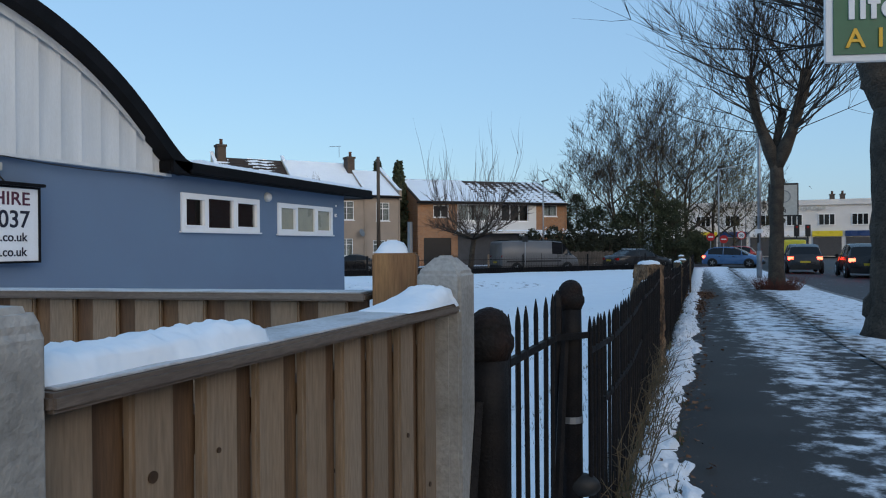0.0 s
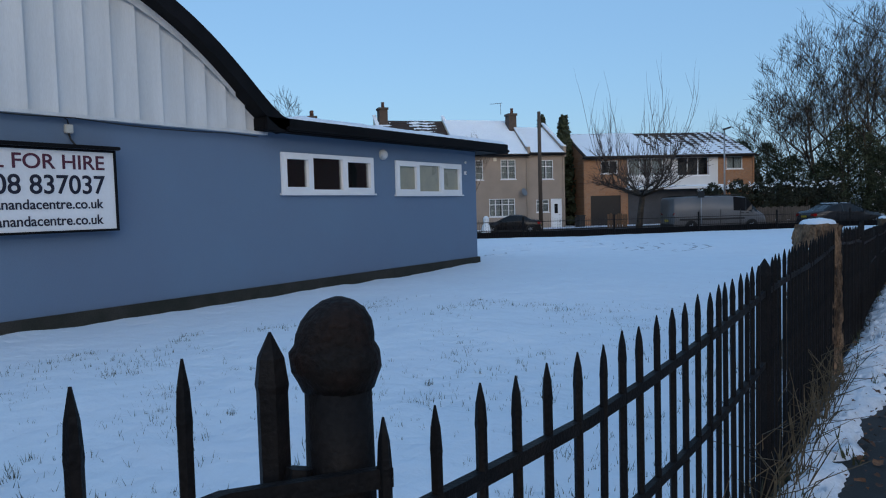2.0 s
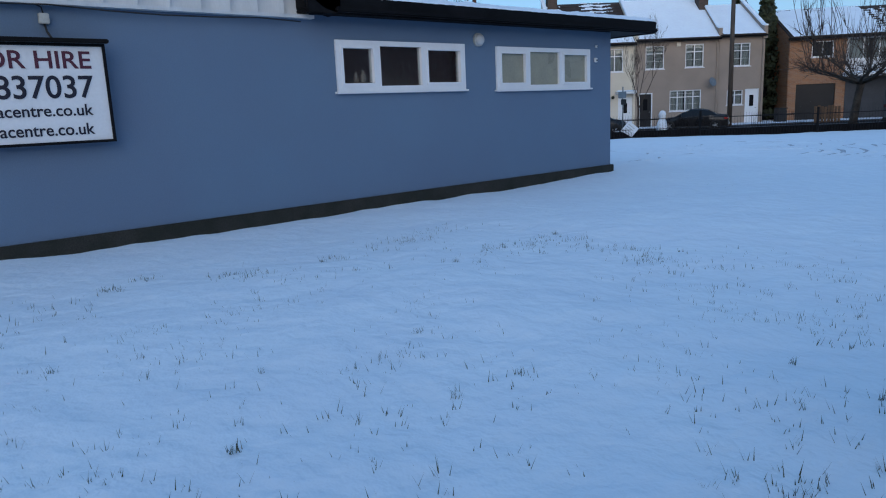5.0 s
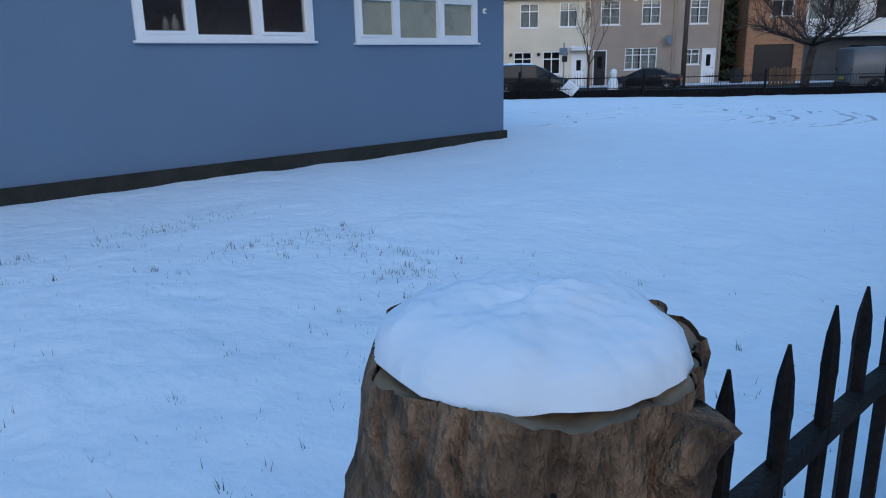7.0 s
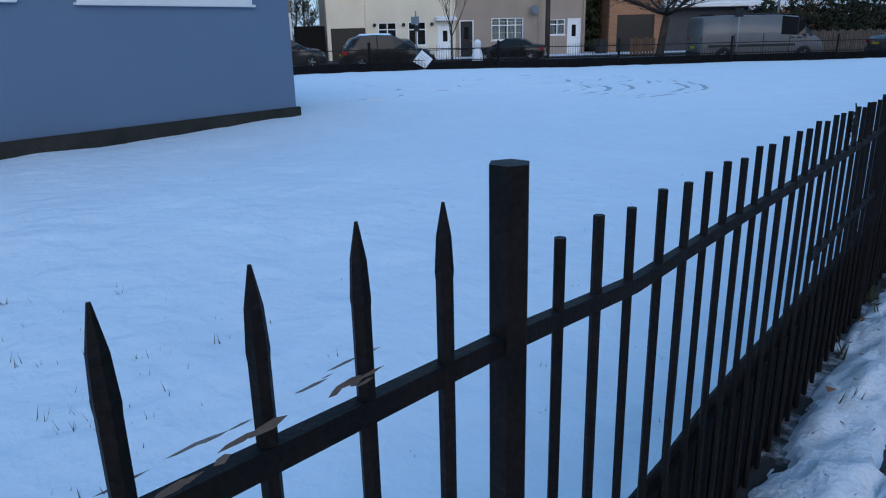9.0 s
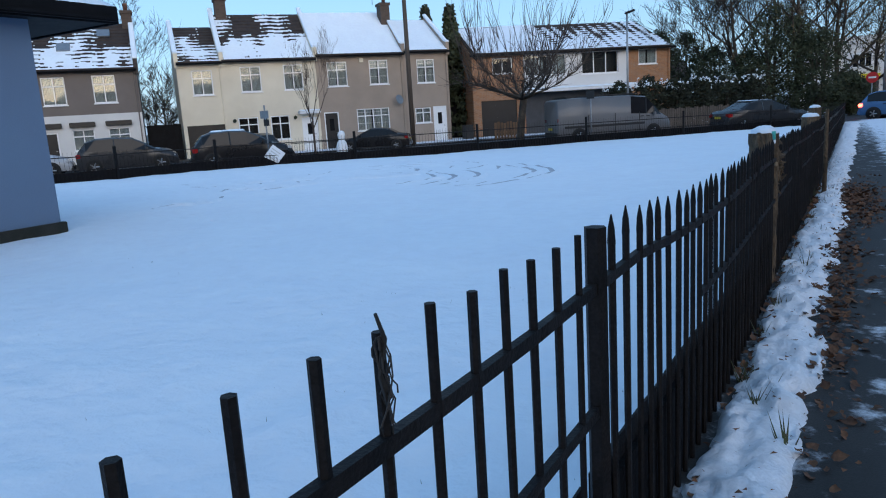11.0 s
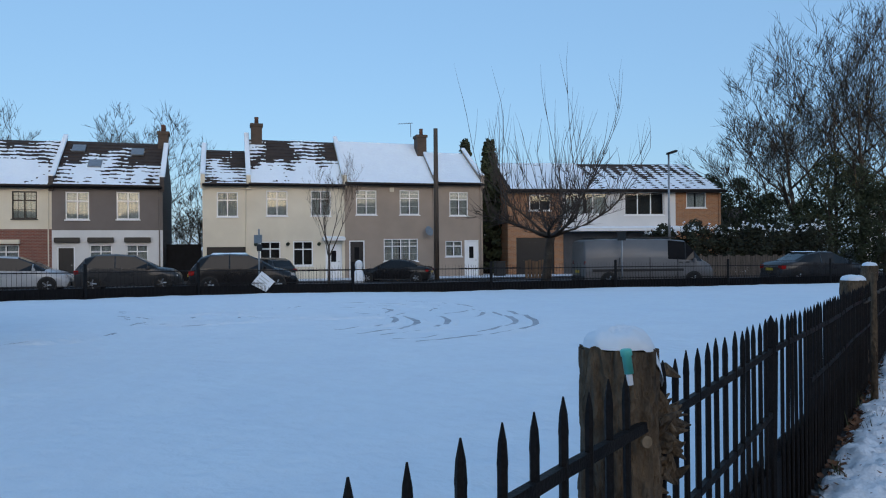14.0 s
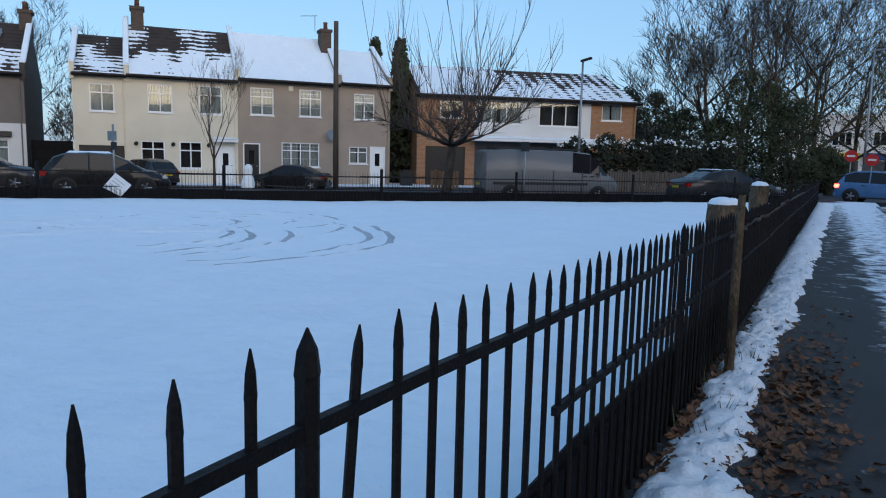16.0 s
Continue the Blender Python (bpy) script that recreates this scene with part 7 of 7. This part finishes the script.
# sign board by the far street tree
es = thing("road_sign", pose(2.43, 33.6, ground_z(33.6) - 0.05, 0, 0, 4), "grey-framed road sign on a post half hidden by the tree", "road sign")
bm = B()
tube(bm, (0.55, 0.08, 0), (0.55, 0.08, 4.1), 0.05, 0.05, 10)
part("post", bm, STEELG, es)
boxpart("backing", (0, 1.15, -0.02, 0.03, 2.72, 4.1), TRIM, es, 0.01)
boxpart("panel", (0.25, 1.1, -0.028, -0.02, 2.78, 4.02), PVC, es)
text_part("lettering", "EN", 0.3, 0.16, Matrix.Translation((0.36, -0.03, 2.88)), INK, es)
bm = B()
for i in range(14):
    a0, a1 = 2 * math.pi * i / 14, 2 * math.pi * (i + 1) / 14
    tube(bm, (0.6 + 0.24 * math.cos(a0), -0.03, 3.55 + 0.24 * math.sin(a0)), (0.6 + 0.24 * math.cos(a1), -0.03, 3.55 + 0.24 * math.sin(a1)), 0.03, 0.03, 4)
part("faded_ring", bm, STEELG, es)
# junction signs and lights
for x, y, z, body, m in ((1.6, 63.5, 1.7, "", SIGNR), (2.9, 63.0, 2.0, "50", SIGNR), (0.6, 64, 1.9, "", SIGNR)):
    q = pole("speed_sign", x, y, -0.45, z + 0.2, 0.03, 0.03, STEELG, "round red-ringed road sign on a post", "road sign", "junction signs")
    bm = B()
    disc(bm, (0, -0.05, z + 0.45), (0, 1, 0), 0.33, 20, 0.02)
    part("ring", bm, SIGNR, q)
    bm = B()
    disc(bm, (0, -0.063, z + 0.45), (0, 1, 0), 0.25, 20, 0.012)
    part("face", bm, SIGNW if body else SIGNR, q)
    if body:
        text_part("lettering", body, 0.3, 0.2, Matrix.Translation((-0.15, -0.071, z + 0.35)), INK, q)
    else:
        boxpart("bar", (-0.2, 0.2, -0.078, -0.07, z + 0.40, z + 0.5), SIGNW, q)
for x, y in ((8.2, 74), (9.2, 74.5)):
    q = pole("traffic_light", x, y, -0.45, 2.4, 0.05, 0.05, TRIM, "traffic light at the junction", "traffic light", "traffic lights")
    boxpart("head", (-0.22, 0.22, -0.2, 0.05, 2.4, 3.5), TRIM, q, 0.03)
    for i in range(3):
        bm = B()
        disc(bm, (0, -0.21, 2.6 + 0.34 * i), (0, 1, 0), 0.1, 12, 0.02)
        part("lens", bm, TAIL if i == 2 else TRIM, q)
nm = thing("street_nameplate", pose(-5.4, 57.5, -0.42, 0, 0, 45), "white street nameplate on short posts", "nameplate")
boxpart("plate", (0, 1.1, -0.02, 0, 0.45, 0.75), SIGNW, nm)
bm = B()
for i in range(5):
    box(bm, 0.12 + i * 0.18, 0.25 + i * 0.18, -0.026, -0.02, 0.54, 0.66)
part("print", bm, INK, nm)
bm = B()
tube(bm, (0.15, 0.03, 0), (0.15, 0.03, 0.5), 0.03, 0.03, 6), tube(bm, (0.95, 0.03, 0), (0.95, 0.03, 0.5), 0.03, 0.03, 6)
part("leg", bm, STEELG, nm)

# timber fence and low white garden things by the corner, railings before the terrace
def pale_fence(base, s0, s1, off, h, m, label, pitch=0.14):
    t = thing("garden_fence", base, label, "fence", "garden fences")
    n = int((s1 - s0) / pitch)
    for i in range(n):
        hh = h + 0.05 * math.sin(i * 1.7)
        boxpart("pale", (s0 + i * pitch, s0 + i * pitch + pitch * 0.8, -off - 0.02, -off, -0.45, -0.45 + hh), m, t)
    boxpart("rail", (s0, s1, -off, -off + 0.04, 0.1, 0.18), m, t)


pale_fence(H2M, 8.0, 13.0, 7.6, 1.35, FENCEW, "weathered grey timber garden fence")
pale_fence(TRM, 13.2, 14.8, 5.4, 1.15, BOARDD, "orange-brown timber pale fence", 0.2)
pale_fence(H2M, 2.4, 4.0, 7.0, 1.2, BOARD, "weathered picket fence beside the garage", 0.17)
gr = thing("garden_railings", TRM, "low black railings before the front gardens", "railings")
bm = B()
for a, b in ((0.6, 4.2), (9.4, 12.9)):
    for i in range(int((b - a) / 0.13)):
        tube(bm, (a + i * 0.13, -5.6, -0.42), (a + i * 0.13, -5.6, 0.5), 0.012, 0.006, 4)
    tube(bm, (a, -5.6, 0.35), (b, -5.6, 0.35), 0.018, 0.018, 5)
part("bar", bm, IRON, gr)["kind"] = "stuff"
sm = B()
chain(sm, [((0, 0, -0.05), 0.27), ((0, 0, 0.2), 0.31), ((0, 0, 0.45), 0.3), ((0.01, 0, 0.68), 0.22), ((0.01, 0, 0.78), 0.15), ((0.02, 0, 0.9), 0.19), ((0.02, 0, 1.05), 0.2), ((0.02, 0, 1.2), 0.15), ((0.02, 0, 1.27), 0.05)], 16)
for v in sm.verts:
    v.co += Vector((noise.noise(v.co * 6), noise.noise(v.co * 6 + Vector((3, 0, 0))), 0)) * 0.03
sm = part("snowman", sm, SNOW, smooth=True)
sm.matrix_basis = TRM @ pose(4.05, -5.9, -0.42)
tagged(sm, "plain white snowman standing before the black front door", "snowman")
gt = thing("side_gate", TRM, "dark timber fence between the houses", "fence")
boxpart("panel", (-5.3, -3.5, 0.6, 0.68, -0.45, 1.75), BLACKW, gt)
boxpart("rail", (-5.3, -3.5, 0.56, 0.6, 1.4, 1.5), BLACKW, gt)
gt2 = thing("side_gate", TRM, "dark timber fence between the houses", "fence")
boxpart("panel", (12.95, 16.5, 3.0, 3.08, -0.45, 2.0), BLACKW, gt2)
boxpart("rail", (12.95, 16.5, 2.96, 3.0, 1.5, 1.6), BLACKW, gt2)
wb = thing("wheelie_bins", TRM @ pose(13.4, -1.2, -0.4), "dark wheelie bin beside the house", "bin")
boxpart("bin_body", (-0.27, 0.27, -0.3, 0.3, 0.05, 0.95), TRIM, wb, 0.03)
boxpart("lid", (-0.3, 0.3, -0.34, 0.3, 0.95, 1.03), TRIM, wb, 0.02)
hv = thing("snowy_hedge", TRM, "low clipped hedge dusted with snow", "hedge")
bm = B()
rng = Rng(5)
for i in range(150):
    leaf_clump(bm, Vector((rng.uniform(-16, -11.2), -5.5 + rng.uniform(-0.3, 0.3), rng.uniform(-0.3, 0.75))), 0.16, 10, rng, 0.07)
part("foliage", bm, HEDGEM, hv)
part("hedge_snow", snow_cap(-16, -11.4, -5.85, -5.2, 0.76, 0.12, 91, 0.09, 0.08), SNOW, hv, smooth=True)

# long pale building beyond the junction
fb_ = thing("shop_building", pose(-6.0, 104, -0.45, 0, 0, -4), "long white two-storey building with shopfronts", "building")
boxpart("wall", (0, 46, 0, 9, 0, 7.0), WHITER, fb_)
boxpart("parapet", (-0.2, 46.2, -0.25, 0, 6.6, 7.3), WHITER, fb_)
for i in range(12):
    wd = thing("window")
    wd.parent = fb_
    a = 1.6 + i * 3.7
    boxpart("window_frame", (a, a + 1.9, -0.08, -0.003, 4.0, 5.5), UPVC, wd)
    for k in range(3):
        boxpart("pane", (a + 0.1 + k * 0.6, a + 0.6 + k * 0.6, -0.1, -0.08, 4.1, 5.4), TINT, wd)
    boxpart("shopfront", (a - 0.6, a + 2.6, -0.12, -0.003, 0.1, 2.5), DARKROOM, wd, label="dark shop window")
    boxpart("shop_fascia", (a - 0.7, a + 2.7, -0.25, -0.003, 2.6, 3.3), (SIGNW, YELV, P_DB, SIGNW)[i % 4], wd)
bm = B()
for i in range(12):
    box(bm, 14.5 + i * 0.55, 14.85 + i * 0.55, -0.3, -0.25, 6.05, 6.4)
part("faded_lettering", bm, PVC, fb_, "row of grey letters")
for s in (22, 23.2):
    chimney(fb_, s, 4, 7, 8.2, 2)
bk = thing("back_houses", pose(-75, 95, -0.45, 0, 0, 25), "distant row of brick houses", "building")
boxpart("wall", (0, 60, 0, 9, 0, 5), BRICKD, bk)
bm = B()
vs = [bm.verts.new(c) for c in ((0, -0.3, 5), (60, -0.3, 5), (60, 4.5, 7.6), (0, 4.5, 7.6), (0, 9.3, 5), (60, 9.3, 5))]
bm.faces.new((vs[0], vs[1], vs[2], vs[3])), bm.faces.new((vs[3], vs[2], vs[5], vs[4])), bm.faces.new((vs[0], vs[3], vs[4])), bm.faces.new((vs[1], vs[5], vs[2]))
part("roof", bm, TILE, bk)
opp = thing("opposite_terrace", pose(17.5, 60, -0.2, 0, 0, -90), "row of houses on the far side of the main road", "building")
boxpart("wall", (0, 80, 0, 9, 0, 5.5), BRICKR, opp)
bm = B()
vs = [bm.verts.new(c) for c in ((0, -0.3, 5.5), (80, -0.3, 5.5), (80, 4.5, 8), (0, 4.5, 8), (0, 9.3, 5.5), (80, 9.3, 5.5))]
bm.faces.new((vs[0], vs[1], vs[2], vs[3])), bm.faces.new((vs[3], vs[2], vs[5], vs[4])), bm.faces.new((vs[0], vs[3], vs[4])), bm.faces.new((vs[1], vs[5], vs[2]))
part("roof", bm, TILE, opp)

# ---- small growth and litter ----
def tufts(name, n, region, hmin, hmax, m, label, seed, blades=(2, 6), dens=None, w=0.0025):
    rng = Rng(seed)
    bm = B()
    for _ in range(n):
        x, y = region(rng)
        if dens and rng.random() > dens(x, y):
            continue
        z = ground_z(y) + hall_dip(x, y) - 0.01
        for _ in range(rng.randint(*blades)):
            a, l = rng.uniform(0, 6.28), rng.uniform(hmin, hmax)
            ox, oy = x + rng.gauss(0, 0.015), y + rng.gauss(0, 0.015)
            tip = Vector((ox + math.cos(a) * l * 0.5, oy + math.sin(a) * l * 0.5, z + l))
            s = Vector((-math.sin(a), math.cos(a), 0)) * w
            b = Vector((ox, oy, z))
            bm.faces.new([bm.verts.new(c) for c in (b - s, b + s, tip)])
    return tagged(part(name, bm, m), label, "grass", kind="stuff")


crng = Rng(105)
CLUMPS = [(-0.85 - 6.0 * crng.random() ** 1.6, 3.2 + 8.5 * crng.random() ** 1.15, crng.uniform(0.06, 0.34)) for _ in range(170)]


def in_clump(r):
    x, y, s = r.choice(CLUMPS)
    return min(x + r.gauss(0, s), -0.78), y + r.gauss(0, s)


tufts("grass_tufts", 3000, in_clump, 0.015, 0.06, GRASS, "short grass blades poking through the snow", 101, (1, 4), w=0.0022)
tufts("grass_tufts", 700, lambda r: (-0.85 - 6.0 * r.random() ** 1.4, 3.2 + 14 * r.random() ** 1.6), 0.01, 0.03, GRASS, "single grass tips poking through the snow", 106, (1, 2), w=0.0014)
tufts("grass_tufts", 60, lambda r: (-0.9 - 4.5 * r.random(), r.uniform(4, 12)), 0.02, 0.06, GRASS, "clumps of green grass standing out of the snow", 104, (10, 22), w=0.0018)
tufts("verge_weeds", 110, lambda r: (-0.64 + 0.26 * r.random() ** 1.6, r.choice((r.uniform(4.2, 7), r.uniform(6.5, 24)))), 0.04, 0.14, GRASS, "green weeds in the snow at the foot of the railings", 102, (4, 10), w=0.006)
rng = Rng(103)
bm = B()
for _ in range(260):
    y = rng.uniform(4.1, 8.6)
    x = fence_x(y) + rng.uniform(-0.02, 0.12)
    p = Vector((x, y, ground_z(y)))
    d = Vector((rng.uniform(-0.3, 0.5), rng.uniform(-0.7, 0.7), 1)).normalized()
    l = rng.uniform(0.15, 0.5)
    mid = p + d * l * 0.6
    chain(bm, [(p, 0.003), (mid, 0.0025), (mid + (d + Vector((rng.uniform(-1, 1), rng.uniform(-1, 1), -0.5))).normalized() * l * 0.5, 0.0012)], 3)
tagged(part("dry_weeds", bm, WEED), "tangle of dry weed stems grown through the railings", "weeds", kind="stuff")
rs = thing("basal_shoots", Matrix.Translation((2.06, 26.2, ground_z(26.2))), "thicket of reddish shoots at the foot of the street tree", "shrub")
bm = B()
for _ in range(900):
    a, q = rng.uniform(0, 6.28), rng.uniform(0.1, 0.62)
    p = Vector((math.cos(a) * q, math.sin(a) * q, -0.03))
    d = Vector((math.cos(a) * 0.6 + rng.uniform(-0.3, 0.3), math.sin(a) * 0.6 + rng.uniform(-0.3, 0.3), 1)).normalized()
    chain(bm, [(p, 0.006), (p + d * rng.uniform(0.25, 0.6), 0.002)], 3)
part("shoot", bm, REDTW, rs)["kind"] = "stuff"


LEAF_EDGE = [(0, 0, 0), (0.022, 0.012, 0.006), (0.03, 0.035, 0.012), (0.015, 0.05, 0.004), (0, 0.075, 0.012), (-0.016, 0.05, 0.008), (-0.03, 0.034, 0.014), (-0.02, 0.012, 0.004)]


def leaf_mesh():
    bm = B()
    vs = [bm.verts.new(p) for p in LEAF_EDGE]
    c = bm.verts.new((0, 0.035, 0.0))
    for i in range(8):
        bm.faces.new((vs[i], vs[(i + 1) % 8], c))
    return bm


LEAFM = raw_mesh("dry_leaf", leaf_mesh(), DRYL)
bm = B()
for _ in range(2600):
    y = rng.choice((rng.gauss(17.5, 1.2), rng.gauss(22.0, 1.2), rng.gauss(22.4, 0.9), rng.gauss(21.6, 1.0), rng.uniform(4, 26), rng.uniform(15, 24)))
    if y < 3.5:
        continue
    edge = lerp_pts([(3, -0.30), (7, -0.3), (9, -0.22), (14, -0.2), (17, -0.22), (20, -0.2), (23, -0.22), (30, 0.0)], y)
    x = fence_x(y) + 0.03 + abs(rng.gauss(0, 0.05)) if rng.random() < 0.25 else edge + rng.gauss(-0.07, 0.08) + (0.3 * rng.random() ** 1.5 if y > 20 else 0)
    m = pose(x, y, ground_z(y) + 0.006 + 0.018 * rng.random(), rng.uniform(-35, 35), rng.uniform(-35, 35), rng.uniform(0, 360)) @ Matrix.Scale(rng.uniform(0.25, 0.85), 4)
    bm.faces.new([bm.verts.new(m @ Vector(q)) for q in LEAF_EDGE])
tagged(part("leaf_litter", bm, DRYL), "drift of dry brown leaves along the footpath edge", "leaves", kind="stuff")
for i in range(40):
    y = rng.uniform(17, 24)
    ob = new("dry_leaf", LEAFM)
    ob.matrix_basis = pose(-0.32 + abs(rng.gauss(0, 0.2)), y, ground_z(y) + 0.012, rng.uniform(-20, 20), rng.uniform(-20, 20), rng.uniform(0, 360)) @ Matrix.Scale(rng.uniform(0.8, 1.5), 4)
    tagged(ob, "dry brown leaf lying on the footpath", "leaf", "dry leaves on the footpath")
dirt = B()
for _ in range(1500):
    y = rng.uniform(3.5, 30)
    x = fence_x(y) + 0.05 + 0.4 * rng.random()
    p = Vector((x, y, ground_z(y) + 0.05 + 0.03 * rng.random()))
    s = rng.uniform(0.006, 0.02)
    dirt.faces.new([dirt.verts.new(p + Vector((rng.uniform(-1, 1), rng.uniform(-1, 1), rng.uniform(-0.3, 0.6))) * s) for _ in range(3)])
tagged(part("debris", dirt, DRYL), "specks of leaf and soil on the snow bank", "debris", kind="stuff")
